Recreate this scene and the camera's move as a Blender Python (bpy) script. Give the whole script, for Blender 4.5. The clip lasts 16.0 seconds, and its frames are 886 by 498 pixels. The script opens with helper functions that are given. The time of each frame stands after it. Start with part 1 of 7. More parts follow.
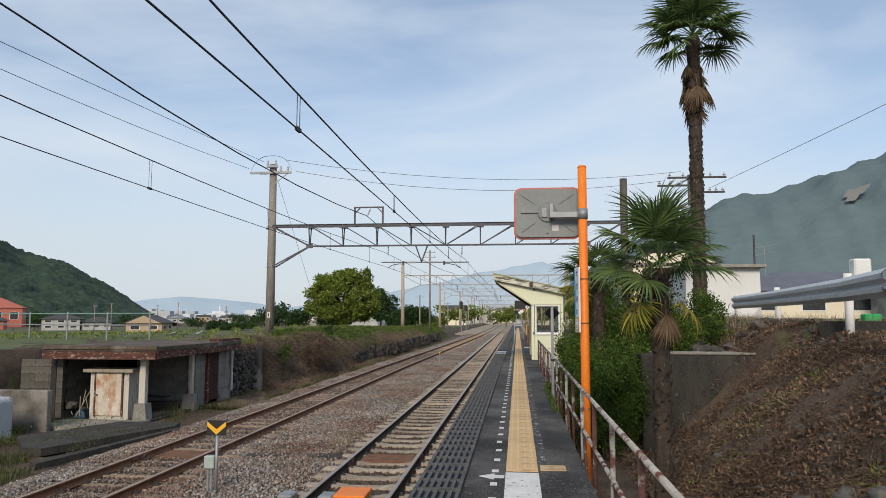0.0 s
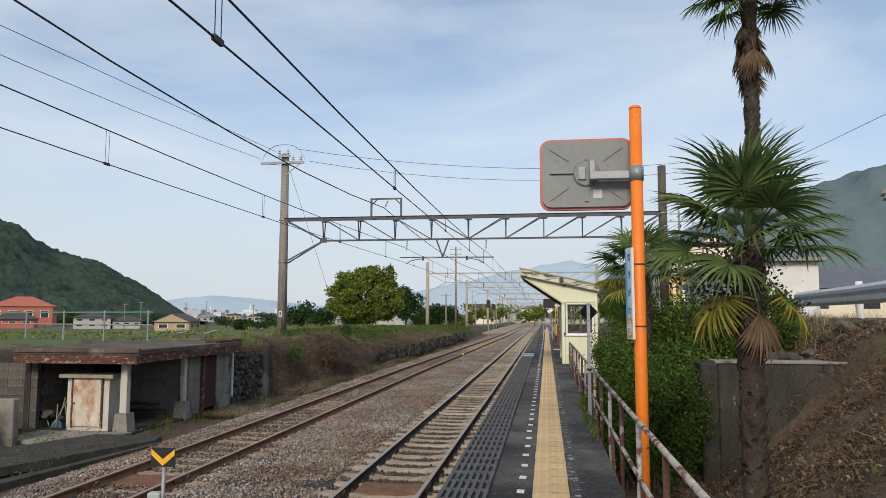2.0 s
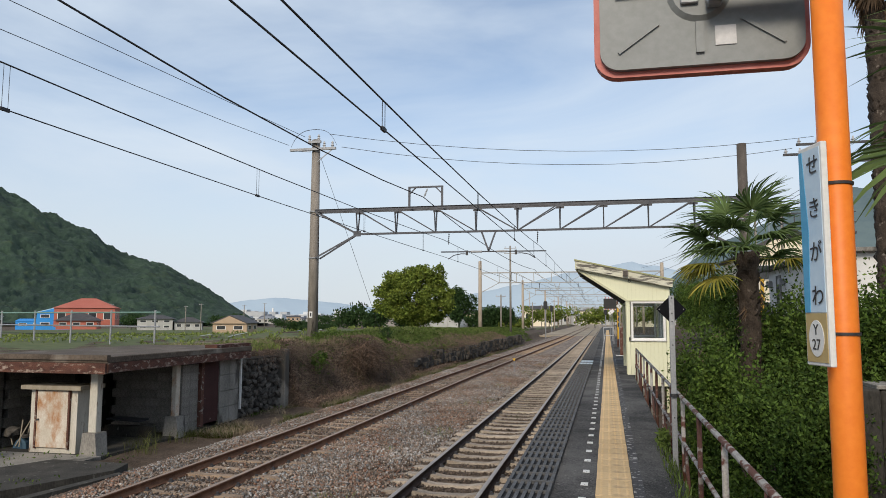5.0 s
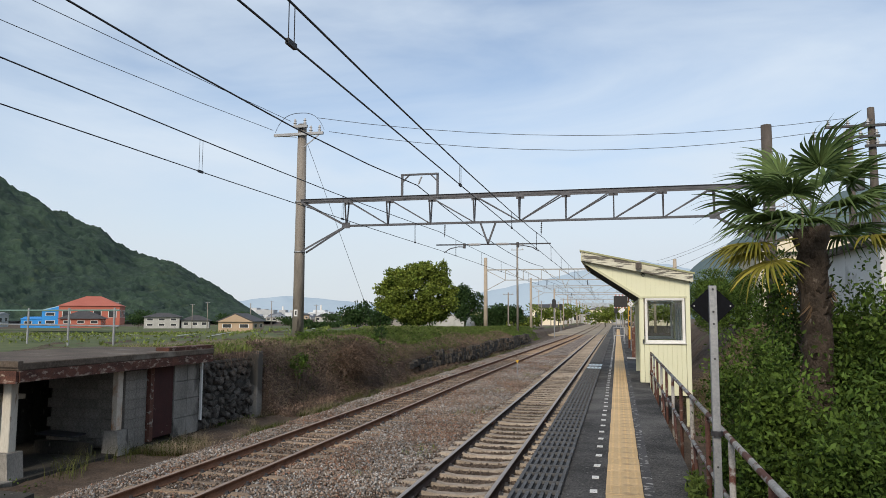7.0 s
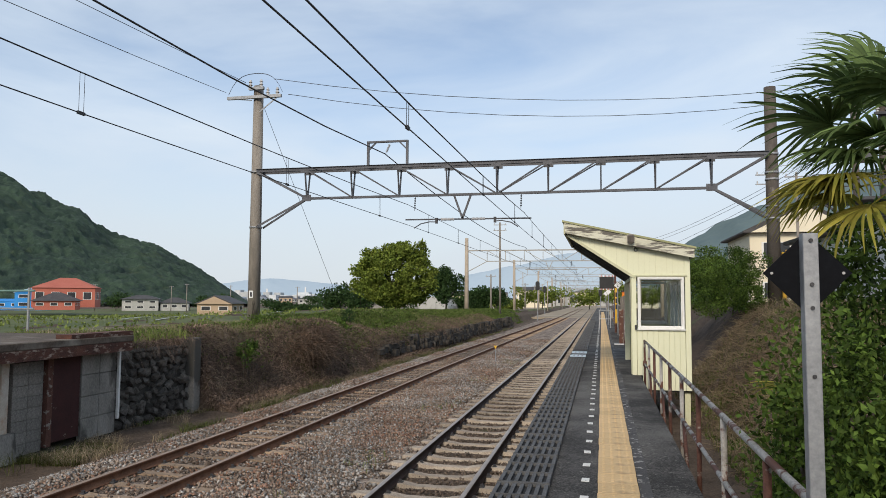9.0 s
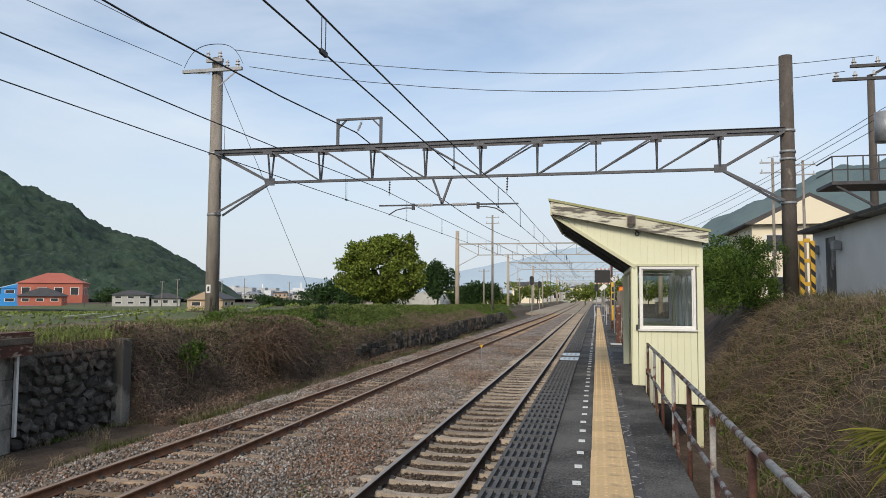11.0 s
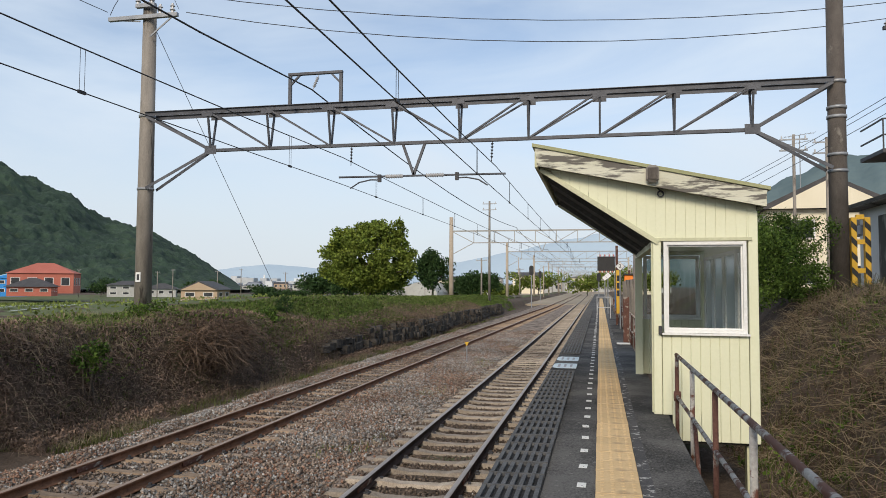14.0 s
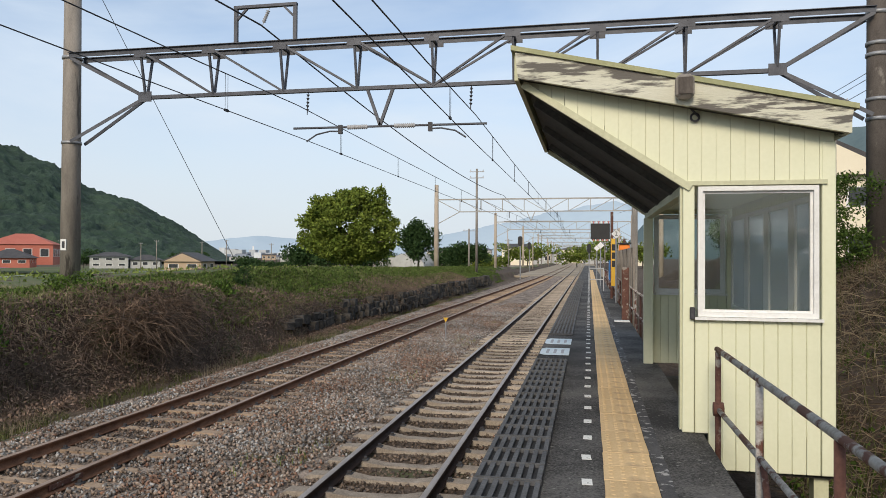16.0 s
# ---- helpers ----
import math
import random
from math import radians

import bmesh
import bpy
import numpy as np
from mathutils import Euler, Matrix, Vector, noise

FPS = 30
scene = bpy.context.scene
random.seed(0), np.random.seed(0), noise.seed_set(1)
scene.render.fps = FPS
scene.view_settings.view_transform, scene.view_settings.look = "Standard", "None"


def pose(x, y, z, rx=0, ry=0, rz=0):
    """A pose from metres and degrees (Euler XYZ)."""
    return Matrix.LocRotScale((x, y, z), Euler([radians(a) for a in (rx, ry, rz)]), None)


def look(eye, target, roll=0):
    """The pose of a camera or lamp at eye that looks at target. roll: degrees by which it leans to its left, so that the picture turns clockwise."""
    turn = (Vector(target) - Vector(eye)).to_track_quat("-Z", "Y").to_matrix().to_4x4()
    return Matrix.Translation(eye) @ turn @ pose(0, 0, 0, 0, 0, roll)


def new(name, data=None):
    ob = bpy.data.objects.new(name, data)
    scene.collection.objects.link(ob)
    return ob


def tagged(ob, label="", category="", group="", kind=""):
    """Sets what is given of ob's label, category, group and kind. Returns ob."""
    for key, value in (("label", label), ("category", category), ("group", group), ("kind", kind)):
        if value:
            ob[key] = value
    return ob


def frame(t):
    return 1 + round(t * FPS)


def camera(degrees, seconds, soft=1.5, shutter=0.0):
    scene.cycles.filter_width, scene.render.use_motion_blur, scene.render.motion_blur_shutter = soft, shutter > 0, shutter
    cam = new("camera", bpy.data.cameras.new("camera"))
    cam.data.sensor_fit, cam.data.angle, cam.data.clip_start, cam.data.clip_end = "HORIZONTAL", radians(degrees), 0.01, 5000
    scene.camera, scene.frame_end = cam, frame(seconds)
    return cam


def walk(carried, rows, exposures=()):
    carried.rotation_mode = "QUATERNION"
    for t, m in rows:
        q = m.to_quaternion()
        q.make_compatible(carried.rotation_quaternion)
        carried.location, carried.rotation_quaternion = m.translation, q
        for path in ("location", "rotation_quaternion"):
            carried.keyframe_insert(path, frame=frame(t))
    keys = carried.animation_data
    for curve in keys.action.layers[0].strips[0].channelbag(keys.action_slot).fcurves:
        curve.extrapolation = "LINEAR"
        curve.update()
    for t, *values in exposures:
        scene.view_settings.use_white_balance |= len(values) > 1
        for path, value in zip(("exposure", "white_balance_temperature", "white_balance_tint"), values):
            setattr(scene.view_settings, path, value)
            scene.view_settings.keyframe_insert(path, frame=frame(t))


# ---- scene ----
cam = camera(63.2, 16.0, 0.75)
METRES, EYE, TILT, LEAN, TURN = 18.8925, 2.475, 0.0, 0.0, 5.88
ROWS = [
    (0.0, 0.0, 0.0, 0.0, -0.0, 5.41, -0.05),
    (0.5, 0.0034, 0.031, -0.0002, 0.49, 5.31, -0.05),
    (1.0, 0.0073, 0.0614, -0.0001, 1.0, 5.26, -0.06),
    (1.5, 0.0117, 0.0926, 0.0005, 1.59, 5.27, -0.07),
    (2.0, 0.0132, 0.1226, 0.0008, 2.27, 5.31, -0.08),
    (2.5, 0.0155, 0.1524, 0.0007, 3.05, 5.37, -0.08),
    (3.0, 0.0171, 0.1819, 0.0011, 3.91, 5.42, -0.08),
    (3.5, 0.0213, 0.2097, 0.0005, 4.74, 5.44, -0.09),
    (4.0, 0.0236, 0.2398, -0.0004, 5.57, 5.47, -0.11),
    (4.5, 0.0276, 0.2702, -0.0009, 6.33, 5.49, -0.14),
    (7.0, 0.0436, 0.4236, -0.0001, 7.69, 5.34, -0.23),
    (7.5, 0.0442, 0.4558, 0.0003, 7.45, 5.03, -0.25),
    (8.0, 0.0481, 0.4886, -0.0002, 7.12, 4.67, -0.25),
    (8.5, 0.0491, 0.5215, -0.0007, 6.79, 4.3, -0.29),
    (9.0, 0.0528, 0.5526, -0.0011, 6.51, 3.97, -0.29),
    (11.5, 0.0705, 0.7106, -0.0018, 6.21, 3.57, -0.27),
    (12.0, 0.0717, 0.7415, -0.0011, 6.27, 3.5, -0.27),
    (12.5, 0.076, 0.7736, -0.0009, 6.32, 3.4, -0.29),
    (13.0, 0.0785, 0.805, -0.0011, 6.36, 3.29, -0.28),
    (13.5, 0.0833, 0.837, -0.0019, 6.39, 3.13, -0.28),
    (14.0, 0.0851, 0.8685, -0.0033, 6.39, 2.86, -0.28),
    (14.5, 0.0879, 0.8999, -0.0045, 6.32, 2.46, -0.28),
    (15.0, 0.0883, 0.9319, -0.0055, 6.19, 1.94, -0.3),
    (15.5, 0.0901, 0.963, -0.0062, 5.95, 1.3, -0.31),
    (16.0, 0.0913, 0.9947, -0.0064, 5.58, 0.61, -0.3),
]
walk(cam, [(t, pose(0, 0, EYE, TILT, LEAN, TURN) @ pose(METRES * x, METRES * y, METRES * z, 90 + pitch, roll, yaw)) for t, x, y, z, yaw, pitch, roll in ROWS], exposures=((0.0, -0.09), (4.5, -0.04), (9.0, 0.01), (13.0, 0.02), (16.0, 0.05)))

# ---- light ----
world = bpy.data.worlds.new("sky")
scene.world = world
world.use_nodes = True
wn, wl = world.node_tree.nodes, world.node_tree.links
wn.clear()
w_out, w_bg = wn.new("ShaderNodeOutputWorld"), wn.new("ShaderNodeBackground")
w_sky = wn.new("ShaderNodeTexSky")
w_sky.sky_type, w_sky.sun_disc = "NISHITA", False
SUN_EL, SUN_AZ = 31.0, 184.0
w_sky.sun_elevation, w_sky.sun_rotation = radians(SUN_EL), radians(SUN_AZ)
w_sky.air_density, w_sky.dust_density, w_sky.ozone_density = 0.9, 0.7, 1.0
w_co, w_map, w_noise, w_ramp, w_mix = (wn.new("ShaderNode" + k) for k in ("TexCoord", "Mapping", "TexNoise", "ValToRGB", "Mix"))
w_map.inputs["Scale"].default_value = (1.3, 0.9, 4.2)
w_map.inputs["Rotation"].default_value = (0.15, 0.5, 0.3)
w_noise.inputs["Scale"].default_value, w_noise.inputs["Detail"].default_value = 1.7, 7.0
w_noise.inputs["Roughness"].default_value, w_noise.inputs["Distortion"].default_value = 0.52, 0.5
w_ramp.color_ramp.elements[0].position, w_ramp.color_ramp.elements[1].position = 0.37, 0.72
w_ramp.color_ramp.elements[0].color, w_ramp.color_ramp.elements[1].color = (0.25, 0.25, 0.25, 1), (0.92, 0.92, 0.92, 1)
w_mix.data_type = "RGBA"
w_mix.inputs["B"].default_value = (5.15, 5.8, 6.5, 1)
wl.new(w_co.outputs["Generated"], w_map.inputs["Vector"])
wl.new(w_map.outputs["Vector"], w_noise.inputs["Vector"])
wl.new(w_noise.outputs["Fac"], w_ramp.inputs["Fac"])
wl.new(w_ramp.outputs["Color"], w_mix.inputs["Factor"])
wl.new(w_sky.outputs["Color"], w_mix.inputs["A"])
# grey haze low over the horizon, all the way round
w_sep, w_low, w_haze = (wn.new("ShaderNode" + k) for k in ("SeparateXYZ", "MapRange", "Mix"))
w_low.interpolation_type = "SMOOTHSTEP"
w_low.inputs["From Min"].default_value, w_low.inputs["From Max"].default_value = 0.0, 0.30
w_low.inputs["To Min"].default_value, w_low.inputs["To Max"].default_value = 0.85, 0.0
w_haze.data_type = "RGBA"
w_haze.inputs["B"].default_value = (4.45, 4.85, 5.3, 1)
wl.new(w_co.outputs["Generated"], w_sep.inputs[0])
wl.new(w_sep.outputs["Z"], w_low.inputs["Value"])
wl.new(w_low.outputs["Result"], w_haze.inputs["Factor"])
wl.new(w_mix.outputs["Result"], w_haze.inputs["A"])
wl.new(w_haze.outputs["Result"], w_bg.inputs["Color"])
wl.new(w_bg.outputs["Background"], w_out.inputs["Surface"])
w_bg.inputs["Strength"].default_value = 0.147
sun = new("sun", bpy.data.lights.new("sun", "SUN"))
sun.data.energy, sun.data.angle, sun.data.color = 2.75, radians(18), (1.0, 0.87, 0.70)
_el, _az = radians(SUN_EL), radians(SUN_AZ)
sun.matrix_world = look((0, 0, 60), (-math.sin(_az) * math.cos(_el) * 10, -math.cos(_az) * math.cos(_el) * 10, 60 - math.sin(_el) * 10))

# ---- materials ----
def mat(name, c1, c2, rough=0.8, scale=4.0, bump=0.3, fine=60.0, metal=0.0, lo=0.35, hi=0.65, c3=None, s3=1.0, t3=0.6, w3=0.06, rnd=0.0, stretch=(1, 1, 1), island=0.0, spec=0.4, dist=0.02):
    """Two-scale noise colour (c1 to c2), optional third colour in patches of scale s3 above t3, fine bump."""
    m = bpy.data.materials.new(name)
    m.use_nodes = True
    n, l = m.node_tree.nodes, m.node_tree.links
    b = n["Principled BSDF"]
    b.inputs["Roughness"].default_value, b.inputs["Metallic"].default_value = rough, metal
    b.inputs["Specular IOR Level"].default_value = spec
    co, mp = n.new("ShaderNodeTexCoord"), n.new("ShaderNodeMapping")
    mp.inputs["Scale"].default_value = stretch
    l.new(co.outputs["Object"], mp.inputs["Vector"])
    def noise_of(sc, det=6.0):
        t = n.new("ShaderNodeTexNoise")
        t.inputs["Scale"].default_value, t.inputs["Detail"].default_value, t.inputs["Roughness"].default_value = sc, det, 0.62
        l.new(mp.outputs["Vector"], t.inputs["Vector"])
        return t.outputs["Fac"]
    def ramp_of(fac, p0, p1):
        r = n.new("ShaderNodeMapRange")
        r.inputs["From Min"].default_value, r.inputs["From Max"].default_value = p0, p1
        l.new(fac, r.inputs["Value"])
        return r.outputs["Result"]
    def mix_of(f, a, bb):
        x = n.new("ShaderNodeMix")
        x.data_type = "RGBA"
        l.new(f, x.inputs["Factor"])
        for s, v in (("A", a), ("B", bb)):
            if isinstance(v, tuple):
                x.inputs[s].default_value = (*v, 1)
            else:
                l.new(v, x.inputs[s])
        return x.outputs["Result"]
    big, small = noise_of(scale), noise_of(fine, 4.0)
    add = n.new("ShaderNodeMath")
    add.operation = "MULTIPLY_ADD"
    add.inputs[1].default_value = 0.45
    l.new(small, add.inputs[0])
    sub = n.new("ShaderNodeMath")
    sub.operation = "MULTIPLY"
    sub.inputs[1].default_value = 0.55
    l.new(big, sub.inputs[0])
    l.new(sub.outputs[0], add.inputs[2])
    col = mix_of(ramp_of(add.outputs[0], lo, hi), c1, c2)
    if c3:
        col = mix_of(ramp_of(noise_of(s3), t3, t3 + w3), col, c3)
    if rnd or island:
        if island:
            src = n.new("ShaderNodeNewGeometry").outputs["Random Per Island"]
        else:
            src = n.new("ShaderNodeObjectInfo").outputs["Random"]
        k = rnd or island
        v = n.new("ShaderNodeMapRange")
        v.inputs["To Min"].default_value, v.inputs["To Max"].default_value = 1 - k, 1 + k
        l.new(src, v.inputs["Value"])
        h = n.new("ShaderNodeHueSaturation")
        l.new(v.outputs["Result"], h.inputs["Value"])
        l.new(col, h.inputs["Color"])
        col = h.outputs["Color"]
    l.new(col, b.inputs["Base Color"])
    if bump:
        bp = n.new("ShaderNodeBump")
        bp.inputs["Strength"].default_value, bp.inputs["Distance"].default_value = bump, dist
        l.new(add.outputs[0], bp.inputs["Height"])
        l.new(bp.outputs["Normal"], b.inputs["Normal"])
    return m

def leaf_mat(name, c1, c2, island=0.35, trans=0.25):
    m = mat(name, c1, c2, 0.62, 1.2, 0, 6.0, island=island, spec=0.14)
    b = m.node_tree.nodes["Principled BSDF"]
    tr, mx = m.node_tree.nodes.new("ShaderNodeBsdfTranslucent"), m.node_tree.nodes.new("ShaderNodeMixShader")
    l = m.node_tree.links
    l.new(b.inputs["Base Color"].links[0].from_socket, tr.inputs["Color"])
    mx.inputs["Fac"].default_value = trans
    l.new(b.outputs[0], mx.inputs[1])
    l.new(tr.outputs[0], mx.inputs[2])
    l.new(mx.outputs[0], m.node_tree.nodes["Material Output"].inputs["Surface"])
    return m

ASPHALT = mat("asphalt", (0.020, 0.019, 0.019), (0.115, 0.11, 0.105), 0.92, 0.9, 1.0, 60, lo=0.44, hi=0.58, c3=(0.20, 0.195, 0.18), s3=26.0, t3=0.62)
SOIL = mat("soil", (0.032, 0.022, 0.015), (0.14, 0.100, 0.072), 0.95, 1.6, 1.0, 22, c3=(0.085, 0.09, 0.04), s3=0.5, t3=0.60, dist=0.08)
GRAVEL = mat("gravel_bed", (0.06, 0.045, 0.035), (0.36, 0.29, 0.238), 0.95, 2.0, 1.0, 26, lo=0.43, hi=0.57, dist=0.06)
STONE = mat("ballast_stone", (0.112, 0.078, 0.058), (0.33, 0.268, 0.222), 0.92, 0.6, 0.3, 30, island=0.6, spec=0.2)
STONE_GREY = mat("grey_ballast_stone", (0.14, 0.135, 0.132), (0.40, 0.385, 0.365), 0.9, 0.6, 0.3, 30, island=0.6, spec=0.25)
STONE_RUST = mat("rust_stained_ballast_stone", (0.12, 0.062, 0.042), (0.32, 0.20, 0.145), 0.92, 0.6, 0.3, 30, island=0.55, spec=0.2)
STONE_DIRTY = mat("soiled_ballast_stone", (0.055, 0.039, 0.029), (0.185, 0.143, 0.112), 0.92, 0.45, 0.3, 30, island=0.6)
# far steel and masts: warm sunlight is put into these two colours
SUNLIT_LATTICE = mat("sunlit_tint_lattice_steel", (0.24, 0.235, 0.22), (0.40, 0.38, 0.345), 0.6, 2, 0.1, 30)
SUNLIT_MAST = mat("sunlit_tint_concrete_mast", (0.30, 0.25, 0.195), (0.46, 0.39, 0.31), 0.85, 1.5, 0.2, 30)
# near rail sides: rust with the shadow on them mixed into the colour
RUST_SHADE_NEAR = mat("rusty_rail_side_with_shade", (0.016, 0.009, 0.007), (0.055, 0.028, 0.019), 0.8, 5, 0.4, 70)
RUST_RAIL = mat("rusty_rail_side", (0.085, 0.038, 0.020), (0.25, 0.12, 0.066), 0.85, 5, 0.4, 70)
RAIL_TOP = mat("polished_rail_top", (0.30, 0.245, 0.205), (0.43, 0.365, 0.315), 0.4, 3, 0.05, 60, metal=0.5)
RAIL_DULL = mat("dull_rail_top", (0.27, 0.18, 0.13), (0.44, 0.32, 0.24), 0.45, 3, 0.1, 60, metal=0.3)
SLEEPER = mat("sleeper", (0.19, 0.155, 0.12), (0.45, 0.385, 0.315), 0.9, 5, 0.5, 50, rnd=0.25)
SLEEPER_OLD = mat("old_sleeper", (0.17, 0.118, 0.078), (0.37, 0.275, 0.195), 0.92, 5, 0.5, 50, rnd=0.3)
CONCRETE = mat("weathered_concrete", (0.16, 0.15, 0.135), (0.36, 0.34, 0.305), 0.9, 1.6, 0.4, 40, c3=(0.085, 0.08, 0.07), s3=0.9, t3=0.52, stretch=(1, 1, 0.5))
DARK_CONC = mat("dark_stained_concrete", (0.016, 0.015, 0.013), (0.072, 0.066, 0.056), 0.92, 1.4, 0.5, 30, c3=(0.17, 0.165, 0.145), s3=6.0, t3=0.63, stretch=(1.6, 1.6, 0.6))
MASTC = mat("mast_concrete", (0.16, 0.142, 0.124), (0.32, 0.288, 0.25), 0.85, 2.0, 0.25, 40, c3=(0.085, 0.075, 0.065), s3=1.2, t3=0.56, stretch=(3, 3, 0.5))
MASTB = mat("brown_mast", (0.055, 0.045, 0.039), (0.13, 0.112, 0.096), 0.8, 2.0, 0.25, 40, c3=(0.20, 0.18, 0.155), s3=1.5, t3=0.6, stretch=(2, 2, 1))
STEEL = mat("galvanised_steel", (0.21, 0.22, 0.235), (0.36, 0.37, 0.385), 0.5, 4, 0.1, 60, metal=0.35)
TRUSS = mat("truss_steel", (0.045, 0.047, 0.056), (0.108, 0.113, 0.128), 0.55, 3, 0.1, 60, metal=0.3)
DARKSTEEL = mat("dark_steel", (0.03, 0.03, 0.035), (0.08, 0.08, 0.085), 0.6, 4, 0.1, 50, metal=0.3)
WIRE = mat("wire", (0.018, 0.018, 0.02), (0.05, 0.05, 0.055), 0.6, 2, 0, 20)
PORCELAIN = mat("porcelain", (0.35, 0.35, 0.36), (0.55, 0.55, 0.55), 0.3, 6, 0, 40)
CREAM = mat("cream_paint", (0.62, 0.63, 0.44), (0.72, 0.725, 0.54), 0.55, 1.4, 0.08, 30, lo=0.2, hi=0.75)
CREAM_DK = mat("cream_paint_darker", (0.44, 0.44, 0.29), (0.58, 0.58, 0.40), 0.65, 1.6, 0.1, 30)
PEEL = mat("peeling_fascia", (0.52, 0.51, 0.40), (0.64, 0.63, 0.52), 0.75, 2.2, 0.4, 40, c3=(0.125, 0.115, 0.10), s3=4.2, t3=0.475, stretch=(0.42, 1, 3.2))
ROOFGREEN = mat("roof_edge_green", (0.24, 0.25, 0.12), (0.36, 0.36, 0.20), 0.6, 3, 0.15, 30)
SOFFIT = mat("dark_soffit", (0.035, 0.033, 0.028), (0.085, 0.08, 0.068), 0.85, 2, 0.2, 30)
WHITE = mat("white_paint", (0.62, 0.62, 0.60), (0.78, 0.78, 0.76), 0.6, 3, 0.1, 40)
WORNWHITE = mat("worn_white_paint", (0.55, 0.55, 0.53), (0.76, 0.76, 0.74), 0.8, 3, 0.2, 40, c3=(0.10, 0.10, 0.10), s3=16, t3=0.60)
YELLOW = mat("tactile_yellow", (0.50, 0.345, 0.175), (0.63, 0.455, 0.25), 0.8, 2.0, 0.2, 60, rnd=0.10, c3=(0.40, 0.285, 0.16), s3=1.3, t3=0.56)
# mat base nearly black, its ribs lighter
RUBBER = mat("grey_rubber_mat", (0.010, 0.010, 0.011), (0.030, 0.030, 0.032), 0.8, 3, 0.2, 50)
RUBBERTOP = mat("lighter_rubber_rib", (0.040, 0.041, 0.044), (0.125, 0.126, 0.130), 0.75, 3, 0.2, 50)
ORANGE = mat("orange_paint", (0.74, 0.17, 0.015), (0.86, 0.25, 0.03), 0.5, 2, 0.05, 30, c3=(0.62, 0.13, 0.015), s3=3, t3=0.62)
MIRRORBACK = mat("mirror_back", (0.17, 0.185, 0.185), (0.235, 0.25, 0.25), 0.5, 2.5, 0.05, 30)
REDTRIM = mat("faded_red_trim", (0.44, 0.12, 0.10), (0.56, 0.20, 0.17), 0.6, 4, 0.05, 30)
RUSTPAINT = mat("rusty_peeling_pipe", (0.22, 0.20, 0.175), (0.52, 0.49, 0.45), 0.75, 6, 0.3, 50, c3=(0.12, 0.045, 0.028), s3=6.5, t3=0.50)
RUSTDARK = mat("rusty_post", (0.06, 0.024, 0.018), (0.15, 0.07, 0.05), 0.85, 5, 0.4, 50, c3=(0.27, 0.24, 0.205), s3=9.0, t3=0.57)
RUSTFASCIA = mat("rusty_fascia", (0.032, 0.014, 0.011), (0.135, 0.055, 0.036), 0.85, 3.5, 0.5, 40, c3=(0.33, 0.26, 0.21), s3=6.0, t3=0.535, w3=0.12, stretch=(1, 1, 2.2))
SLABROOF = mat("mossy_roof_slab", (0.045, 0.033, 0.024), (0.14, 0.11, 0.085), 0.9, 1.1, 0.4, 25, c3=(0.25, 0.22, 0.185), s3=0.9, t3=0.54, w3=0.16)
RUSTDOOR = mat("rust_stained_white_door", (0.46, 0.40, 0.31), (0.66, 0.62, 0.55), 0.7, 2.4, 0.2, 40, c3=(0.36, 0.16, 0.055), s3=3.2, t3=0.46, w3=0.22, stretch=(1.4, 1, 0.8))
MAROON = mat("maroon_door", (0.030, 0.008, 0.008), (0.060, 0.016, 0.015), 0.7, 3, 0.2, 40, c3=(0.25, 0.20, 0.16), s3=5, t3=0.68)
BLOCK = mat("concrete_block", (0.11, 0.102, 0.09), (0.34, 0.318, 0.285), 0.92, 1.3, 0.5, 40, c3=(0.075, 0.066, 0.055), s3=1.1, t3=0.50, w3=0.2, rnd=0.12)
BLOCK_DARKENED = mat("stained_darkened_block", (0.040, 0.037, 0.032), (0.16, 0.148, 0.128), 0.92, 1.6, 0.5, 40, c3=(0.22, 0.205, 0.18), s3=2.2, t3=0.58, w3=0.15, rnd=0.2)
WHITEPOST = mat("flaking_white_post", (0.42, 0.39, 0.33), (0.60, 0.57, 0.50), 0.8, 3, 0.3, 30, c3=(0.20, 0.14, 0.09), s3=4, t3=0.58, stretch=(2, 2, 0.5))
PAINTRESIDUE = mat("asphalt_with_paint_residue", (0.03, 0.03, 0.033), (0.09, 0.088, 0.09), 0.9, 2, 0.6, 60, c3=(0.36, 0.35, 0.34), s3=14, t3=0.56)
ROCK = mat("wall_rock", (0.035, 0.031, 0.027), (0.175, 0.160, 0.140), 0.9, 3, 0.9, 20, rnd=0.4, dist=0.05)
WOODPOST = mat("bleached_wood", (0.22, 0.19, 0.14), (0.38, 0.34, 0.27), 0.85, 2, 0.3, 30, stretch=(4, 4, 0.6))
BARK = mat("bark", (0.045, 0.036, 0.028), (0.13, 0.105, 0.085), 0.95, 5, 0.8, 35)
PALMBARK = mat("palm_fibre", (0.022, 0.016, 0.012), (0.085, 0.065, 0.05), 0.97, 6, 1.0, 40, c3=(0.20, 0.17, 0.14), s3=7, t3=0.62, dist=0.05, stretch=(1.5, 1.5, 1))
PALMGREEN = leaf_mat("palm_green", (0.058, 0.102, 0.034), (0.16, 0.225, 0.075), trans=0.3)
PALMYELLOW = leaf_mat("palm_yellow", (0.14, 0.17, 0.03), (0.44, 0.36, 0.07), trans=0.4)
PALMDEAD = leaf_mat("palm_dead", (0.085, 0.055, 0.035), (0.21, 0.145, 0.09))
LEAF_BUSH = leaf_mat("bush_leaf", (0.018, 0.046, 0.010), (0.125, 0.19, 0.035), island=0.65)
LEAF_TREE = leaf_mat("tree_leaf", (0.055, 0.10, 0.015), (0.245, 0.29, 0.055), island=0.55)
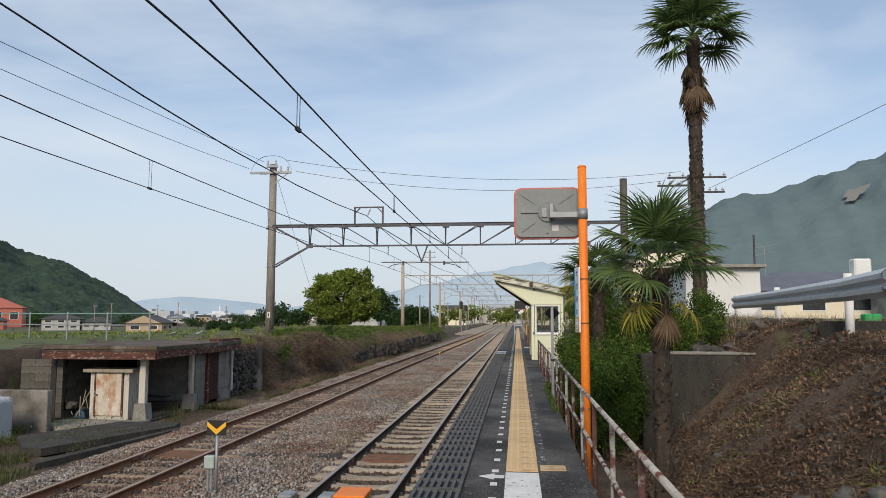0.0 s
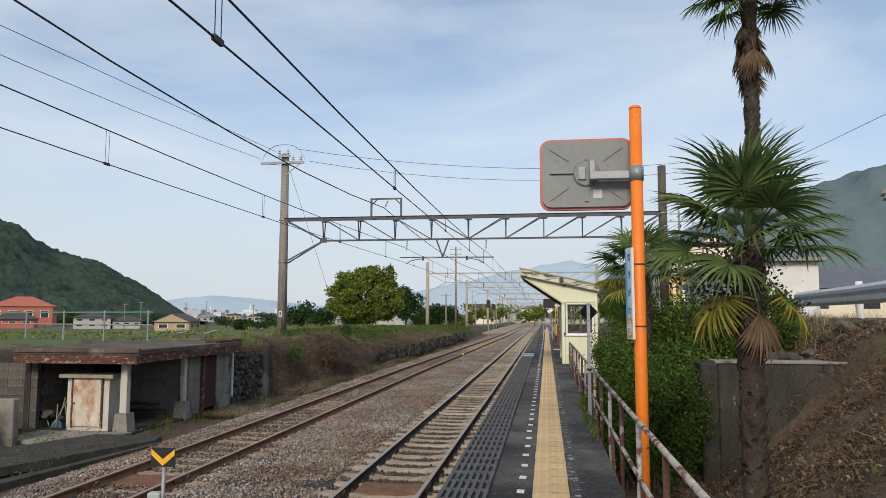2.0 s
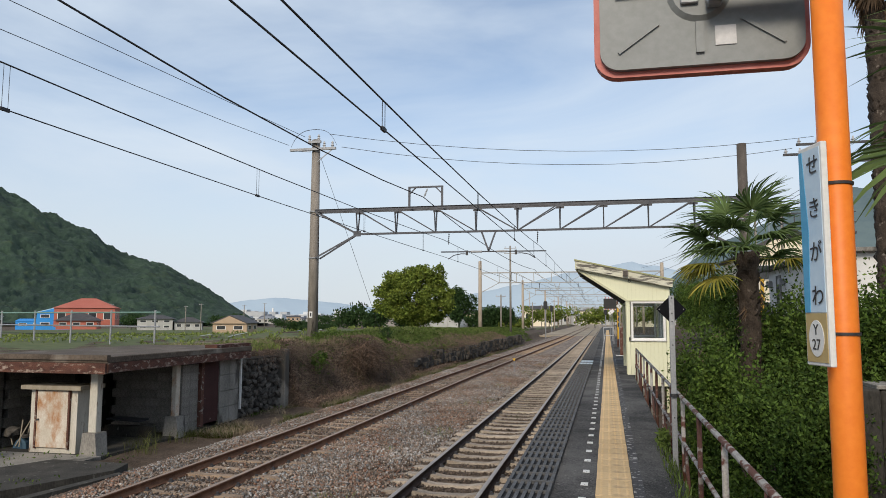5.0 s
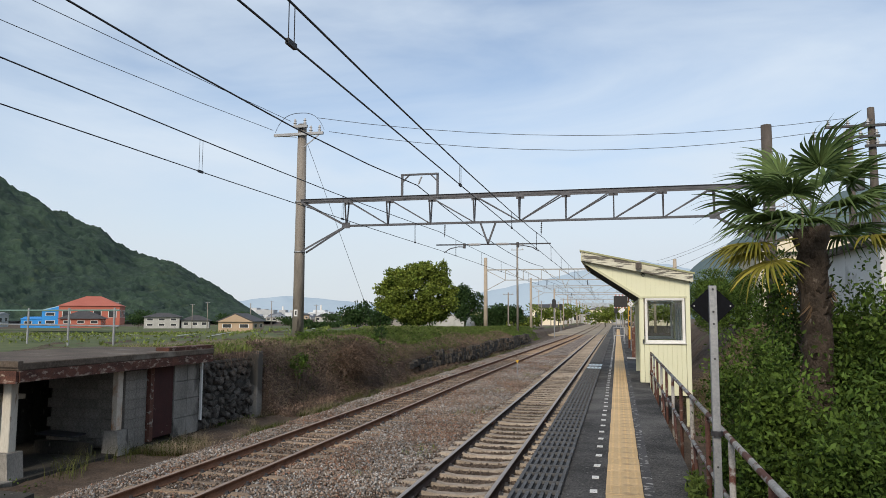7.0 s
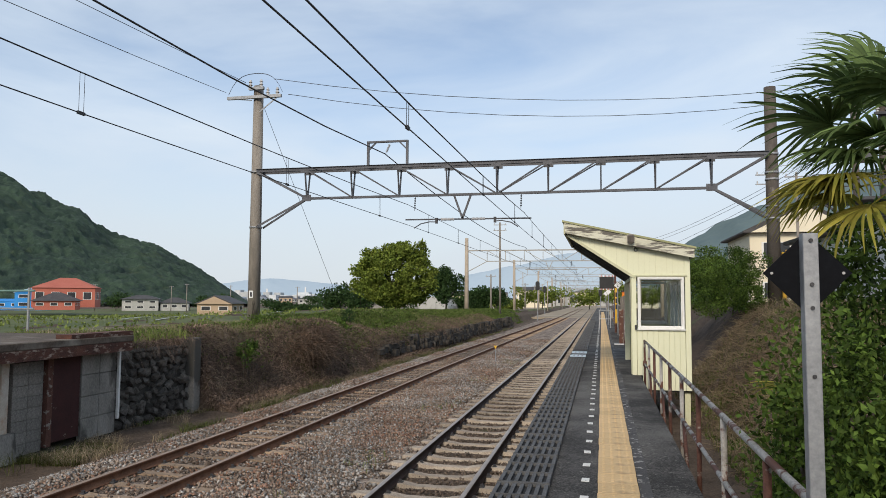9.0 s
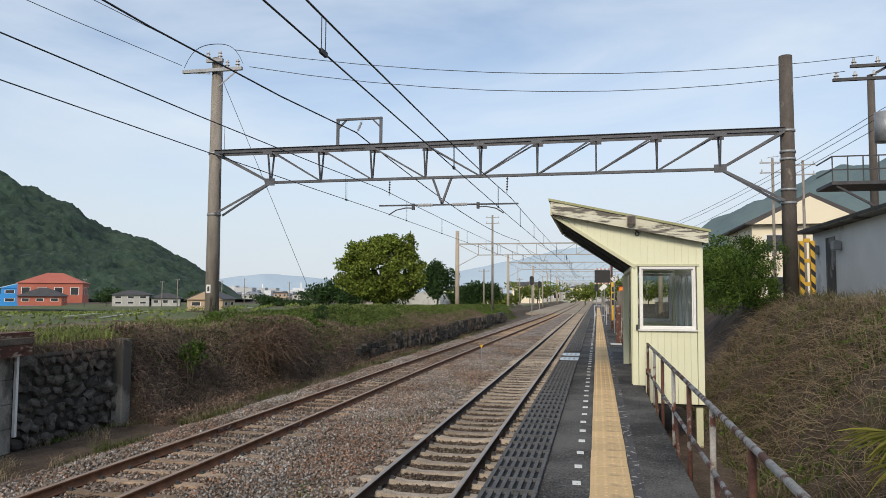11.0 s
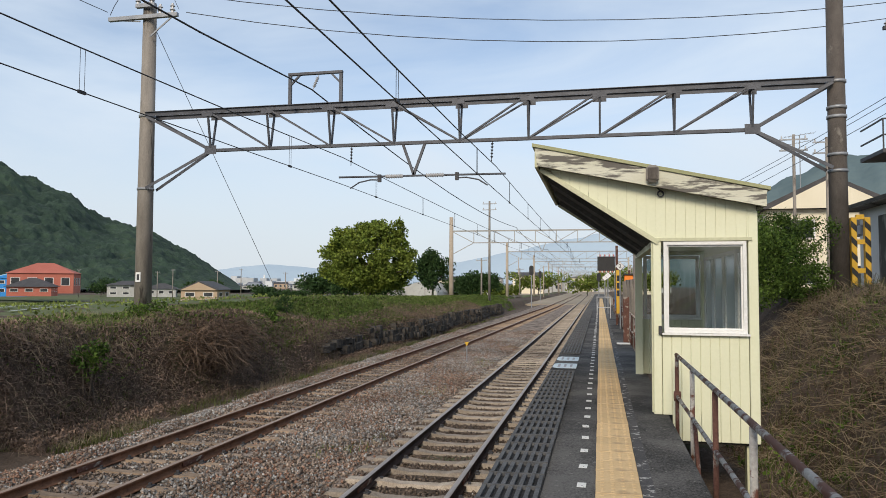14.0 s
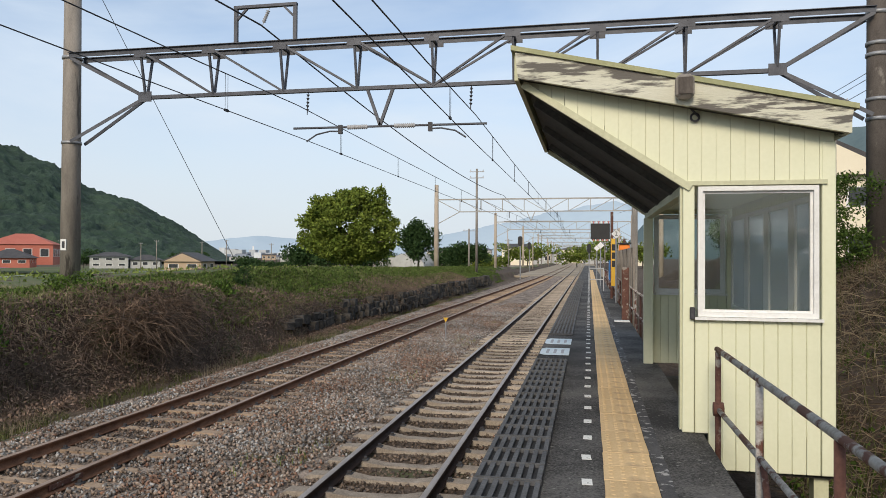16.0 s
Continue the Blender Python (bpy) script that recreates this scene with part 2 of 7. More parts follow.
LEAF_WEED = leaf_mat("bank_weed_leaf", (0.040, 0.075, 0.016), (0.15, 0.20, 0.05), island=0.55)
LEAF_DARK = leaf_mat("dark_tree_leaf", (0.022, 0.048, 0.016), (0.05, 0.09, 0.028))
GRASS = leaf_mat("grass_blade", (0.095, 0.135, 0.028), (0.235, 0.275, 0.08), island=0.45)
GRASS_DULL = leaf_mat("dull_verge_grass", (0.045, 0.058, 0.016), (0.135, 0.145, 0.048), island=0.5)
DRY = leaf_mat("dry_grass", (0.17, 0.13, 0.085), (0.38, 0.31, 0.21), trans=0.15)
SLOPESTEM = mat("slope_dead_stem", (0.050, 0.032, 0.022), (0.215, 0.145, 0.098), 0.9, 1.0, 0, 8.0, island=0.75)
BRAMBLE = mat("dead_bramble", (0.072, 0.048, 0.038), (0.25, 0.178, 0.135), 0.9, 1.0, 0, 8.0, island=0.65)
HILLGREEN = mat("wooded_hill", (0.008, 0.023, 0.018), (0.042, 0.074, 0.045), 0.95, 0.035, 1.0, 0.22, lo=0.38, hi=0.62, dist=4.0, c3=(0.050, 0.072, 0.032), s3=0.06, t3=0.58, w3=0.14)
# distance haze is mixed into both mountain colours; there is no air volume
MOUNT = mat("haze_tinted_mountain", (0.112, 0.156, 0.170), (0.142, 0.188, 0.190), 1.0, 0.004, 0.5, 0.03, dist=20.0, spec=0.0)
MOUNTFAR = mat("haze_tinted_far_range", (0.41, 0.50, 0.58), (0.44, 0.53, 0.60), 1.0, 0.002, 0, 0.02, spec=0.0)
def glass_mat():
    m = bpy.data.materials.new("window_glass")
    m.use_nodes = True
    n, l = m.node_tree.nodes, m.node_tree.links
    n.clear()
    o, mx, g, t, f = (n.new("ShaderNode" + k) for k in ("OutputMaterial", "MixShader", "BsdfGlossy", "BsdfTransparent", "Fresnel"))
    g.inputs["Roughness"].default_value = 0.03
    t.inputs["Color"].default_value = (0.90, 0.92, 0.91, 1)
    f.inputs["IOR"].default_value = 1.65
    l.new(f.outputs[0], mx.inputs[0]); l.new(t.outputs[0], mx.inputs[1]); l.new(g.outputs[0], mx.inputs[2]); l.new(mx.outputs[0], o.inputs[0])
    return m
GLASS = glass_mat()
def pale_glass():
    """Old panes with a pale, partly see-through film."""
    m = glass_mat()
    m.name = "dusty_window_glass"
    n, l = m.node_tree.nodes, m.node_tree.links
    o = next(k for k in n if k.type == "OUTPUT_MATERIAL")
    d, tr, mx, mx2 = n.new("ShaderNodeBsdfDiffuse"), n.new("ShaderNodeBsdfTranslucent"), n.new("ShaderNodeMixShader"), n.new("ShaderNodeMixShader")
    d.inputs["Color"].default_value = tr.inputs["Color"].default_value = (0.72, 0.74, 0.72, 1)
    mx2.inputs[0].default_value = 0.5
    mx.inputs[0].default_value = 0.42
    l.new(d.outputs[0], mx2.inputs[1]); l.new(tr.outputs[0], mx2.inputs[2])
    l.new(o.inputs[0].links[0].from_socket, mx.inputs[1]); l.new(mx2.outputs[0], mx.inputs[2]); l.new(mx.outputs[0], o.inputs[0])
    return m
PALE_GLASS = pale_glass()

# ---- builders ----
rng = np.random.default_rng(7)

def box(bm, x0, x1, y0, y1, z0, z1, bevel=0.0):
    g = bmesh.ops.create_cube(bm, size=1.0, matrix=Matrix.Translation(((x0 + x1) / 2, (y0 + y1) / 2, (z0 + z1) / 2)) @ Matrix.Diagonal((x1 - x0, y1 - y0, z1 - z0, 1)))
    if bevel:
        vs = set(g["verts"])
        bmesh.ops.bevel(bm, geom=[e for e in bm.edges if e.verts[0] in vs and e.verts[1] in vs], offset=bevel, segments=1, affect="EDGES")
    return bm

def bar(bm, a, b, w, h=None):
    """A straight bar with a rectangular section from a to b."""
    a, b = Vector(a), Vector(b)
    d = b - a
    q = d.to_track_quat("Z", "X" if abs(d.normalized().x) < 0.9 else "Y").to_matrix().to_4x4()
    bmesh.ops.create_cube(bm, size=1.0, matrix=Matrix.Translation((a + b) / 2) @ q @ Matrix.Diagonal((w, h or w, d.length, 1)))
    return bm

def rod(bm, a, b, r0, r1=None, n=10, caps=True):
    a, b = Vector(a), Vector(b)
    d = b - a
    q = d.to_track_quat("Z", "Y").to_matrix().to_4x4()
    bmesh.ops.create_cone(bm, cap_ends=caps, segments=n, radius1=r0, radius2=r0 if r1 is None else r1, depth=d.length, matrix=Matrix.Translation((a + b) / 2) @ q)
    return bm

def prism(bm, pts, axis, lo, hi):
    """Extrudes an outline of (u, v) points along an axis: x takes (y, z), y takes (x, z), z takes (x, y)."""
    def at(u, v, w):
        return {"x": (w, u, v), "y": (u, w, v), "z": (u, v, w)}[axis]
    a = [bm.verts.new(at(u, v, lo)) for u, v in pts]
    b = [bm.verts.new(at(u, v, hi)) for u, v in pts]
    n = len(pts)
    bm.faces.new(a); bm.faces.new(b[::-1])
    for i in range(n):
        bm.faces.new((a[i], b[i], b[(i + 1) % n], a[(i + 1) % n]))
    bmesh.ops.recalc_face_normals(bm, faces=bm.faces)
    return bm

def done(bm, name, material, smooth=False):
    me = bpy.data.meshes.new(name)
    bm.to_mesh(me)
    bm.free()
    for m in (material if isinstance(material, (list, tuple)) else [material]):
        me.materials.append(m)
    if smooth:
        me.shade_smooth()
    return me

def part(name, bm, material, parent, label="", smooth=False):
    ob = new(name, bm if isinstance(bm, bpy.types.Mesh) else done(bm, name, material, smooth))
    ob.parent = parent
    if label:
        tagged(ob, label)
    return ob

def piece(name, me, parent, loc, rz=0.0, scale=(1, 1, 1), rx=0.0, ry=0.0):
    ob = new(name, me)
    ob.parent = parent
    ob.location, ob.rotation_euler, ob.scale = loc, (rx, ry, rz), scale
    return ob

def thing(name, loc, label, category, group="", kind=""):
    e = new(name)
    e.location = loc
    e.empty_display_size = 0.2
    return tagged(e, label, category, group, kind)

def solid(name, bm, material, label, category, kind="", group="", smooth=False):
    return tagged(new(name, done(bm, name, material, smooth)), label, category, group, kind)

def np_mesh(name, v, f, material, smooth=False):
    """A mesh from arrays of vertices and of triangles or quads."""
    v, f = np.asarray(v, np.float32), np.asarray(f, np.int32)
    me = bpy.data.meshes.new(name)
    me.vertices.add(len(v)); me.vertices.foreach_set("co", v.ravel())
    k = f.shape[1]
    me.loops.add(f.size); me.loops.foreach_set("vertex_index", f.ravel())
    me.polygons.add(len(f))
    me.polygons.foreach_set("loop_start", np.arange(0, f.size, k, dtype=np.int32))
    me.update(calc_edges=True)
    for m in (material if isinstance(material, (list, tuple)) else [material]):
        me.materials.append(m)
    if smooth:
        me.shade_smooth()
    return me

def leaves(name, pos, size, material, up=0.3, aspect=0.5, nrm=None):
    """Many folded pointed leaves at the points pos."""
    n = len(pos)
    d = rng.normal(size=(n, 3)); d[:, 2] += up
    d /= np.linalg.norm(d, axis=1)[:, None]
    s = np.cross(d, rng.normal(size=(n, 3))); s /= np.linalg.norm(s, axis=1)[:, None]
    u = np.cross(d, s)
    L = size * rng.uniform(0.6, 1.35, n)[:, None]
    W = L * aspect
    v = np.stack([pos, pos + d * L * 0.45 + s * W * 0.5 + u * W * 0.18, pos + d * L, pos + d * L * 0.45 - s * W * 0.5 + u * W * 0.18], 1).reshape(-1, 3)
    i = np.arange(n)[:, None] * 4
    return np_mesh(name, v, np.concatenate([i + [0, 1, 2], i + [0, 2, 3]], 0), material)

def blades(name, pos, height, width, material, lean=0.5, bend=0.4):
    """Bent grass blades or dry stems, three joints each."""
    n = len(pos)
    a = rng.uniform(0, 2 * np.pi, n)
    h = height * rng.uniform(0.5, 1.4, n)
    ln = rng.uniform(0, lean, n)
    d = np.stack([np.cos(a), np.sin(a), np.zeros(n)], 1)
    s = np.stack([-np.sin(a), np.cos(a), np.zeros(n)], 1) * width / 2
    z = np.array([0, 0, 1.0])
    p1 = pos + (d * ln[:, None] * 0.5 + z) * (h * 0.5)[:, None]
    p2 = pos + (d * (ln + bend * rng.uniform(0, 1, n))[:, None] + z * (1 - 0.3 * ln)[:, None]) * h[:, None]
    v = np.stack([pos - s, pos + s, p1 + s * 0.8, p1 - s * 0.8, p2], 1).reshape(-1, 3)
    i = np.arange(n)[:, None] * 5
    return np_mesh(name, v, np.concatenate([i + [0, 1, 2], i + [0, 2, 3], i + [3, 2, 4]], 0), material)

def twigs(name, pos, length, width, material, droop=0.6):
    """Arching dead stems of three joints each, as thin three-sided rods."""
    n = len(pos)
    d = rng.normal(size=(n, 3)); d[:, 2] = np.abs(d[:, 2]) * 0.7
    d /= np.linalg.norm(d, axis=1)[:, None]
    s = np.cross(d, [0, 0, 1.0]) + 1e-4; s /= np.linalg.norm(s, axis=1)[:, None]
    u = np.cross(s, d)
    L = (length * rng.uniform(0.5, 1.5, n))[:, None]
    wob = rng.normal(size=(n, 3)) * 0.12
    rows = []
    for k in range(3):
        t = k / 2
        c = pos + d * L * t + np.array([0, 0, -1.0]) * droop * L * t * t + wob * L * math.sin(t * 3)
        w = width * (1 - 0.7 * t)
        rows += [c + s * w, c - s * w * 0.5 + u * w * 0.87, c - s * w * 0.5 - u * w * 0.87]
    v = np.stack(rows, 1).reshape(-1, 3)
    i = np.arange(n)[:, None] * 9
    f = [i + [3 * k + j, 3 * k + (j + 1) % 3, 3 * k + 3 + (j + 1) % 3, 3 * k + 3 + j] for k in range(2) for j in range(3)]
    return np_mesh(name, v, np.concatenate(f, 0), material)

def stuff(name, me, label, category):
    return tagged(new(name, me), label, category, kind="stuff")

def smooth01(x, a, b):
    t = np.clip((x - a) / (b - a), 0, 1)
    return t * t * (3 - 2 * t)

def wob(x, y, s, seed=0.0):
    """Cheap smooth noise from sines, about -1 to 1."""
    return (np.sin(x * 1.7 * s + seed) * np.cos(y * 1.3 * s + seed * 2) + np.sin(x * 3.1 * s + y * 2.3 * s + seed) * 0.5 + np.cos(y * 4.1 * s - x * 1.1 * s) * 0.35) / 1.6

# ---- ground ----
PLAT, EDGE_L, EDGE_R = 1.055, -0.87, 0.62

def ground_z(x, y):
    x, y = np.asarray(x, float), np.asarray(y, float)
    z = np.full(np.broadcast(x, y).shape, -0.06)
    # left bank: toe near the ballast, crest at the field; a yard is cut into it at the hut
    crest = np.interp(y, [30, 44, 63, 82, 128, 180], [1.58, 1.82, 1.55, 1.4, 0.8, 0.35])
    yard = 1 - smooth01(y, 22.95, 23.15)
    walled = (1 - yard) * (1 - smooth01(y, 25.8, 26.2))
    toe = -8.75 + 0.2 * np.sin(y * 0.4) - 4.4 * yard - 1.0 * walled + 0.35 * smooth01(y, 42, 56) - 1.0 * smooth01(y, 60, 110)
    run = (1.0 + 0.2 * np.sin(y * 0.9) + 0.9 * smooth01(y, 38, 60)) * (1 - yard) * (1 - walled) + 0.4 * np.maximum(yard, walled)
    bank = smooth01(-x, -toe, -toe + run)
    eased = 0.5 * smooth01(-x, -toe, -toe + 0.5) + 0.5 * smooth01(-x, -toe + 0.3, -toe + 2.7)
    bank = bank + (eased - bank) * smooth01(y, 31, 42)
    z = z + bank * (crest + 0.06) + bank * 0.06 * wob(x, y, 0.8)
    z = z - 0.16 * smooth01(-x, 7.5, 8.3) * (1 - bank)
    # right: a rough slope up to a lane
    lift = np.where(y < 12.9, np.clip(0.2 + 0.8 * (x - 1.75 - 0.07 * (y - 4)), 0.15, 2.2), 0.15 + 2.15 * smooth01(x, 1.9, 4.6))
    lift = lift + 0.10 * wob(x, y, 1.1, 2.0) * smooth01(x, 1.3, 2.0) * (1 - smooth01(x, 5.0, 6.0))
    r = smooth01(x, 0.3, 1.2) * (1 - 0.8 * smooth01(y, 45, 80))
    z = z * (1 - r) + lift * r
    d = np.hypot(x, y - 20)
    fall = np.maximum(2.36 - 0.0235 * np.hypot(x, y - 8), -1.5)
    k = smooth01(-x, 13, 22) * smooth01(y, 20, 26)
    z = z * (1 - k) + np.minimum(z, fall) * k
    return z * (1 - 0.6 * smooth01(d, 220, 600))

def spread(fine_lo, fine_hi, step, lo, hi, grow=1.16):
    a = list(np.arange(fine_lo, fine_hi + 1e-6, step))
    s, v = step, fine_hi
    while v < hi:
        s *= grow; v += s; a.append(v)
    s, v = step, fine_lo
    while v > lo:
        s *= grow; v -= s; a.insert(0, v)
    return np.array(a)

gx, gy = spread(-15.0, 8.0, 0.16, -4200, 4200), spread(2.0, 60.0, 0.22, -600, 4500, 1.12)
X, Y = np.meshgrid(gx, gy, indexing="ij")
Z = ground_z(X, Y)
near = (np.abs(X) < 16) & (Y < 70)
clod = np.zeros(Z.shape)
for a_, b_ in zip(*np.nonzero(near & ((X < -8) | (X > 1.4)))):
    clod[a_, b_] = noise.noise(Vector((X[a_, b_] * 2.6, Y[a_, b_] * 2.6, 0.0))) * 0.07 + noise.noise(Vector((X[a_, b_] * 0.9, Y[a_, b_] * 0.9, 3.0))) * 0.08
Z = Z + clod * np.where(X > 1.4, 1.5, 0.6) + np.where(clod != 0, rng.normal(size=Z.shape) * 0.016, 0)
nx, ny = X.shape
idx = np.arange(nx * ny).reshape(nx, ny)
q = np.stack([idx[:-1, :-1], idx[1:, :-1], idx[1:, 1:], idx[:-1, 1:]], -1).reshape(-1, 4)
ground = tagged(new("ground", np_mesh("ground", np.stack([X, Y, Z], -1).reshape(-1, 3), q, SOIL, True)), "brown soil and rough grass ground beside the railway", "ground", kind="structure")

# ---- far land ----
def ridge(name, az0, az1, r0, r1, prof, material, label, jag=0.0, na=220, nr=26):
    """A hill as a polar height field: prof gives its skyline's elevation in degrees by azimuth in degrees right of ahead."""
    az = np.linspace(az0, az1, na)
    r = np.linspace(0, 1, nr)
    A, R = np.meshgrid(az, r, indexing="ij")
    e = np.interp(A, *prof)
    rad = r0 + (r1 - r0) * R
    h = np.tan(np.radians(e)) * r1 * smooth01(R, 0.0, 1.0) ** 0.85
    if jag:
        c = np.array([noise.noise(Vector((xx / (jag * 3.2), yy / (jag * 3.2), 0.3))) for xx, yy in zip((rad * np.sin(np.radians(A))).ravel(), (rad * np.cos(np.radians(A))).ravel())]).reshape(A.shape)
        crown = np.array([1 - 2.2 * abs(noise.noise(Vector((xx / (jag * 1.9), yy / (jag * 1.9), 5.1)))) for xx, yy in zip((rad * np.sin(np.radians(A))).ravel(), (rad * np.cos(np.radians(A))).ravel())]).reshape(A.shape)
        h = h + jag * (0.8 * c + 0.75 * crown + rng.normal(size=A.shape) * 0.08) * np.clip(e / 2, 0, 1) * (R > 0.04)
    h = h + 0.04 * h * wob(A, R * 6, 0.9, 4.0)
    x, y = rad * np.sin(np.radians(A)), rad * np.cos(np.radians(A))
    i = np.arange(na * nr).reshape(na, nr)
    f = np.stack([i[:-1, :-1], i[1:, :-1], i[1:, 1:], i[:-1, 1:]], -1).reshape(-1, 4)
    return tagged(new(name, np_mesh(name, np.stack([x, y, h], -1).reshape(-1, 3), f, material, True)), label, "hill", kind="structure")

ridge("backdrop_hill", -88, -26, 330, 620, ([-88, -70, -60, -52, -45, -43.6, -41.9, -40.2, -38.7, -37.8, -36.5, -35, -33.5, -32.2, -30.7, -28.7, -27, -26], [6, 13, 13.5, 11.5, 8.9, 8.05, 7.25, 6.5, 5.95, 5.2, 4.4, 4.1, 3.65, 2.9, 2.15, 0.95, -0.05, -0.3]), HILLGREEN, "dark green wooded hill behind the houses", 3.4, 460, 130)
ridge("backdrop_mountain", 2, 75, 1300, 2300, ([2, 4, 6, 8, 9.2, 10, 11.9, 14.5, 16, 17, 18.2, 20.2, 21.7, 23.5, 24.9, 26.2, 35, 50, 75], [0.2, 2.4, 4.0, 5.2, 5.8, 6.2, 6.9, 8.0, 8.7, 8.85, 8.7, 9.15, 9.6, 10.15, 10.5, 10.85, 12, 10, 6]), MOUNT, "mountain behind the town with blue-green haze in its colour", 3.0, 300, 40)
ridge("backdrop_range", -50, 12, 3000, 4100, ([-50, -30, -26, -22, -18, -14, -11, -8, -5, -2, 2, 6, 12], [0.5, 1.0, 1.55, 1.25, 0.8, 1.1, 1.8, 2.4, 3.0, 3.7, 4.3, 3.5, 2]), MOUNTFAR, "distant mountain range with pale blue haze in its colour", 3.0, 260, 16)

# ---- tracks ----
def track_x(y, far):
    """Both tracks bend very slightly to the left a long way ahead."""
    return -(np.maximum(np.asarray(y, float) - 130, 0) ** 2) * 0.00005 + (-5.98 if far else -2.27) + (np.clip(np.asarray(y, float) - 35, 0, 60) * 0.012 if far else 0)

RAIL_Z = 0.115
RAIL_PROFILE = [(-0.06, -0.125), (0.06, -0.125), (0.06, -0.112), (0.012, -0.098), (0.009, -0.035), (0.032, -0.028), (0.032, -0.004), (0.027, 0.0), (-0.027, 0.0), (-0.032, -0.004), (-0.032, -0.028), (-0.009, -0.035), (-0.012, -0.098), (-0.06, -0.112)]

def rail_mesh(far, side):
    ys = np.concatenate([np.arange(-12, 70, 2.0), np.arange(70, 400, 6.0)])
    xs = track_x(ys, far) + side * 0.5535
    n = len(RAIL_PROFILE)
    v = np.array([(x + px, y, RAIL_Z + pz) for x, y in zip(xs, ys) for px, pz in RAIL_PROFILE])
    f = np.array([(k * n + j, k * n + (j + 1) % n, (k + 1) * n + (j + 1) % n, (k + 1) * n + j) for k in range(len(ys) - 1) for j in range(n)])
    me = np_mesh("rail", v, f[:, ::-1], [RUST_RAIL if far else RUST_SHADE_NEAR, RAIL_DULL if far else RAIL_TOP])
    top = np.tile(np.isin(np.arange(n), (6, 7, 8)), len(ys) - 1).astype(np.int32)
    me.polygons.foreach_set("material_index", top)
    return me

def sleeper_mesh(name, half, wide, material, dip):
    """A concrete sleeper: broad ends, a lower waist in the middle."""
    bm = bmesh.new()
    st = [(-half, 0.66, -0.055), (-half + 0.09, 0.9, -0.004), (-0.45, 1.0, 0.0), (-0.25, 0.78, -dip), (0.25, 0.78, -dip), (0.45, 1.0, 0.0), (half - 0.09, 0.9, -0.004), (half, 0.66, -0.055)]
    rows = []
    for x, w, z in st:
        h = wide * w / 2
        rows.append([bm.verts.new(c) for c in ((x, -h, -0.16), (x, h, -0.16), (x, h * 0.82, z), (x, -h * 0.82, z))])
    for a, b in zip(rows, rows[1:]):
        for j in range(4):
            bm.faces.new((a[j], b[j], b[(j + 1) % 4], a[(j + 1) % 4]))
    bm.faces.new(rows[0]); bm.faces.new(rows[-1][::-1])
    bmesh.ops.recalc_face_normals(bm, faces=bm.faces)
    return done(bm, name, material)

SLEEPER_ME = sleeper_mesh("sleeper", 0.985, 0.225, SLEEPER, 0.028)
SLEEPER_OLD_ME = sleeper_mesh("sleeper_old", 1.03, 0.2, SLEEPER_OLD, 0.01)
for far, label in ((False, "railway track with polished rails on pale sleepers"), (True, "rusty railway track with sleepers half buried in ballast")):
    tr = thing("railway_track", (0, 0, 0), label, "railway track", "tracks", "structure")
    for side in (-1, 1):
        part("rail", rail_mesh(far, side), None, tr, "worn steel rail with rusty sides")
    step = 0.575
    for k in range(290):
        y = -3 + k * step + (0.25 if far else 0)
        zz = (0.004 if not far else -0.004) + rng.normal() * 0.006
        piece("sleeper", SLEEPER_OLD_ME if far else SLEEPER_ME, tr, (float(track_x(y, far)) + rng.normal() * 0.022, y + rng.normal() * 0.016, zz), rng.normal() * 0.016)

CLIP = done(box(box(bmesh.new(), -0.035, 0.035, -0.045, 0.045, 0, 0.022, 0.004), -0.02, 0.02, -0.012, 0.012, 0.022, 0.05), "rail_clip", DARKSTEEL)
PLATE = done(box(bmesh.new(), -0.012, 0.012, -0.24, 0.24, 0.03, 0.085, 0.004), "fish_plate", RUSTDARK)
for tr, far in zip([o for o in scene.collection.objects if o.name.startswith("railway_track")], (False, True)):
    for k in range(12 if not far else 16, 75):
        y = -3 + k * 0.575 + (0.25 if far else 0)
        for side in (-1, 1):
            piece("rail_clip", CLIP, tr, (float(track_x(y, far)) + side * 0.5535 + 0.085, y, -0.012))
    for y in (12.4, 25.0, 37.6, 50.2):
        for side in (-1, 1):
            piece("fish_plate", PLATE, tr, (float(track_x(y, far)) + side * 0.5535 + 0.024, y + side * 0.3, 0.0))
# ballast: a shallow bed with single stones on it
bx = np.concatenate([np.linspace(-8.15, -7.2, 7), np.linspace(-7.0, -0.9, 40)])
by = np.concatenate([np.arange(-12, 70, 0.5), np.arange(70, 400, 6.0)])
BX, BY = np.meshgrid(bx, by, indexing="ij")
def bed_z(x, y):
    x = np.asarray(x)
    return -0.035 - 0.16 * smooth01(-x, 7.25, 8.1) + 0.012 * wob(x, np.asarray(y), 1.6) - 0.032 * (1 - smooth01(np.abs(x + 2.27), 0.72, 1.08)) + 0.02 * np.exp(-((x + 4.1) / 0.6) ** 2)
BZ = bed_z(BX, BY)
shift = track_x(BY, False) + 2.27
i = np.arange(BX.size).reshape(BX.shape)
stuff("ballast_bed", np_mesh("ballast_bed", np.stack([BX + shift, BY, BZ], -1).reshape(-1, 3), np.stack([i[:-1, :-1], i[1:, :-1], i[1:, 1:], i[:-1, 1:]], -1).reshape(-1, 4), GRAVEL, True), "grey-brown crushed stone ballast bed under the tracks", "ballast")

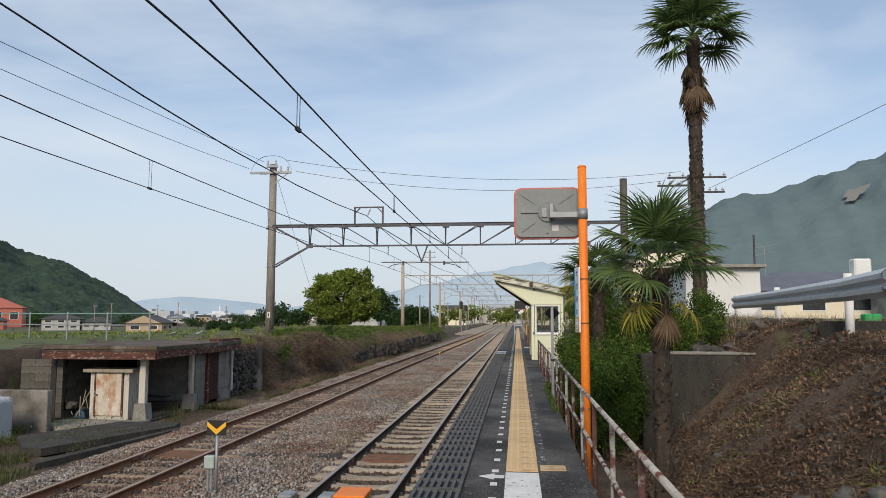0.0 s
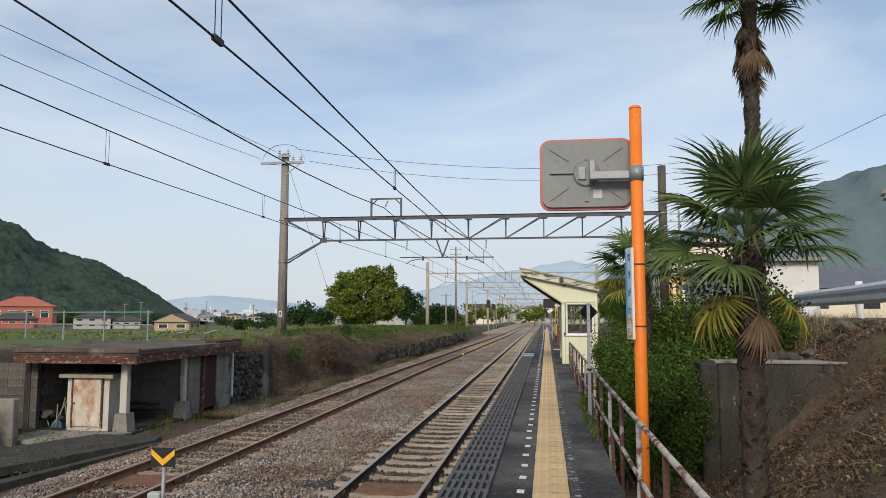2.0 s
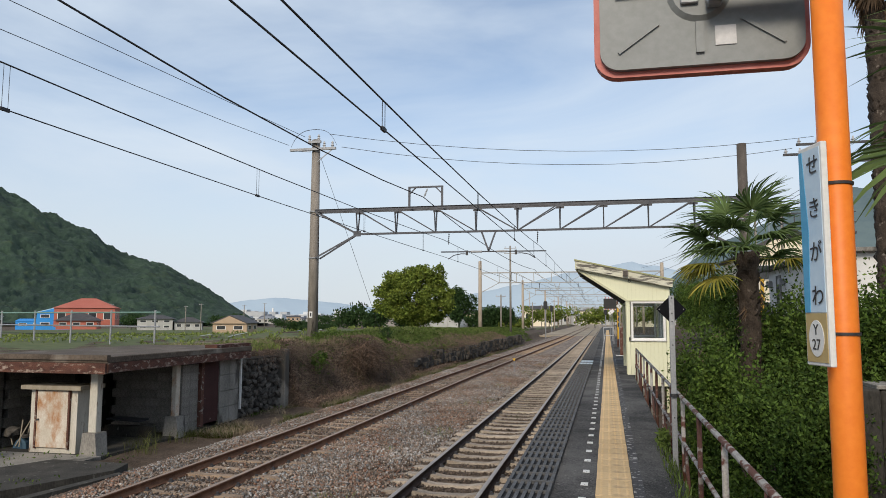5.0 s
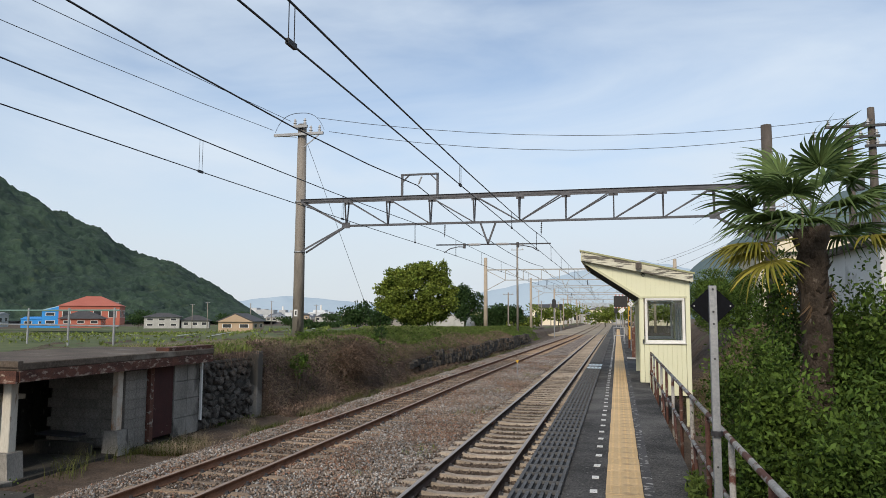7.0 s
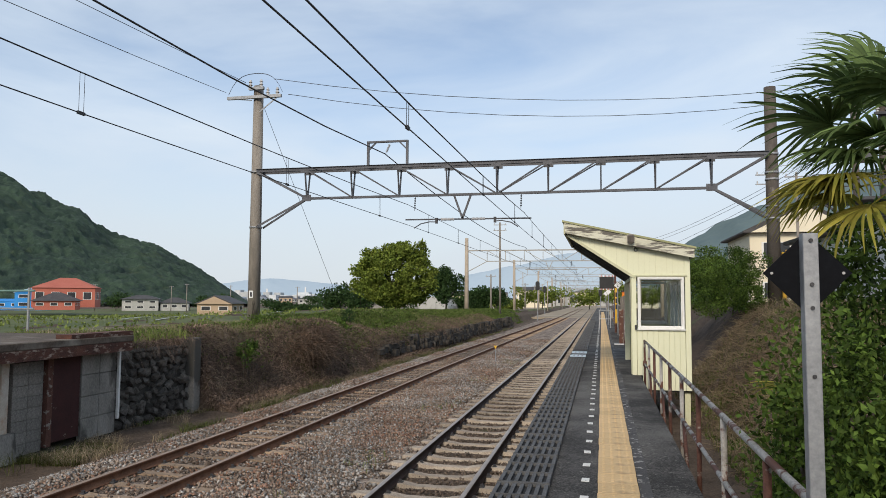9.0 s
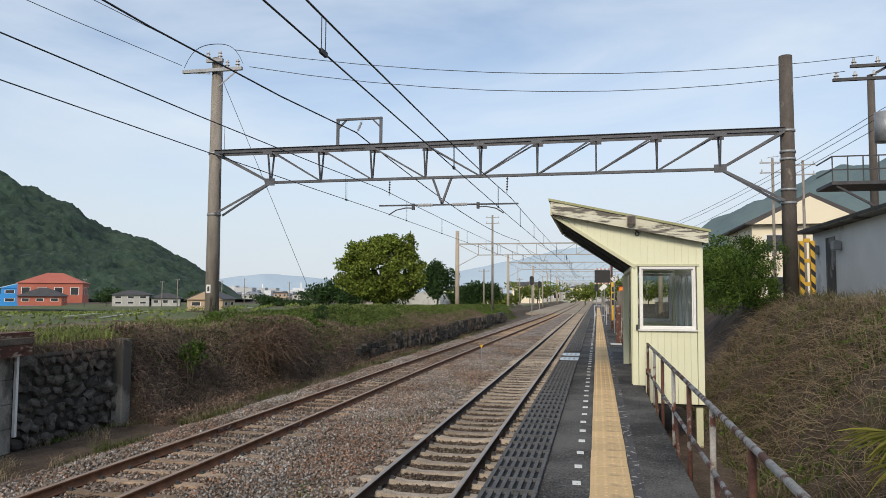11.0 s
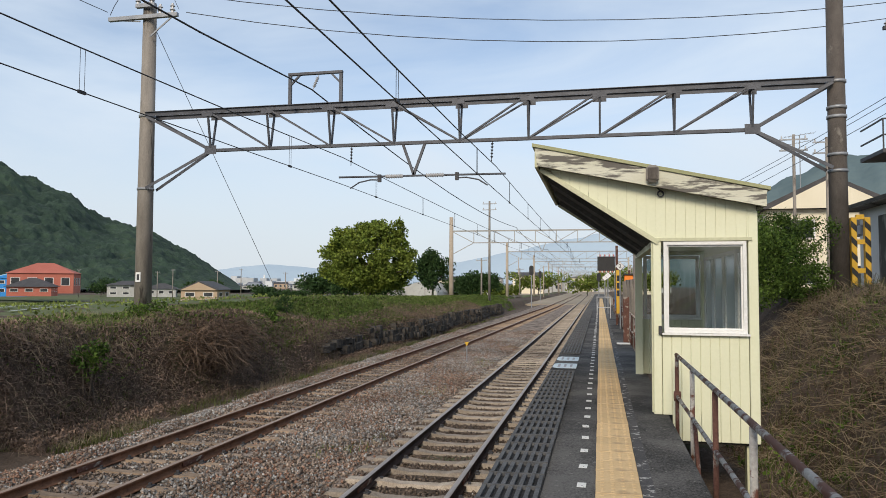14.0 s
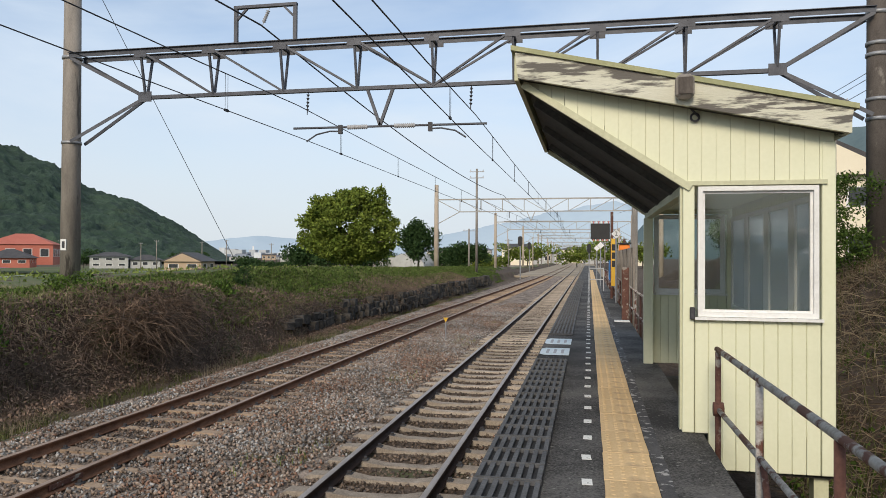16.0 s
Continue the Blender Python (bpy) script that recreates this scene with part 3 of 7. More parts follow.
def stones(name, x, y, z, size, label):
    n = len(x)
    base = np.array([[1.1, 0, 0], [-0.55, 0.95, 0], [-0.55, -0.95, 0], [0, 0, 1], [0, 0, -1]], float)
    tri = np.array([[0, 1, 3], [1, 2, 3], [2, 0, 3], [1, 0, 4], [2, 1, 4], [0, 2, 4]])
    q = rng.normal(size=(n, 4)); q /= np.linalg.norm(q, axis=1)[:, None]
    w, a, b, c = q.T
    R = np.stack([np.stack([1 - 2 * (b * b + c * c), 2 * (a * b - c * w), 2 * (a * c + b * w)], -1), np.stack([2 * (a * b + c * w), 1 - 2 * (a * a + c * c), 2 * (b * c - a * w)], -1), np.stack([2 * (a * c - b * w), 2 * (b * c + a * w), 1 - 2 * (a * a + b * b)], -1)], 1)
    s = size * rng.uniform(0.55, 1.25, (n, 1, 1)) * rng.uniform(0.55, 1.0, (n, 1, 3))
    v = (base[None] * rng.uniform(0.75, 1.15, (n, 5, 1)) * s) @ R.transpose(0, 2, 1) + np.stack([x, y, z], -1)[:, None, :]
    f = tri[None] + (np.arange(n) * 5)[:, None, None]
    stuff(name, np_mesh(name, v.reshape(-1, 3), f.reshape(-1, 3), STONE), label, "ballast")

n = 215000
u = rng.uniform(0, 1, n)
sy = 3.5 + 52 * u ** 1.35
sx = rng.uniform(-8.05, -1.0, n)
keep = np.ones(n, bool)
for far in (False, True):
    c = track_x(sy, far)
    phase = ((sy + 3 - (0.25 if far else 0)) / 0.575 + 0.5) % 1 - 0.5
    on = (np.abs(sx - c) < 1.05) & (np.abs(phase) < 0.20)
    keep &= ~(on & (rng.uniform(0, 1, n) > (0.22 if far else 0.08)))
    keep &= np.abs(np.abs(sx - c) - 0.5535) > 0.065
    inside = np.abs(sx - c) < 0.5
    keep &= ~(inside & (rng.uniform(0, 1, n) > 0.75))
sx, sy = sx[keep], sy[keep]
lift_ = bed_z(sx, sy) + 0.012 + rng.uniform(0, 0.018, len(sx))
soiled = (np.abs(sx - track_x(sy, False)) < 0.9 + 0.12 * rng.normal(size=len(sx))) | ((np.abs(sx - track_x(sy, True)) < 0.55) & (rng.uniform(0, 1, len(sx)) < 0.6))
kind_ = rng.uniform(0, 1, len(sx)) + 0.30 * wob(sx * 0.8, sy * 0.5, 1.0, 3.0)
for name_, m_, st_, label_ in (("ballast_stones", ~soiled & (kind_ > 0.30) & (kind_ < 0.86), STONE, "loose angular ballast stones beside the rails"), ("grey_ballast", ~soiled & (kind_ <= 0.30), STONE_GREY, "pale grey ballast stones among the brown ones"), ("rusty_ballast", ~soiled & (kind_ >= 0.86), STONE_RUST, "rust-stained reddish ballast stones between the tracks")):
    stones(name_, sx[m_], sy[m_], lift_[m_], 0.033, label_)
    bpy.data.meshes[name_].materials[0] = st_
stones("soiled_ballast", sx[soiled], sy[soiled], lift_[soiled], 0.027, "dirty brown ballast stones between the sleepers")
bpy.data.meshes["soiled_ballast"].materials[0] = STONE_DIRTY

# ---- platform ----
plat = thing("platform", (0, 0, 0), "narrow asphalt railway platform with concrete edge", "platform", kind="structure")
part("platform_body", box(bmesh.new(), EDGE_L, EDGE_R, -10, 135, 0.80, PLAT), ASPHALT, plat)
part("platform_wall", box(bmesh.new(), EDGE_L + 0.12, EDGE_R - 0.06, -10, 135, -0.3, 0.80), CONCRETE, plat)

# ribbed rubber edge mats
def mat_panel():
    bm = bmesh.new()
    box(bm, 0, 0.40, 0, 0.985, 0.0, 0.006)
    return done(bm, "mat_base", RUBBER)
def mat_ribs():
    bm = bmesh.new()
    for k in range(7):
        x = 0.008 + k * 0.0592
        box(bm, x, x + 0.029, 0.004, 0.981, 0.006, 0.028)
    for k in range(4):
        y = 0.004 + k * 0.322
        box(bm, 0.004, 0.396, y, y + 0.012, 0.006, 0.0325)
    return done(bm, "rib", RUBBERTOP)
MATBASE, MATRIB = mat_panel(), mat_ribs()
for k in range(62):
    y = -2 + k * 1.0
    if 28.0 < y + 0.5 < 31.0:
        continue
    edge_mat = piece("edge_mat", MATBASE, plat, (-0.865, y, PLAT + 0.002))
    part("ribs", MATRIB, None, edge_mat)

# boarding marks
for y0 in (28.55, 29.75):
    bm = bmesh.new()
    prism(bm, [(-0.86, y0 + 0.1), (-0.80, y0), (-0.47, y0), (-0.47, y0 + 0.72), (-0.80, y0 + 0.72), (-0.86, y0 + 0.62)], "z", PLAT + 0.002, PLAT + 0.006)
    s = solid("boarding_mark", bm, mat("pale_blue_sheet", (0.42, 0.52, 0.58), (0.66, 0.72, 0.75), 0.6, 3, 0, 30), "pale blue and white boarding position sheet on the platform", "platform marking", group="boarding marks")
    for j in range(3):
        part("printed_bar", box(bmesh.new(), -0.78 + j * 0.1, -0.74 + j * 0.1, y0 + 0.15, y0 + 0.55, PLAT + 0.007, PLAT + 0.009), STEEL, s)

# white dashes and tactile paving
WSQ = done(box(bmesh.new(), -0.03, 0.03, -0.055, 0.055, 0, 0.003), "white_dash", WORNWHITE)
for k in range(150):
    piece("white_dash", WSQ, plat, (-0.215 + rng.normal() * 0.003, 0.55 + k * 0.525, PLAT + 0.002), rng.normal() * 0.03)
def tactile():
    bm = bmesh.new()
    box(bm, -0.148, 0.148, -0.148, 0.148, 0, 0.012, 0.003)
    for i in range(4):
        for j in range(4):
            x, y = -0.105 + i * 0.07, -0.105 + j * 0.07
            g = bmesh.ops.create_cone(bm, cap_ends=True, segments=6, radius1=0.016, radius2=0.010, depth=0.004, matrix=Matrix.Translation((x, y, 0.0143)))
    return done(bm, "tactile_tile", YELLOW)
TACT = tactile()
for k in range(290):
    piece("tactile_tile", TACT, plat, (0.030 + rng.normal() * 0.0015, 6.98 + k * 0.2995 + (k // 4) * 0.012, PLAT + 0.001 + rng.uniform(0, 0.002)), rng.normal() * 0.004)
part("paint_residue", box(bmesh.new(), 0.185, 0.27, 7.2, 60, PLAT + 0.001, PLAT + 0.003), PAINTRESIDUE, plat)
part("painted_patch", box(bmesh.new(), -0.12, 0.18, -2, 6.80, PLAT + 0.001, PLAT + 0.003), WORNWHITE, plat, "worn white paint")
part("tactile_strip", box(bmesh.new(), 0.20, 0.44, 6.90, 7.12, PLAT + 0.001, PLAT + 0.012, 0.003), YELLOW, plat)
part("white_arrow", prism(bmesh.new(), [(-0.36, 6.62), (-0.22, 6.50), (-0.22, 6.56), (-0.13, 6.56), (-0.13, 6.68), (-0.22, 6.68), (-0.22, 6.74)], "z", PLAT + 0.001, PLAT + 0.004), WORNWHITE, plat)

# ---- handrail ----
def handrail(y0, y1, step, label):
    h = thing("handrail", (0.68, y0, PLAT), label, "handrail", "platform handrails")
    L = y1 - y0
    part("top_rail", rod(bmesh.new(), (0, 0, 0.65), (0, L, 0.655), 0.0195, n=12), RUSTPAINT, h, smooth=True)
    part("middle_rail", rod(bmesh.new(), (0, 0, 0.24), (0, L, 0.24), 0.0175, n=10), RUSTPAINT, h, smooth=True)
    k = 0
    y = L - 0.04
    while y > 0:
        part("post", rod(bmesh.new(), (0, y, -0.45), (0, y, 0.64), 0.020, n=10), (RUSTDARK, RUSTPAINT)[k % 2], h, smooth=True)
        if k % 2:
            part("strut", rod(bmesh.new(), (0.015, y - 0.02, 0.2), (0.015, y - 0.42, -0.45), 0.018, n=8), RUSTDARK, h, smooth=True)
        y -= step; k += 1
    part("flange", rod(bmesh.new(), (-0.03, L - 0.04, 0.24), (0.035, L - 0.04, 0.24), 0.05, n=14), RUSTDARK, h, smooth=True)
    return h
handrail(-4.0, 24.25, 1.25, "rusty pipe handrail with peeling white paint along the platform edge")
handrail(28.5, 60.0, 1.4, "rusty pipe handrail beyond the platform shelter")

# ---- gantries ----
def concrete_mast(x, y, z0, z1, r0, r1, material, label, category="mast", group=""):
    t = thing("catenary_mast", (x, y, z0), label, category, group)
    part("shaft", rod(bmesh.new(), (0, 0, -0.2), (0, 0, z1 - z0), r0, r1, 20), material, t, smooth=True)
    return t

def angle_bar(bm, a, b, w=0.07):
    bar(bm, a, b, w, 0.012)
    a, b = Vector(a) + Vector((0, 0.03, 0)), Vector(b) + Vector((0, 0.03, 0))
    bar(bm, a, b, 0.012, w)
    return bm

def insulator(parent, a, b, n=6, r=0.035):
    a, b = Vector(a), Vector(b)
    bm = bmesh.new()
    rod(bm, a, b, 0.01, n=6)
    for k in range(n):
        c = a.lerp(b, 0.2 + 0.6 * k / max(n - 1, 1))
        d = (b - a).normalized() * 0.018
        rod(bm, c - d, c + d, r, r * 0.5, 10)
    return part("insulator", bm, PORCELAIN if r > 0.04 else DARKSTEEL, parent)

GX0, GX1, GY = -11.58, 4.84, 33.0
TOPZ, BOTZ, BL, BR = 6.76, 5.80, -9.72, 3.16
left_mast = concrete_mast(GX0, GY, 1.5, 9.75, 0.215, 0.165, MASTC, "tall round concrete catenary mast on the field bank", group="catenary masts")
right_mast = concrete_mast(GX1, GY, 2.1, 8.75, 0.19, 0.165, MASTB, "brown weathered catenary mast on the slope", group="catenary masts")
def bands(mast, zs, r):
    for z in zs:
        part("band", rod(bmesh.new(), (0, 0, z - 0.03), (0, 0, z + 0.03), r + 0.012, n=20), STEEL, mast, smooth=True)
bands(left_mast, (3.35, 5.25), 0.20)
bands(right_mast, (2.75, 3.1, 3.9, 4.1, 4.65), 0.185)
g = thing("catenary_gantry", (0, GY, BOTZ), "grey steel lattice gantry beam across both tracks", "gantry")
def gz(z):
    return z - BOTZ
NP = 8
w = (BR - BL) / NP
part("bottom_chord", bar(bmesh.new(), (BL, 0, 0), (BR, 0, 0), 0.09, 0.075), TRUSS, g)
for dy in (-0.23, 0.23):
    bm = bmesh.new()
    bar(bm, (GX0 + 0.1, dy, gz(TOPZ)), (GX1 - 0.1, dy, gz(TOPZ)), 0.012, 0.10)
    bar(bm, (GX0 + 0.1, dy, gz(TOPZ) + 0.05), (GX1 - 0.1, dy, gz(TOPZ) + 0.05), 0.10, 0.012)
    part("top_chord", bm, TRUSS, g)
    for (x0, z0), (x1, z1) in (((BL, 0), (GX0 + 0.12, gz(TOPZ) - 0.05)), ((BL, 0), (GX0 + 0.15, gz(4.85))), ((BR, 0), (GX1 - 0.12, gz(TOPZ) - 0.05)), ((BR, 0), (GX1 - 0.15, gz(4.9)))):
        part("end_brace", angle_bar(bmesh.new(), (x0, dy * 0.15, z0), (x1, dy, z1), 0.07), TRUSS, g)
    for k in range(NP + 1):
        x = BL + k * w
        part("post", bar(bmesh.new(), (x, dy * 0.12, 0), (x, dy, gz(TOPZ)), 0.045, 0.045), TRUSS, g)
        part("gusset", box(bmesh.new(), x - 0.15, x + 0.15, dy - 0.02, dy - 0.008, gz(TOPZ) - 0.13, gz(TOPZ) - 0.03), TRUSS, g)
        if k < NP:
            up = k < NP // 2
            part("diagonal", bar(bmesh.new(), (x, dy if up else dy * 0.12, gz(TOPZ) if up else 0), (x + w, dy * 0.12 if up else dy, 0 if up else gz(TOPZ)), 0.04, 0.045), TRUSS, g)
for k in range(NP + 1):
    x = BL + k * w
    part("cross_tie", bar(bmesh.new(), (x, -0.23, gz(TOPZ) - 0.06), (x, 0.23, gz(TOPZ) - 0.06), 0.05, 0.05), TRUSS, g)
for x, z in ((BL, 0), (BR, 0)):
    part("gusset", box(bmesh.new(), x - 0.16, x + 0.16, -0.062, -0.052, z - 0.1, z + 0.12), TRUSS, g)
# feeder hoop on the beam
hx0, hx1, hz = -7.55, -6.22, gz(7.6)
for x in (hx0, hx1):
    part("hoop_leg", bar(bmesh.new(), (x, -0.1, gz(TOPZ)), (x, -0.1, hz), 0.08, 0.06), TRUSS, g)
part("hoop_bar", bar(bmesh.new(), (hx0 - 0.04, -0.1, hz), (hx1 + 0.04, -0.1, hz), 0.09, 0.06), TRUSS, g)
for x, s in ((hx0, 1), (hx1, -1)):
    part("hoop_brace", bar(bmesh.new(), (x, -0.1, hz - 0.28), (x + s * 0.28, -0.1, hz), 0.045, 0.045), TRUSS, g)
insulator(g, (-6.80, -0.1, hz - 0.05), (-6.95, -0.1, gz(7.2)), 6, 0.045)
# hanging registration bar
for x in (-4.68, -4.12):
    part("v_strut", bar(bmesh.new(), (x, 0, 0), (-4.40, 0, gz(5.03)), 0.06, 0.06), TRUSS, g)
part("registration_bar", rod(bmesh.new(), (-6.28, 0, gz(5.02)), (-2.2, 0, gz(5.0)), 0.024, n=10), TRUSS, g)
for x0, x1 in ((-5.2, -4.55), (-4.2, -3.55)):
    insulator(g, (x0, 0, gz(5.01)), (x1, 0, gz(5.01)), 10, 0.055)
for xa, xb in ((-5.25, -5.99), (-3.35, -2.62)):
    s = 1 if xb > xa else -1
    bm = bmesh.new()
    pts = [(xa, 0, gz(4.93)), (xa + (xb - xa) * 0.3, 0, gz(4.94)), (xa + (xb - xa) * 0.7, 0, gz(4.88)), (xb, 0, gz(4.74))]
    for a, b in zip(pts, pts[1:]):
        rod(bm, a, b, 0.017, n=8)
    part("steady_arm", bm, TRUSS, g)
    part("arm_clamp", box(bmesh.new(), xa - 0.04, xa + 0.04, -0.04, 0.04, gz(4.88), gz(5.06)), DARKSTEEL, g)
for x in (-5.96, -2.51):
    insulator(g, (x, 0, 0), (x - 0.02, 0, gz(5.30)), 5, 0.035)

# mast heads: cross arms with insulators
def cross_arm(mast, z, x0, x1, pins, label=""):
    arm = part("cross_arm", box(bmesh.new(), x0, x1, -0.27, -0.17, z - 0.05, z + 0.05), STEEL, mast, label)
    for x in pins:
        bm = bmesh.new()
        rod(bm, (x, -0.22, z + 0.05), (x, -0.22, z + 0.30), 0.045, 0.03, 10)
        rod(bm, (x, -0.22, z + 0.12), (x, -0.22, z + 0.16), 0.075, 0.05, 12)
        rod(bm, (x, -0.22, z + 0.22), (x, -0.22, z + 0.26), 0.065, 0.04, 12)
        part("insulator", bm, PORCELAIN, arm)
cross_arm(left_mast, 7.82, -1.05, 0.95, (0.45, 0.8))
cross_arm(left_mast, 8.12, -0.25, 0.30, (-0.2, 0.2))
for s in (-1, 1):
    part("arm_stay", bar(bmesh.new(), (s * 0.8, -0.22, 7.78), (s * 0.15, -0.2, 7.3 if s > 0 else 7.72), 0.04, 0.02), STEEL, left_mast)
bm = bmesh.new()
hoop = [(-1.0 + 2.0 * k / 16, -0.25, 8.35 + 0.28 * math.sin(math.pi * (0.1 + 0.8 * k / 16)) - 0.5 * abs(k / 8 - 1) ** 4) for k in range(17)]
rings = [[bm.verts.new((x, y + 0.012 * math.cos(k * math.pi / 3), z + 0.012 * math.sin(k * math.pi / 3))) for k in range(6)] for x, y, z in hoop]
for a, b in zip(rings, rings[1:]):
    for k in range(6):
        bm.faces.new((a[k], a[(k + 1) % 6], b[(k + 1) % 6], b[k]))
part("jumper_wire", bm, WIRE, left_mast)
part("number_plate", box(bmesh.new(), -0.07, 0.07, -0.225, -0.215, 0.95, 1.2), WHITE, left_mast, "small white mast plate with plain bars")
part("plate_bar", box(bmesh.new(), -0.035, 0.035, -0.2275, -0.2255, 1.0, 1.15), DARKSTEEL, left_mast)
part("stay_wire", rod(bmesh.new(), (0.25, -0.1, 7.5), (0.75, 7.2, -0.2), 0.008, n=5), WIRE, left_mast)

# ---- wires ----
def wire(name, pts, r, label, group="", sag=0.0, per=10):
    """A wire through the points, sagging between them."""
    c = bpy.data.curves.new(name, "CURVE")
    c.dimensions, c.bevel_depth, c.bevel_resolution = "3D", r, 1
    out = []
    for n, (a, b) in enumerate(zip(pts, pts[1:])):
        dip = sag[n] if isinstance(sag, list) else sag
        for k in range(per):
            t = k / per
            p = Vector(a).lerp(Vector(b), t)
            p.z -= dip * 4 * t * (1 - t)
            out.append(p)
    out.append(Vector(pts[-1]))
    s = c.splines.new("POLY")
    s.points.add(len(out) - 1)
    for q, p in zip(s.points, out):
        q.co = (*p, 1)
    c.materials.append(WIRE)
    return tagged(new(name, c), label, "wire", group)

SPANS = [-14.0, 33.0, 72.0, 107.0, 145.0, 185.0, 230.0, 280.0]
for far in (False, True):
    x_at = [(-2.55, -2.62, -2.3, -2.9)[k % 4] if not far else (-6.75, -5.99, -5.6, -5.9)[k % 4] for k in range(len(SPANS))]
    xs = [x + float(track_x(y, far)) - float(track_x(0, far)) for x, y in zip(x_at, SPANS)]
    xs[0], xs[1] = (-7.41, -6.18) if far else (-1.82, -2.42)
    zc, zm = [4.74] * len(SPANS), [5.32] * len(SPANS)
    zc[0], zc[1], zm[0], zm[1] = (5.236, 4.84, 6.2, 5.5) if far else (4.04, 4.60, 5.01, 5.17)
    sags = [(0.186, 0.455) if far else (0.014, 0.48)] + [(0.0, 0.12)] * (len(SPANS) - 1)
    contact = wire("contact_wire", [(x, y, z) for x, y, z in zip(xs, SPANS, zc)], 0.008, "black contact wire above the track", "overhead wires", sag=[a for a, b in sags])
    mess = wire("messenger_wire", [(x, y, z) for x, y, z in zip(xs, SPANS, zm)], 0.0095, "black messenger wire hung from the gantries", "overhead wires", sag=[b for a, b in sags])
    for k in range(len(SPANS) - 1):
        for j in range(8):
            t = (j + 0.5) / 8
            y = SPANS[k] + (SPANS[k + 1] - SPANS[k]) * t
            x = xs[k] + (xs[k + 1] - xs[k]) * t
            if y < 2 or y > 120:
                continue
            bm = bmesh.new()
            zt = zm[k] + (zm[k + 1] - zm[k]) * t - sags[k][1] * 4 * t * (1 - t)
            zb = zc[k] + (zc[k + 1] - zc[k]) * t - sags[k][0] * 4 * t * (1 - t)
            rod(bm, (x, y, zb), (x, y, zt), 0.004, n=4)
            rod(bm, (x, y + 0.09, zb), (x, y + 0.09, zt), 0.004, n=4)
            box(bm, x - 0.014, x + 0.014, y - 0.02, y + 0.11, zb - 0.02, zb + 0.02)
            part("dropper", bm, WIRE, mess)
wire("feeder_wire", [(-9.15, -14, 10.55), (-6.98, 33 - 0.1, 7.2), (-6.4, 72, 6.9), (-6.4, 107, 6.9), (-6.6, 145, 6.9)], 0.0175, "thick black feeder cable", "overhead wires", sag=[1.46, 0.5, 0.5, 0.5])
wire("feeder_wire", [(-14.74, -14, 9.92), (-12.7, 32.8, 9.54)], 0.009, "thin black line wire", "overhead wires", sag=0.84)
wire("feeder_wire", [(-14.5, -14, 8.79), (-11.97, 32.8, 9.85)], 0.009, "thin black line wire", "overhead wires", sag=0.13)
wire("feeder_wire", [(-10.9, 32.8, 9.92), (8.2, 36.6, 9.75)], 0.010, "black wire across the tracks to the power pole", "overhead wires", sag=0.66)
wire("feeder_wire", [(-10.4, 32.8, 9.36), (7.4, 36.6, 9.3)], 0.010, "black wire across the tracks to the power pole", "overhead wires", sag=0.70)

# far gantries
def far_gantry(y, dx):
    g = thing("catenary_gantry", (dx, y, 0), "lattice gantry further along the line, tinted as if sunlit", "gantry", "far gantries")
    xl, xr, zt, zb = -11.5, 4.8, 6.65, 5.72
    part("mast", rod(bmesh.new(), (xl, 0, -0.2), (xl, 0, 7.75), 0.20, 0.15, 14), SUNLIT_MAST, g, smooth=True)
    part("mast", rod(bmesh.new(), (xr, 0, -0.2), (xr, 0, 7.4), 0.19, 0.15, 14), SUNLIT_MAST, g, smooth=True)
    part("top_chord", bar(bmesh.new(), (xl, 0, zt), (xr, 0, zt), 0.10, 0.10), SUNLIT_LATTICE, g)
    part("bottom_chord", bar(bmesh.new(), (xl + 1.8, 0, zb), (xr - 1.7, 0, zb), 0.075, 0.075), SUNLIT_LATTICE, g)
    for a, b in (((xl + 1.8, 0, zb), (xl, 0, zb - 0.95)), ((xr - 1.7, 0, zb), (xr, 0, zb - 0.95)), ((xl + 1.8, 0, zb), (xl, 0, zt)), ((xr - 1.7, 0, zb), (xr, 0, zt))):
        part("brace", bar(bmesh.new(), a, b, 0.055), SUNLIT_LATTICE, g)
    nn = 8
    w = (xr - xl - 3.5) / nn
    for k in range(nn + 1):
        x = xl + 1.8 + k * w
        part("post", bar(bmesh.new(), (x, 0, zb), (x, 0, zt), 0.05), SUNLIT_LATTICE, g)
        if k < nn:
            part("diagonal", bar(bmesh.new(), (x, 0, zt if k < 4 else zb), (x + w, 0, zb if k < 4 else zt), 0.045), SUNLIT_LATTICE, g)
    for x in (-6.0, -2.5):
        part("hanger", rod(bmesh.new(), (x, 0, zb), (x, 0, 5.25), 0.03, n=8), DARKSTEEL, g)
    for x in (-4.7, -4.1):
        part("v_strut", bar(bmesh.new(), (x, 0, zb), (-4.4, 0, 5.0), 0.05), SUNLIT_LATTICE, g)
    part("registration_bar", rod(bmesh.new(), (-6.4, 0, 5.0), (-2.0, 0, 5.0), 0.03, n=8), SUNLIT_LATTICE, g)
for y in SPANS[2:] + [255.0, 310.0, 345.0]:
    far_gantry(y, float(track_x(y, False)) + 2.27)

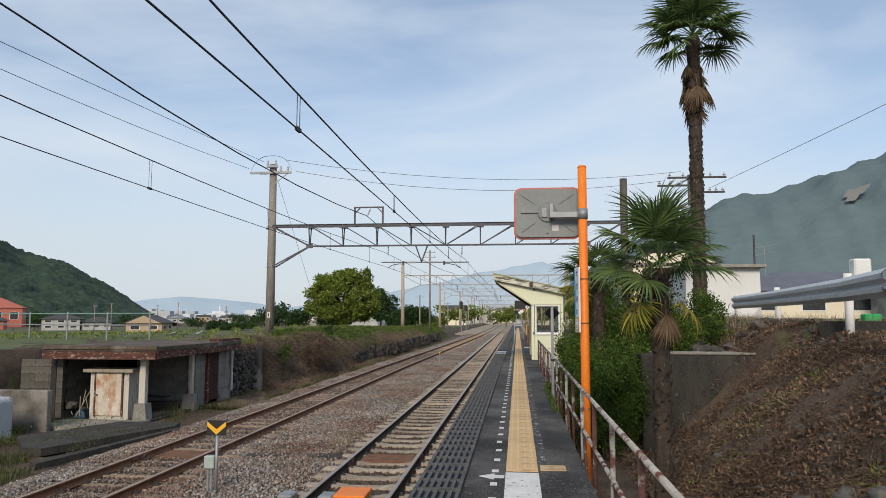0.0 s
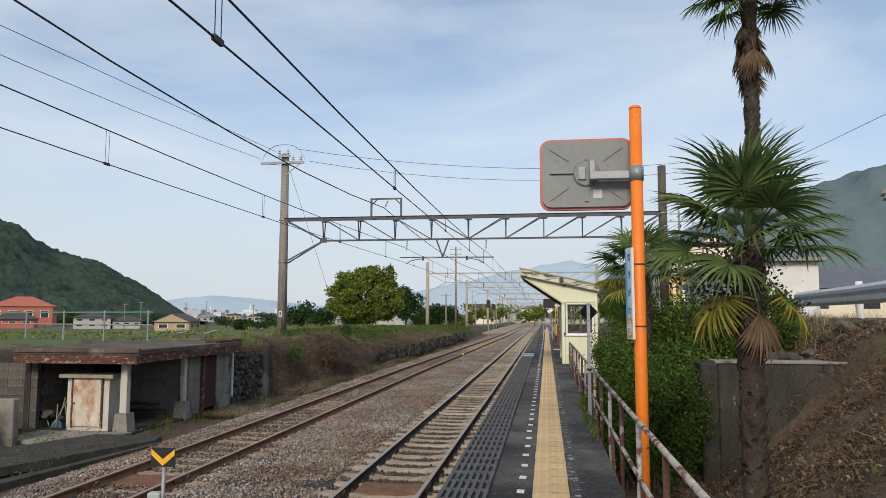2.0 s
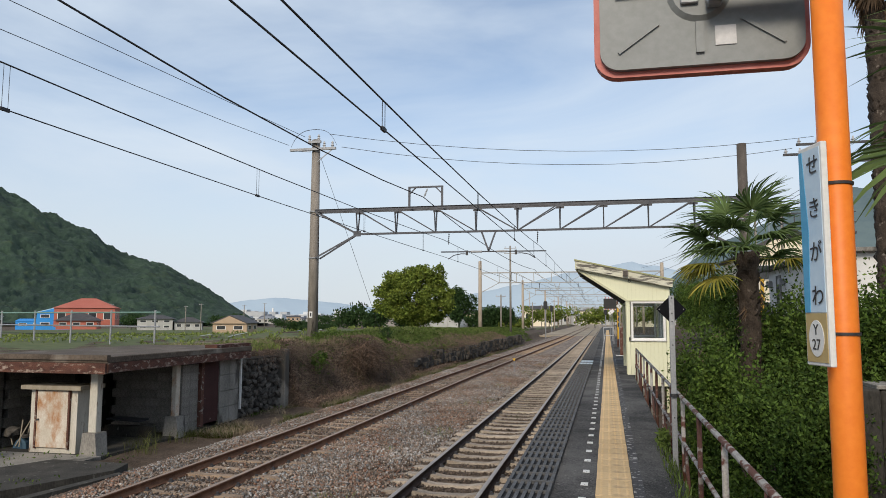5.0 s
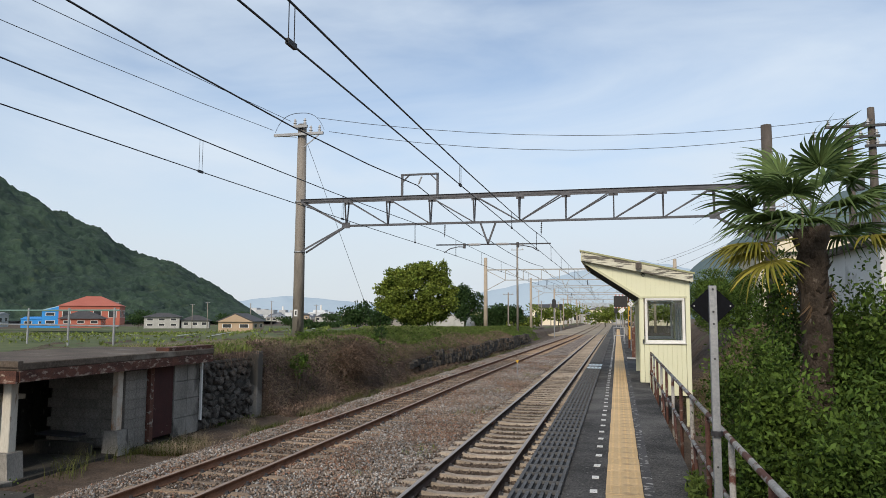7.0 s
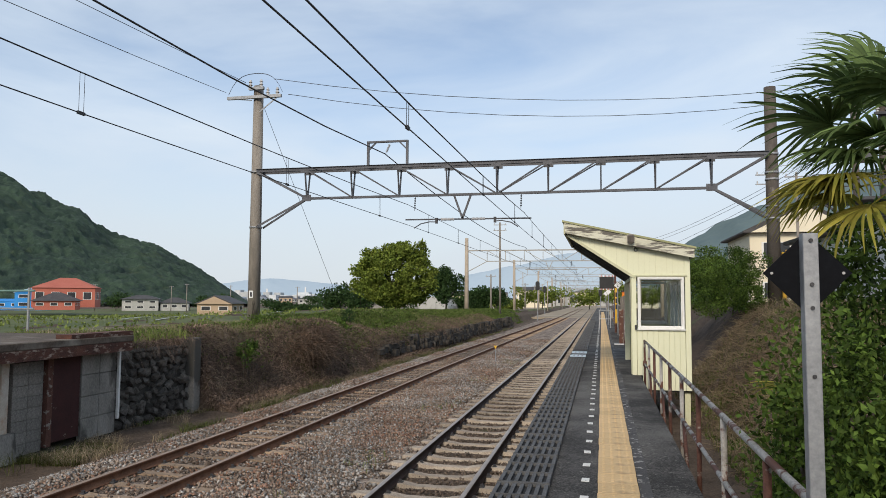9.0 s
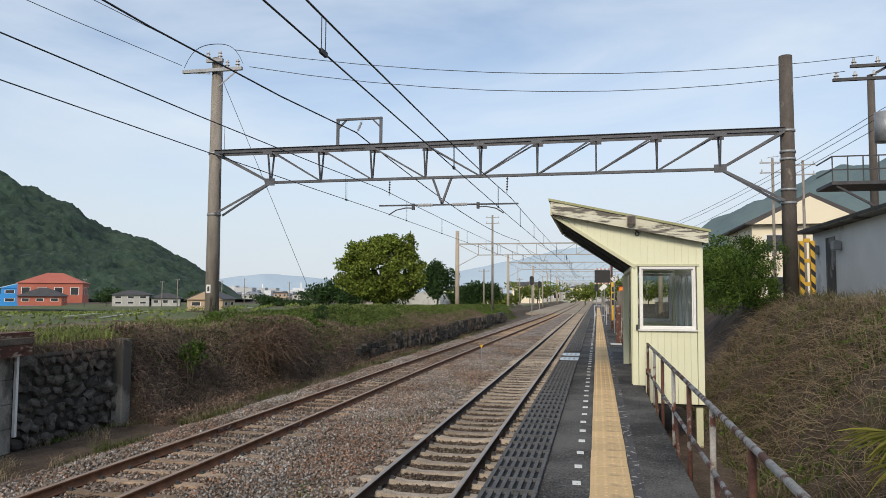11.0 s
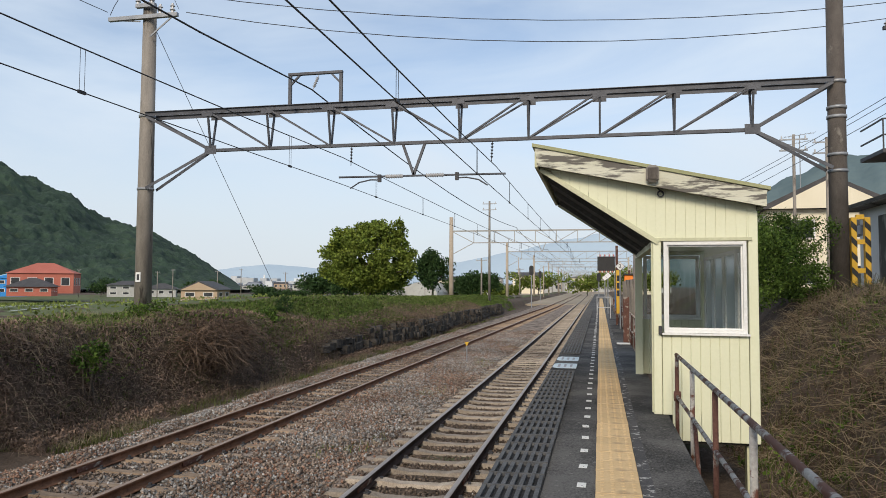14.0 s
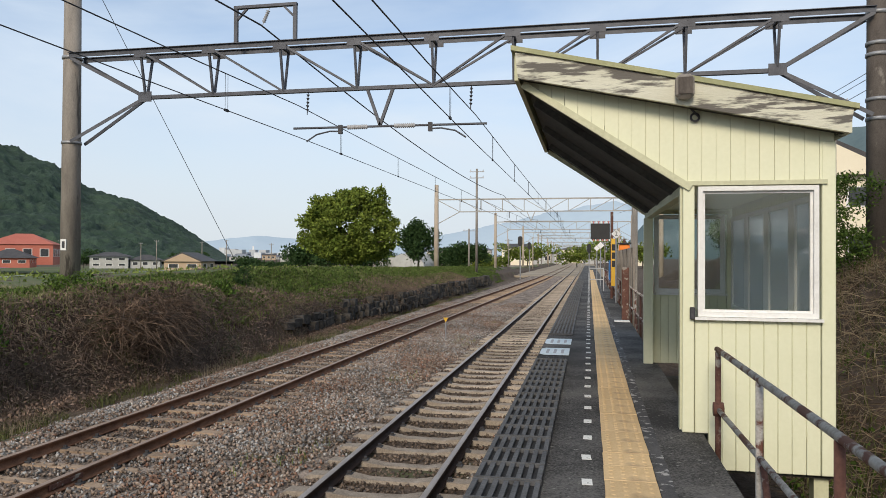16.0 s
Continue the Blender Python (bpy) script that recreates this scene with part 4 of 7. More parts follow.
# ---- platform shelter ----
def frame_mesh(x0, x1, y, z0, z1, w, d, mid=()):
    """A window frame in the x-z plane: four bars and optional mullions."""
    bm = bmesh.new()
    box(bm, x0, x0 + w, y - d / 2, y + d / 2, z0, z1)
    box(bm, x1 - w, x1, y - d / 2, y + d / 2, z0, z1)
    box(bm, x0 + w, x1 - w, y - d / 2 + 0.002, y + d / 2 - 0.002, z1 - w, z1)
    box(bm, x0 + w, x1 - w, y - d / 2 + 0.002, y + d / 2 - 0.002, z0, z0 + w)
    for m in mid:
        box(bm, m - w / 2, m + w / 2, y - d / 2 + 0.004, y + d / 2 - 0.004, z0 + w, z1 - w)
    return bm

def shelter():
    X0, X1, Y0, Y1 = 0.475, 1.53, 24.5, 28.15
    s = thing("platform_shelter", (X0, Y0, PLAT), "small cream-painted boarded waiting shelter with a sloping roof on the platform", "shelter")
    def B(name, x0, x1, y0, y1, z0, z1, m, label="", bev=0.0, parent=None):
        return part(name, box(bmesh.new(), x0 - X0, x1 - X0, y0 - Y0, y1 - Y0, z0 - PLAT, z1 - PLAT, bev), m, parent or s, label)
    def roof_z(x):
        return 3.95 + (3.43 - 3.95) * (x + 0.77) / (1.60 + 0.77)
    def low(x):
        return 2.90 if x > 0.49 else 2.90 + (3.73 - 2.90) * (0.49 - x) / 1.19
    for front, t0 in ((True, Y0), (False, Y1)):
        t1 = t0 + 0.05
        x0 = X0 + 0.09
        bw = (X1 - 0.10 - x0) / 9
        for k in range(9):
            a = x0 + k * bw
            b = a + bw
            zb = (PLAT if a < 0.60 else 0.79) if front else PLAT
            B("board", a + 0.0015, b - 0.0015, t0, t1, zb, 1.90, CREAM, bev=0.004)
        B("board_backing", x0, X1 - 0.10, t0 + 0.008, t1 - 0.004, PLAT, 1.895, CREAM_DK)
        B("corner_post", X0, X0 + 0.085, t0 - 0.012, t1 + 0.04, PLAT + 0.002, 2.93, CREAM, bev=0.006)
        B("corner_post", X1 - 0.095, X1, t0 - 0.004, t1 + 0.04, 0.79 if front else PLAT, 3.2, CREAM, bev=0.006)
        for k in range(22):
            a = -0.70 + k * 0.101
            b = min(a + 0.098, X1 - 0.002)
            if a > X1 - 0.02:
                break
            pts = [(a - X0, low(a) - PLAT), (b - X0, low(b) - PLAT), (b - X0, roof_z(b) - 0.12 - PLAT), (a - X0, roof_z(a) - 0.12 - PLAT)]
            if pts[2][1] - pts[1][1] < 0.02:
                continue
            part("board", prism(bmesh.new(), pts, "y", t0 - Y0 + 0.002, t1 - Y0), CREAM, s)
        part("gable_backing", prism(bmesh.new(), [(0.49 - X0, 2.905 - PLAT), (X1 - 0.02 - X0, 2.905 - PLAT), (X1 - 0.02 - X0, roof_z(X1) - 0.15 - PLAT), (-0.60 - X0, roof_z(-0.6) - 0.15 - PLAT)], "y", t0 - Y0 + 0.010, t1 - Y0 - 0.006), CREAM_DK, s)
        part("soffit_trim", bar(bmesh.new(), (-0.72 - X0, t0 - Y0 - 0.014, 3.70 - PLAT), (0.53 - X0, t0 - Y0 - 0.014, 2.875 - PLAT), 0.05, 0.035), CREAM_DK, s, "darker cream trim board")
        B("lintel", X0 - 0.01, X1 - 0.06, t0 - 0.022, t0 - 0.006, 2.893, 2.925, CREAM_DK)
        wf = part("window_frame", frame_mesh(0.585 - X0, 1.415 - X0, t0 - Y0 + 0.02, 1.92 - PLAT, 2.885 - PLAT, 0.034, 0.07), WHITE, s, "white aluminium window frame")
        wf2 = part("window_frame", frame_mesh(0.6195 - X0, 1.3805 - X0, t0 - Y0 + 0.028, 1.9545 - PLAT, 2.8505 - PLAT, 0.018, 0.03), WHITE, s, "white inner sash frame")
        gl = part("pane", box(bmesh.new(), 0.63 - X0, 1.37 - X0, t0 - Y0 + 0.026, t0 - Y0 + 0.030, 1.965 - PLAT, 2.84 - PLAT), GLASS, wf, "dusty glass")
        gl.visible_shadow = False
        B("window_sill", 0.56, 1.44, t0 - 0.045, t0 - 0.004, 1.897, 1.917, WHITE, "white sill")
    # back wall on the field side, with a window band
    for k in range(36):
        y = Y0 + 0.06 + k * 0.1
        if y + 0.1 > Y1:
            break
        B("board", X1 - 0.05, X1 - 0.004, y, y + 0.095, PLAT - 0.1, 1.75, CREAM)
        B("board", X1 - 0.05, X1 - 0.004, y, y + 0.095, 2.85, 3.32, CREAM)
    for k in range(4):
        y = Y0 + 0.08 + k * 0.9
        bm = bmesh.new()
        box(bm, X1 - 0.05 - X0, X1 - 0.01 - X0, y - Y0, y - Y0 + 0.10, 1.752 - PLAT, 2.848 - PLAT)
        box(bm, X1 - 0.05 - X0, X1 - 0.01 - X0, y - Y0 + 0.80, y - Y0 + 0.9, 1.752 - PLAT, 2.848 - PLAT)
        box(bm, X1 - 0.048 - X0, X1 - 0.012 - X0, y - Y0 + 0.05, y - Y0 + 0.85, 1.752 - PLAT, 1.80 - PLAT)
        box(bm, X1 - 0.048 - X0, X1 - 0.012 - X0, y - Y0 + 0.05, y - Y0 + 0.85, 2.80 - PLAT, 2.848 - PLAT)
        fr = part("window_frame", bm, WHITE, s)
        p = part("pane", box(bmesh.new(), X1 - 0.032 - X0, X1 - 0.028 - X0, y - Y0 + 0.05, y - Y0 + 0.85, 1.80 - PLAT, 2.80 - PLAT), PALE_GLASS, fr)
        p.visible_shadow = False
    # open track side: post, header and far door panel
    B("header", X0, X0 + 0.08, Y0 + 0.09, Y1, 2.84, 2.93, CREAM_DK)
    B("far_post", X0 - 0.02, X0 + 0.09, Y1 - 0.10, Y1 - 0.012, PLAT, 2.84, CREAM)
    B("jamb_strip", X0 - 0.018, X0 - 0.002, Y0 + 0.0, Y0 + 0.07, PLAT + 0.02, 2.88, CREAM_DK)
    B("bench_seat", 1.05, 1.46, Y0 + 0.2, Y1 - 0.2, PLAT + 0.62, PLAT + 0.66, CREAM_DK, "plain painted bench")
    B("bench_support", 1.18, 1.42, Y0 + 0.4, Y0 + 0.46, PLAT, PLAT + 0.62, CREAM_DK)
    B("bench_support", 1.18, 1.42, Y1 - 0.46, Y1 - 0.4, PLAT, PLAT + 0.62, CREAM_DK)
    # roof: slab, soffit, fascias
    YA, YB = Y0 - 0.15, Y1 + 0.15
    part("roof_sheet", prism(bmesh.new(), [(-0.80 - X0, roof_z(-0.80) - PLAT - 0.025), (1.63 - X0, roof_z(1.63) - PLAT - 0.025), (1.63 - X0, roof_z(1.63) - PLAT + 0.012), (-0.80 - X0, roof_z(-0.80) - PLAT + 0.012)], "y", YA - 0.02 - Y0, YB + 0.02 - Y0), ROOFGREEN, s, "green-painted metal roof edge")
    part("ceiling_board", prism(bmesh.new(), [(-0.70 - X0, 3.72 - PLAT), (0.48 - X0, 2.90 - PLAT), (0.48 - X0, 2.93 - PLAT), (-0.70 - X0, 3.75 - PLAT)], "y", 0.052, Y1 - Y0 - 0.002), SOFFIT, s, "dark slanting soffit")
    part("ceiling_board", prism(bmesh.new(), [(0.50 - X0, 2.95 - PLAT), (1.46 - X0, 2.95 - PLAT), (1.46 - X0, 2.98 - PLAT), (0.50 - X0, 2.98 - PLAT)], "y", 0.055, Y1 - Y0 - 0.004), CREAM, s)
    for y0, y1 in ((YA, YA + 0.035), (YB - 0.035, YB)):
        part("fascia", prism(bmesh.new(), [(-0.77 - X0, roof_z(-0.77) - 0.027 - PLAT), (1.60 - X0, roof_z(1.60) - 0.027 - PLAT), (1.575 - X0, roof_z(1.58) - 0.20 - PLAT), (-0.745 - X0, roof_z(-0.745) - 0.225 - PLAT)], "y", y0 - Y0, y1 - Y0), PEEL, s, "fascia board with badly peeling cream paint")
    for y0, y1 in ((YA + 0.036, Y0 - 0.002), (Y1 + 0.052, YB - 0.036)):
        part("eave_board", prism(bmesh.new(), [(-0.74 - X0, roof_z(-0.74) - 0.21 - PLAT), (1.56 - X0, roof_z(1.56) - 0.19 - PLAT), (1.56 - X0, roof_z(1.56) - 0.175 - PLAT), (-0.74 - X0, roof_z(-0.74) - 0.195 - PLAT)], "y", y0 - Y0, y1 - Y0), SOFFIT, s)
    B("track_fascia", -0.775, -0.74, YA + 0.036, YB - 0.036, 3.71, 3.92, CREAM_DK)
    part("field_fascia", box(bmesh.new(), 1.57 - X0, 1.60 - X0, YA + 0.036 - Y0, YB - 0.036 - Y0, 3.24 - PLAT, 3.40 - PLAT), PEEL, s)
    for k in range(3):
        y = Y0 + 0.5 + k * 1.2
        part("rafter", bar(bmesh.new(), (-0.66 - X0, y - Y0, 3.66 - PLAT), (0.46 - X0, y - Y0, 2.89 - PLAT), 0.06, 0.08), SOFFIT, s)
    # lamp on the gable
    lamp = part("flood_lamp", box(bmesh.new(), 0.40 - X0, 0.53 - X0, YA - 0.10 - Y0, YA - 0.004 - Y0, 3.50 - PLAT, 3.68 - PLAT, 0.03), MASTC, s, "small grubby flood lamp housing")
    part("lamp_glass", box(bmesh.new(), 0.415 - X0, 0.515 - X0, YA - 0.106 - Y0, YA - 0.101 - Y0, 3.53 - PLAT, 3.65 - PLAT), MASTB, lamp)
    bm = bmesh.new()
    ring = [(0.56 + 0.03 * math.cos(a * math.pi / 6), Y0 - 0.02, 3.40 + 0.03 * math.sin(a * math.pi / 6)) for a in range(13)] + [(0.50, Y0 - 0.08, 3.48), (0.47, Y0 - 0.15, 3.52)]
    for a, b in zip(ring, ring[1:]):
        rod(bm, [c - d for c, d in zip(a, (X0, Y0, PLAT))], [c - d for c, d in zip(b, (X0, Y0, PLAT))], 0.008, n=6)
    part("cable_loop", bm, WIRE, s)
    # latch on the corner post
    part("latch", box(bmesh.new(), 0.525 - X0, 0.56 - X0, -0.05, -0.012, 1.90 - PLAT, 1.99 - PLAT, 0.006), DARKSTEEL, s)
    B("base_slab", X0 + 0.12, X1, Y0 + 0.05, Y1, 0.76, 0.90, DARK_CONC, "dark concrete base")
    B("base_leg", X1 - 0.12, X1 - 0.02, Y0 + 0.1, Y0 + 0.22, -0.1, 0.76, CREAM_DK)
    return s
shelter()

# ---- traffic mirror on the orange post ----
def rounded(w, h, r, n=6):
    pts = []
    for cx, cz, a0 in ((w / 2 - r, h / 2 - r, 0), (-w / 2 + r, h / 2 - r, 90), (-w / 2 + r, -h / 2 + r, 180), (w / 2 - r, -h / 2 + r, 270)):
        for k in range(n + 1):
            a = radians(a0 + 90 * k / n)
            pts.append((cx + r * math.cos(a), cz + r * math.sin(a)))
    return pts

def traffic_mirror():
    PX, PY = 0.757, 8.34
    t = thing("traffic_mirror", (PX, PY, 0.1), "orange-painted post carrying a grey-backed convex traffic mirror", "traffic mirror")
    part("post", rod(bmesh.new(), (0, 0, 0), (0, 0, 4.10), 0.050, n=24), ORANGE, t, smooth=True)
    part("cap", rod(bmesh.new(), (0, 0, 4.10), (0, 0, 4.125), 0.052, 0.040, 24), ORANGE, t, smooth=True)
    for z in (1.35,):
        part("band", rod(bmesh.new(), (0, 0, z), (0, 0, z + 0.010), 0.052, n=24), RUSTDARK, t)
    MX, MZ = 0.36 - PX, 3.70 - 0.1
    h = part("mirror_shell", prism(bmesh.new(), rounded(0.74, 0.57, 0.075), "y", 0.16, 0.20), MIRRORBACK, t, "grey pressed-metal mirror back")
    h.location = (MX, 0, MZ)
    part("rim", (lambda bm: (prism(bm, rounded(0.785, 0.615, 0.09), "y", 0.186, 0.235), bm)[1])(bmesh.new()), REDTRIM, h, "faded red rim")
    m = mat("mirror_face", (0.8, 0.8, 0.8), (0.82, 0.82, 0.82), 0.03, 2, 0, 20, metal=1.0)
    part("mirror_face", prism(bmesh.new(), rounded(0.70, 0.53, 0.07), "y", 0.237, 0.243), m, h)
    for sx in (-1, 1):
        for sz in (-1, 1):
            part("pressed_rib", bar(bmesh.new(), (sx * 0.30, 0.157, sz * 0.22), (sx * 0.15, 0.157, sz * 0.115), 0.012, 0.012), MIRRORBACK, h)
    bm = bmesh.new()
    for a, b in (((-0.31, 0.155, 0.01), (-0.10, 0.155, 0.01)), ((0.12, 0.155, 0.02), (0.31, 0.155, 0.02)), ((0.0, 0.155, 0.12), (0.0, 0.155, 0.24)), ((0.0, 0.155, -0.24), (0.0, 0.155, -0.12))):
        bar(bm, a, b, 0.03, 0.016)
    bmesh.ops.create_cone(bm, cap_ends=True, segments=24, radius1=0.12, radius2=0.10, depth=0.02, matrix=Matrix.Translation((0, 0.152, 0)) @ Matrix.Rotation(radians(90), 4, "X"))
    part("pressed_cross", bm, MIRRORBACK, h)
    part("sticker", box(bmesh.new(), 0.055, 0.13, 0.1555, 0.1595, -0.215, -0.14), PORCELAIN, h, "small pale maker's label, unreadable")
    part("hinge_plate", box(bmesh.new(), -0.07, -0.005, 0.125, 0.142, -0.055, 0.055, 0.004), STEEL, h)
    part("hinge", box(bmesh.new(), 0.02, 0.075, 0.085, 0.135, -0.08, 0.105, 0.008), STEEL, h)
    part("bracket_arm", box(bmesh.new(), MX + 0.02, -0.03, 0.02, 0.075, MZ - 0.075, MZ - 0.005, 0.006), STEEL, t, "galvanised bracket arm")
    part("clamp", rod(bmesh.new(), (0, 0, MZ - 0.10), (0, 0, MZ + 0.02), 0.058, n=24), STEEL, t, "galvanised clamp", smooth=True)
    # station name board, turned towards the platform
    b = part("name_board", box(bmesh.new(), -0.073, 0.073, -0.010, 0.010, 0, 0.735, 0.003), WHITE, t, "white framed station name board")
    b.location, b.rotation_euler = (-0.075, -0.03, 2.205), (0, 0, radians(-76))
    part("blue_field", box(bmesh.new(), -0.064, 0.062, -0.0125, -0.0105, 0.175, 0.72), mat("pale_blue_print", (0.45, 0.60, 0.74), (0.58, 0.70, 0.80), 0.5, 3, 0, 30), b)
    part("blue_band", prism(bmesh.new(), [(-0.064, 0.175), (-0.03, 0.175), (-0.02, 0.45), (-0.045, 0.72), (-0.064, 0.72)], "y", -0.0145, -0.0128), mat("sky_blue_print", (0.06, 0.30, 0.52), (0.12, 0.38, 0.60), 0.5, 3, 0, 30), b)
    part("gold_field", box(bmesh.new(), -0.064, 0.062, -0.0125, -0.0105, 0.012, 0.172), mat("dull_gold_print", (0.42, 0.31, 0.13), (0.50, 0.38, 0.18), 0.5, 3, 0, 30), b)
    part("white_disc", prism(bmesh.new(), [(0.045 * math.cos(a * math.pi / 12), 0.09 + 0.06 * math.sin(a * math.pi / 12)) for a in range(24)], "y", -0.0145, -0.0128), WHITE, b)
    def letter(txt, x, z, size):
        c = bpy.data.curves.new("lettering", "FONT")
        c.body, c.size, c.align_x, c.align_y, c.extrude = txt, size, "CENTER", "CENTER", 0.0006
        c.materials.append(WIRE)
        o = new("lettering", c)
        o.parent, o.location, o.rotation_euler = b, (x, -0.0155, z), (radians(90), 0, 0)
    for k, ch in enumerate("せきがわ"):
        letter(ch, 0.022, 0.66 - k * 0.145, 0.075)
    letter("Y", 0, 0.117, 0.05)
    letter("27", 0, 0.068, 0.05)
    for z in (0.10, 0.60):
        part("fixing_band", rod(bmesh.new(), (0, 0, 2.205 + z), (0, 0, 2.215 + z), 0.055, n=20), WIRE, t)
    return t
traffic_mirror()

# ---- diamond sign ----
d = thing("diamond_sign", (0.62, 13.15, 0.3), "galvanised channel post with a black diamond sign seen from behind", "sign")
bm = bmesh.new()
box(bm, -0.0245, 0.0245, -0.006, 0.006, 0, 2.385, 0.002)
box(bm, -0.0245, -0.0185, 0.006, 0.045, 0, 2.385)
box(bm, 0.0185, 0.0245, 0.006, 0.045, 0, 2.385)
part("post", bm, STEEL, d, "galvanised channel post")
part("plate", prism(bmesh.new(), [(-0.143, 2.25), (0, 2.107), (0.143, 2.25), (0, 2.393)], "y", 0.047, 0.052), mat("black_plate", (0.004, 0.0045, 0.006), (0.008, 0.009, 0.012), 0.8, 3, 0, 30, spec=0.1), d, "black diamond plate")
for z in (0.5, 1.2, 1.9, 2.13, 2.21, 2.36):
    part("bolt", rod(bmesh.new(), (0, -0.012, z), (0, -0.004, z), 0.007, n=8), DARKSTEEL, d)
for x in (-0.115, 0.115):
    part("rivet", rod(bmesh.new(), (x, 0.043, 2.25), (x, 0.049, 2.25), 0.005, n=8), PORCELAIN, d)
part("wire_tie", rod(bmesh.new(), (0, 0, 1.40), (0, 0, 1.43), 0.038, n=12), WIRE, d)

# ---- track-side marker ----
k = thing("track_marker", (-4.30, 10.15, -0.1), "short steel post with a black plate bearing a yellow chevron", "marker")
part("post", rod(bmesh.new(), (0, 0, 0), (0, 0, 0.96), 0.022, n=10), STEEL, k, smooth=True)
pl = part("plate", box(bmesh.new(), -0.145, 0.145, -0.030, -0.022, 0.89, 1.10, 0.002), mat("black_enamel", (0.012, 0.012, 0.012), (0.03, 0.028, 0.025), 0.5, 5, 0, 30), k, "black plate")
part("chevron", prism(bmesh.new(), [(-0.14, 1.085), (-0.14, 1.02), (0, 0.90), (0.14, 1.02), (0.14, 1.085), (0, 0.975)], "y", -0.036, -0.032), mat("sign_yellow", (0.75, 0.38, 0.02), (0.82, 0.45, 0.04), 0.5, 3, 0, 30), pl, "yellow chevron")
part("junction_box", box(bmesh.new(), -0.17, -0.02, -0.05, 0.06, 0.42, 0.60, 0.012), mat("pale_green_box", (0.30, 0.36, 0.33), (0.42, 0.47, 0.43), 0.6, 5, 0.1, 40), k, "pale grey-green junction box")
for x in (-0.12, -0.07):
    part("conduit", rod(bmesh.new(), (x, 0, 0), (x, 0, 0.43), 0.018, n=8), STEEL, k)

# track boxes between the rails
t = thing("track_magnet", (-2.27, 9.95, -0.03), "orange and yellow train-stop coil box between the rails", "track equipment")
part("base", box(bmesh.new(), -0.20, 0.20, -0.28, 0.28, 0, 0.09, 0.01), mat("coil_yellow", (0.62, 0.30, 0.03), (0.78, 0.42, 0.06), 0.6, 4, 0.1, 40), t)
part("cover", box(bmesh.new(), -0.22, 0.22, -0.24, 0.30, 0.09, 0.125, 0.012), ORANGE, t, "orange cover")
for x in (-0.34, -0.9):
    c = solid("cable_box", box(bmesh.new(), -2.27 + x - 0.10, -2.27 + x + 0.10, 9.75, 10.05, -0.05, 0.07, 0.02), STEEL, "small grey cable box on the sleepers", "track equipment", group="cable boxes")
for xc in (-2.27, -5.98):
    solid("crossing_plate", box(bmesh.new(), xc - 0.46, xc + 0.46, 12.5, 13.1, -0.04, 0.012, 0.008), RUST_RAIL, "rusty brown plate between the rails", "track equipment", group="crossing plates")
c = solid("cable_trough", box(bmesh.new(), -4.9, -3.15, 12.75, 13.15, -0.06, 0.005, 0.01), DARK_CONC, "dark concrete cable trough cover across the ballast", "cable trough")

# ---- trackside hut ----
def rock_mesh(seed):
    r = np.random.default_rng(seed)
    bm = bmesh.new()
    bmesh.ops.create_icosphere(bm, subdivisions=1, radius=0.5)
    for v in bm.verts:
        v.co = Vector([math.copysign(abs(c * 2) ** 0.62 * 0.5, c) for c in v.co]) * r.uniform(0.6, 1.18)
    return done(bm, "stone", ROCK)
ROCKS = [rock_mesh(s) for s in range(5)]
def boulder_mesh(seed):
    """A rounded weathered boulder with shallow dents."""
    bm = bmesh.new()
    bmesh.ops.create_icosphere(bm, subdivisions=3, radius=0.5)
    for v in bm.verts:
        p = v.co.copy()
        v.co *= 1 + 0.42 * noise.noise(p * 2.1 + Vector((seed * 3.7, 0, 0))) + 0.12 * noise.noise(p * 6.0 + Vector((0, seed * 2.3, 0)))
    return done(bm, "boulder", ROCK, True)
BOULDERS = [boulder_mesh(s) for s in range(4)]

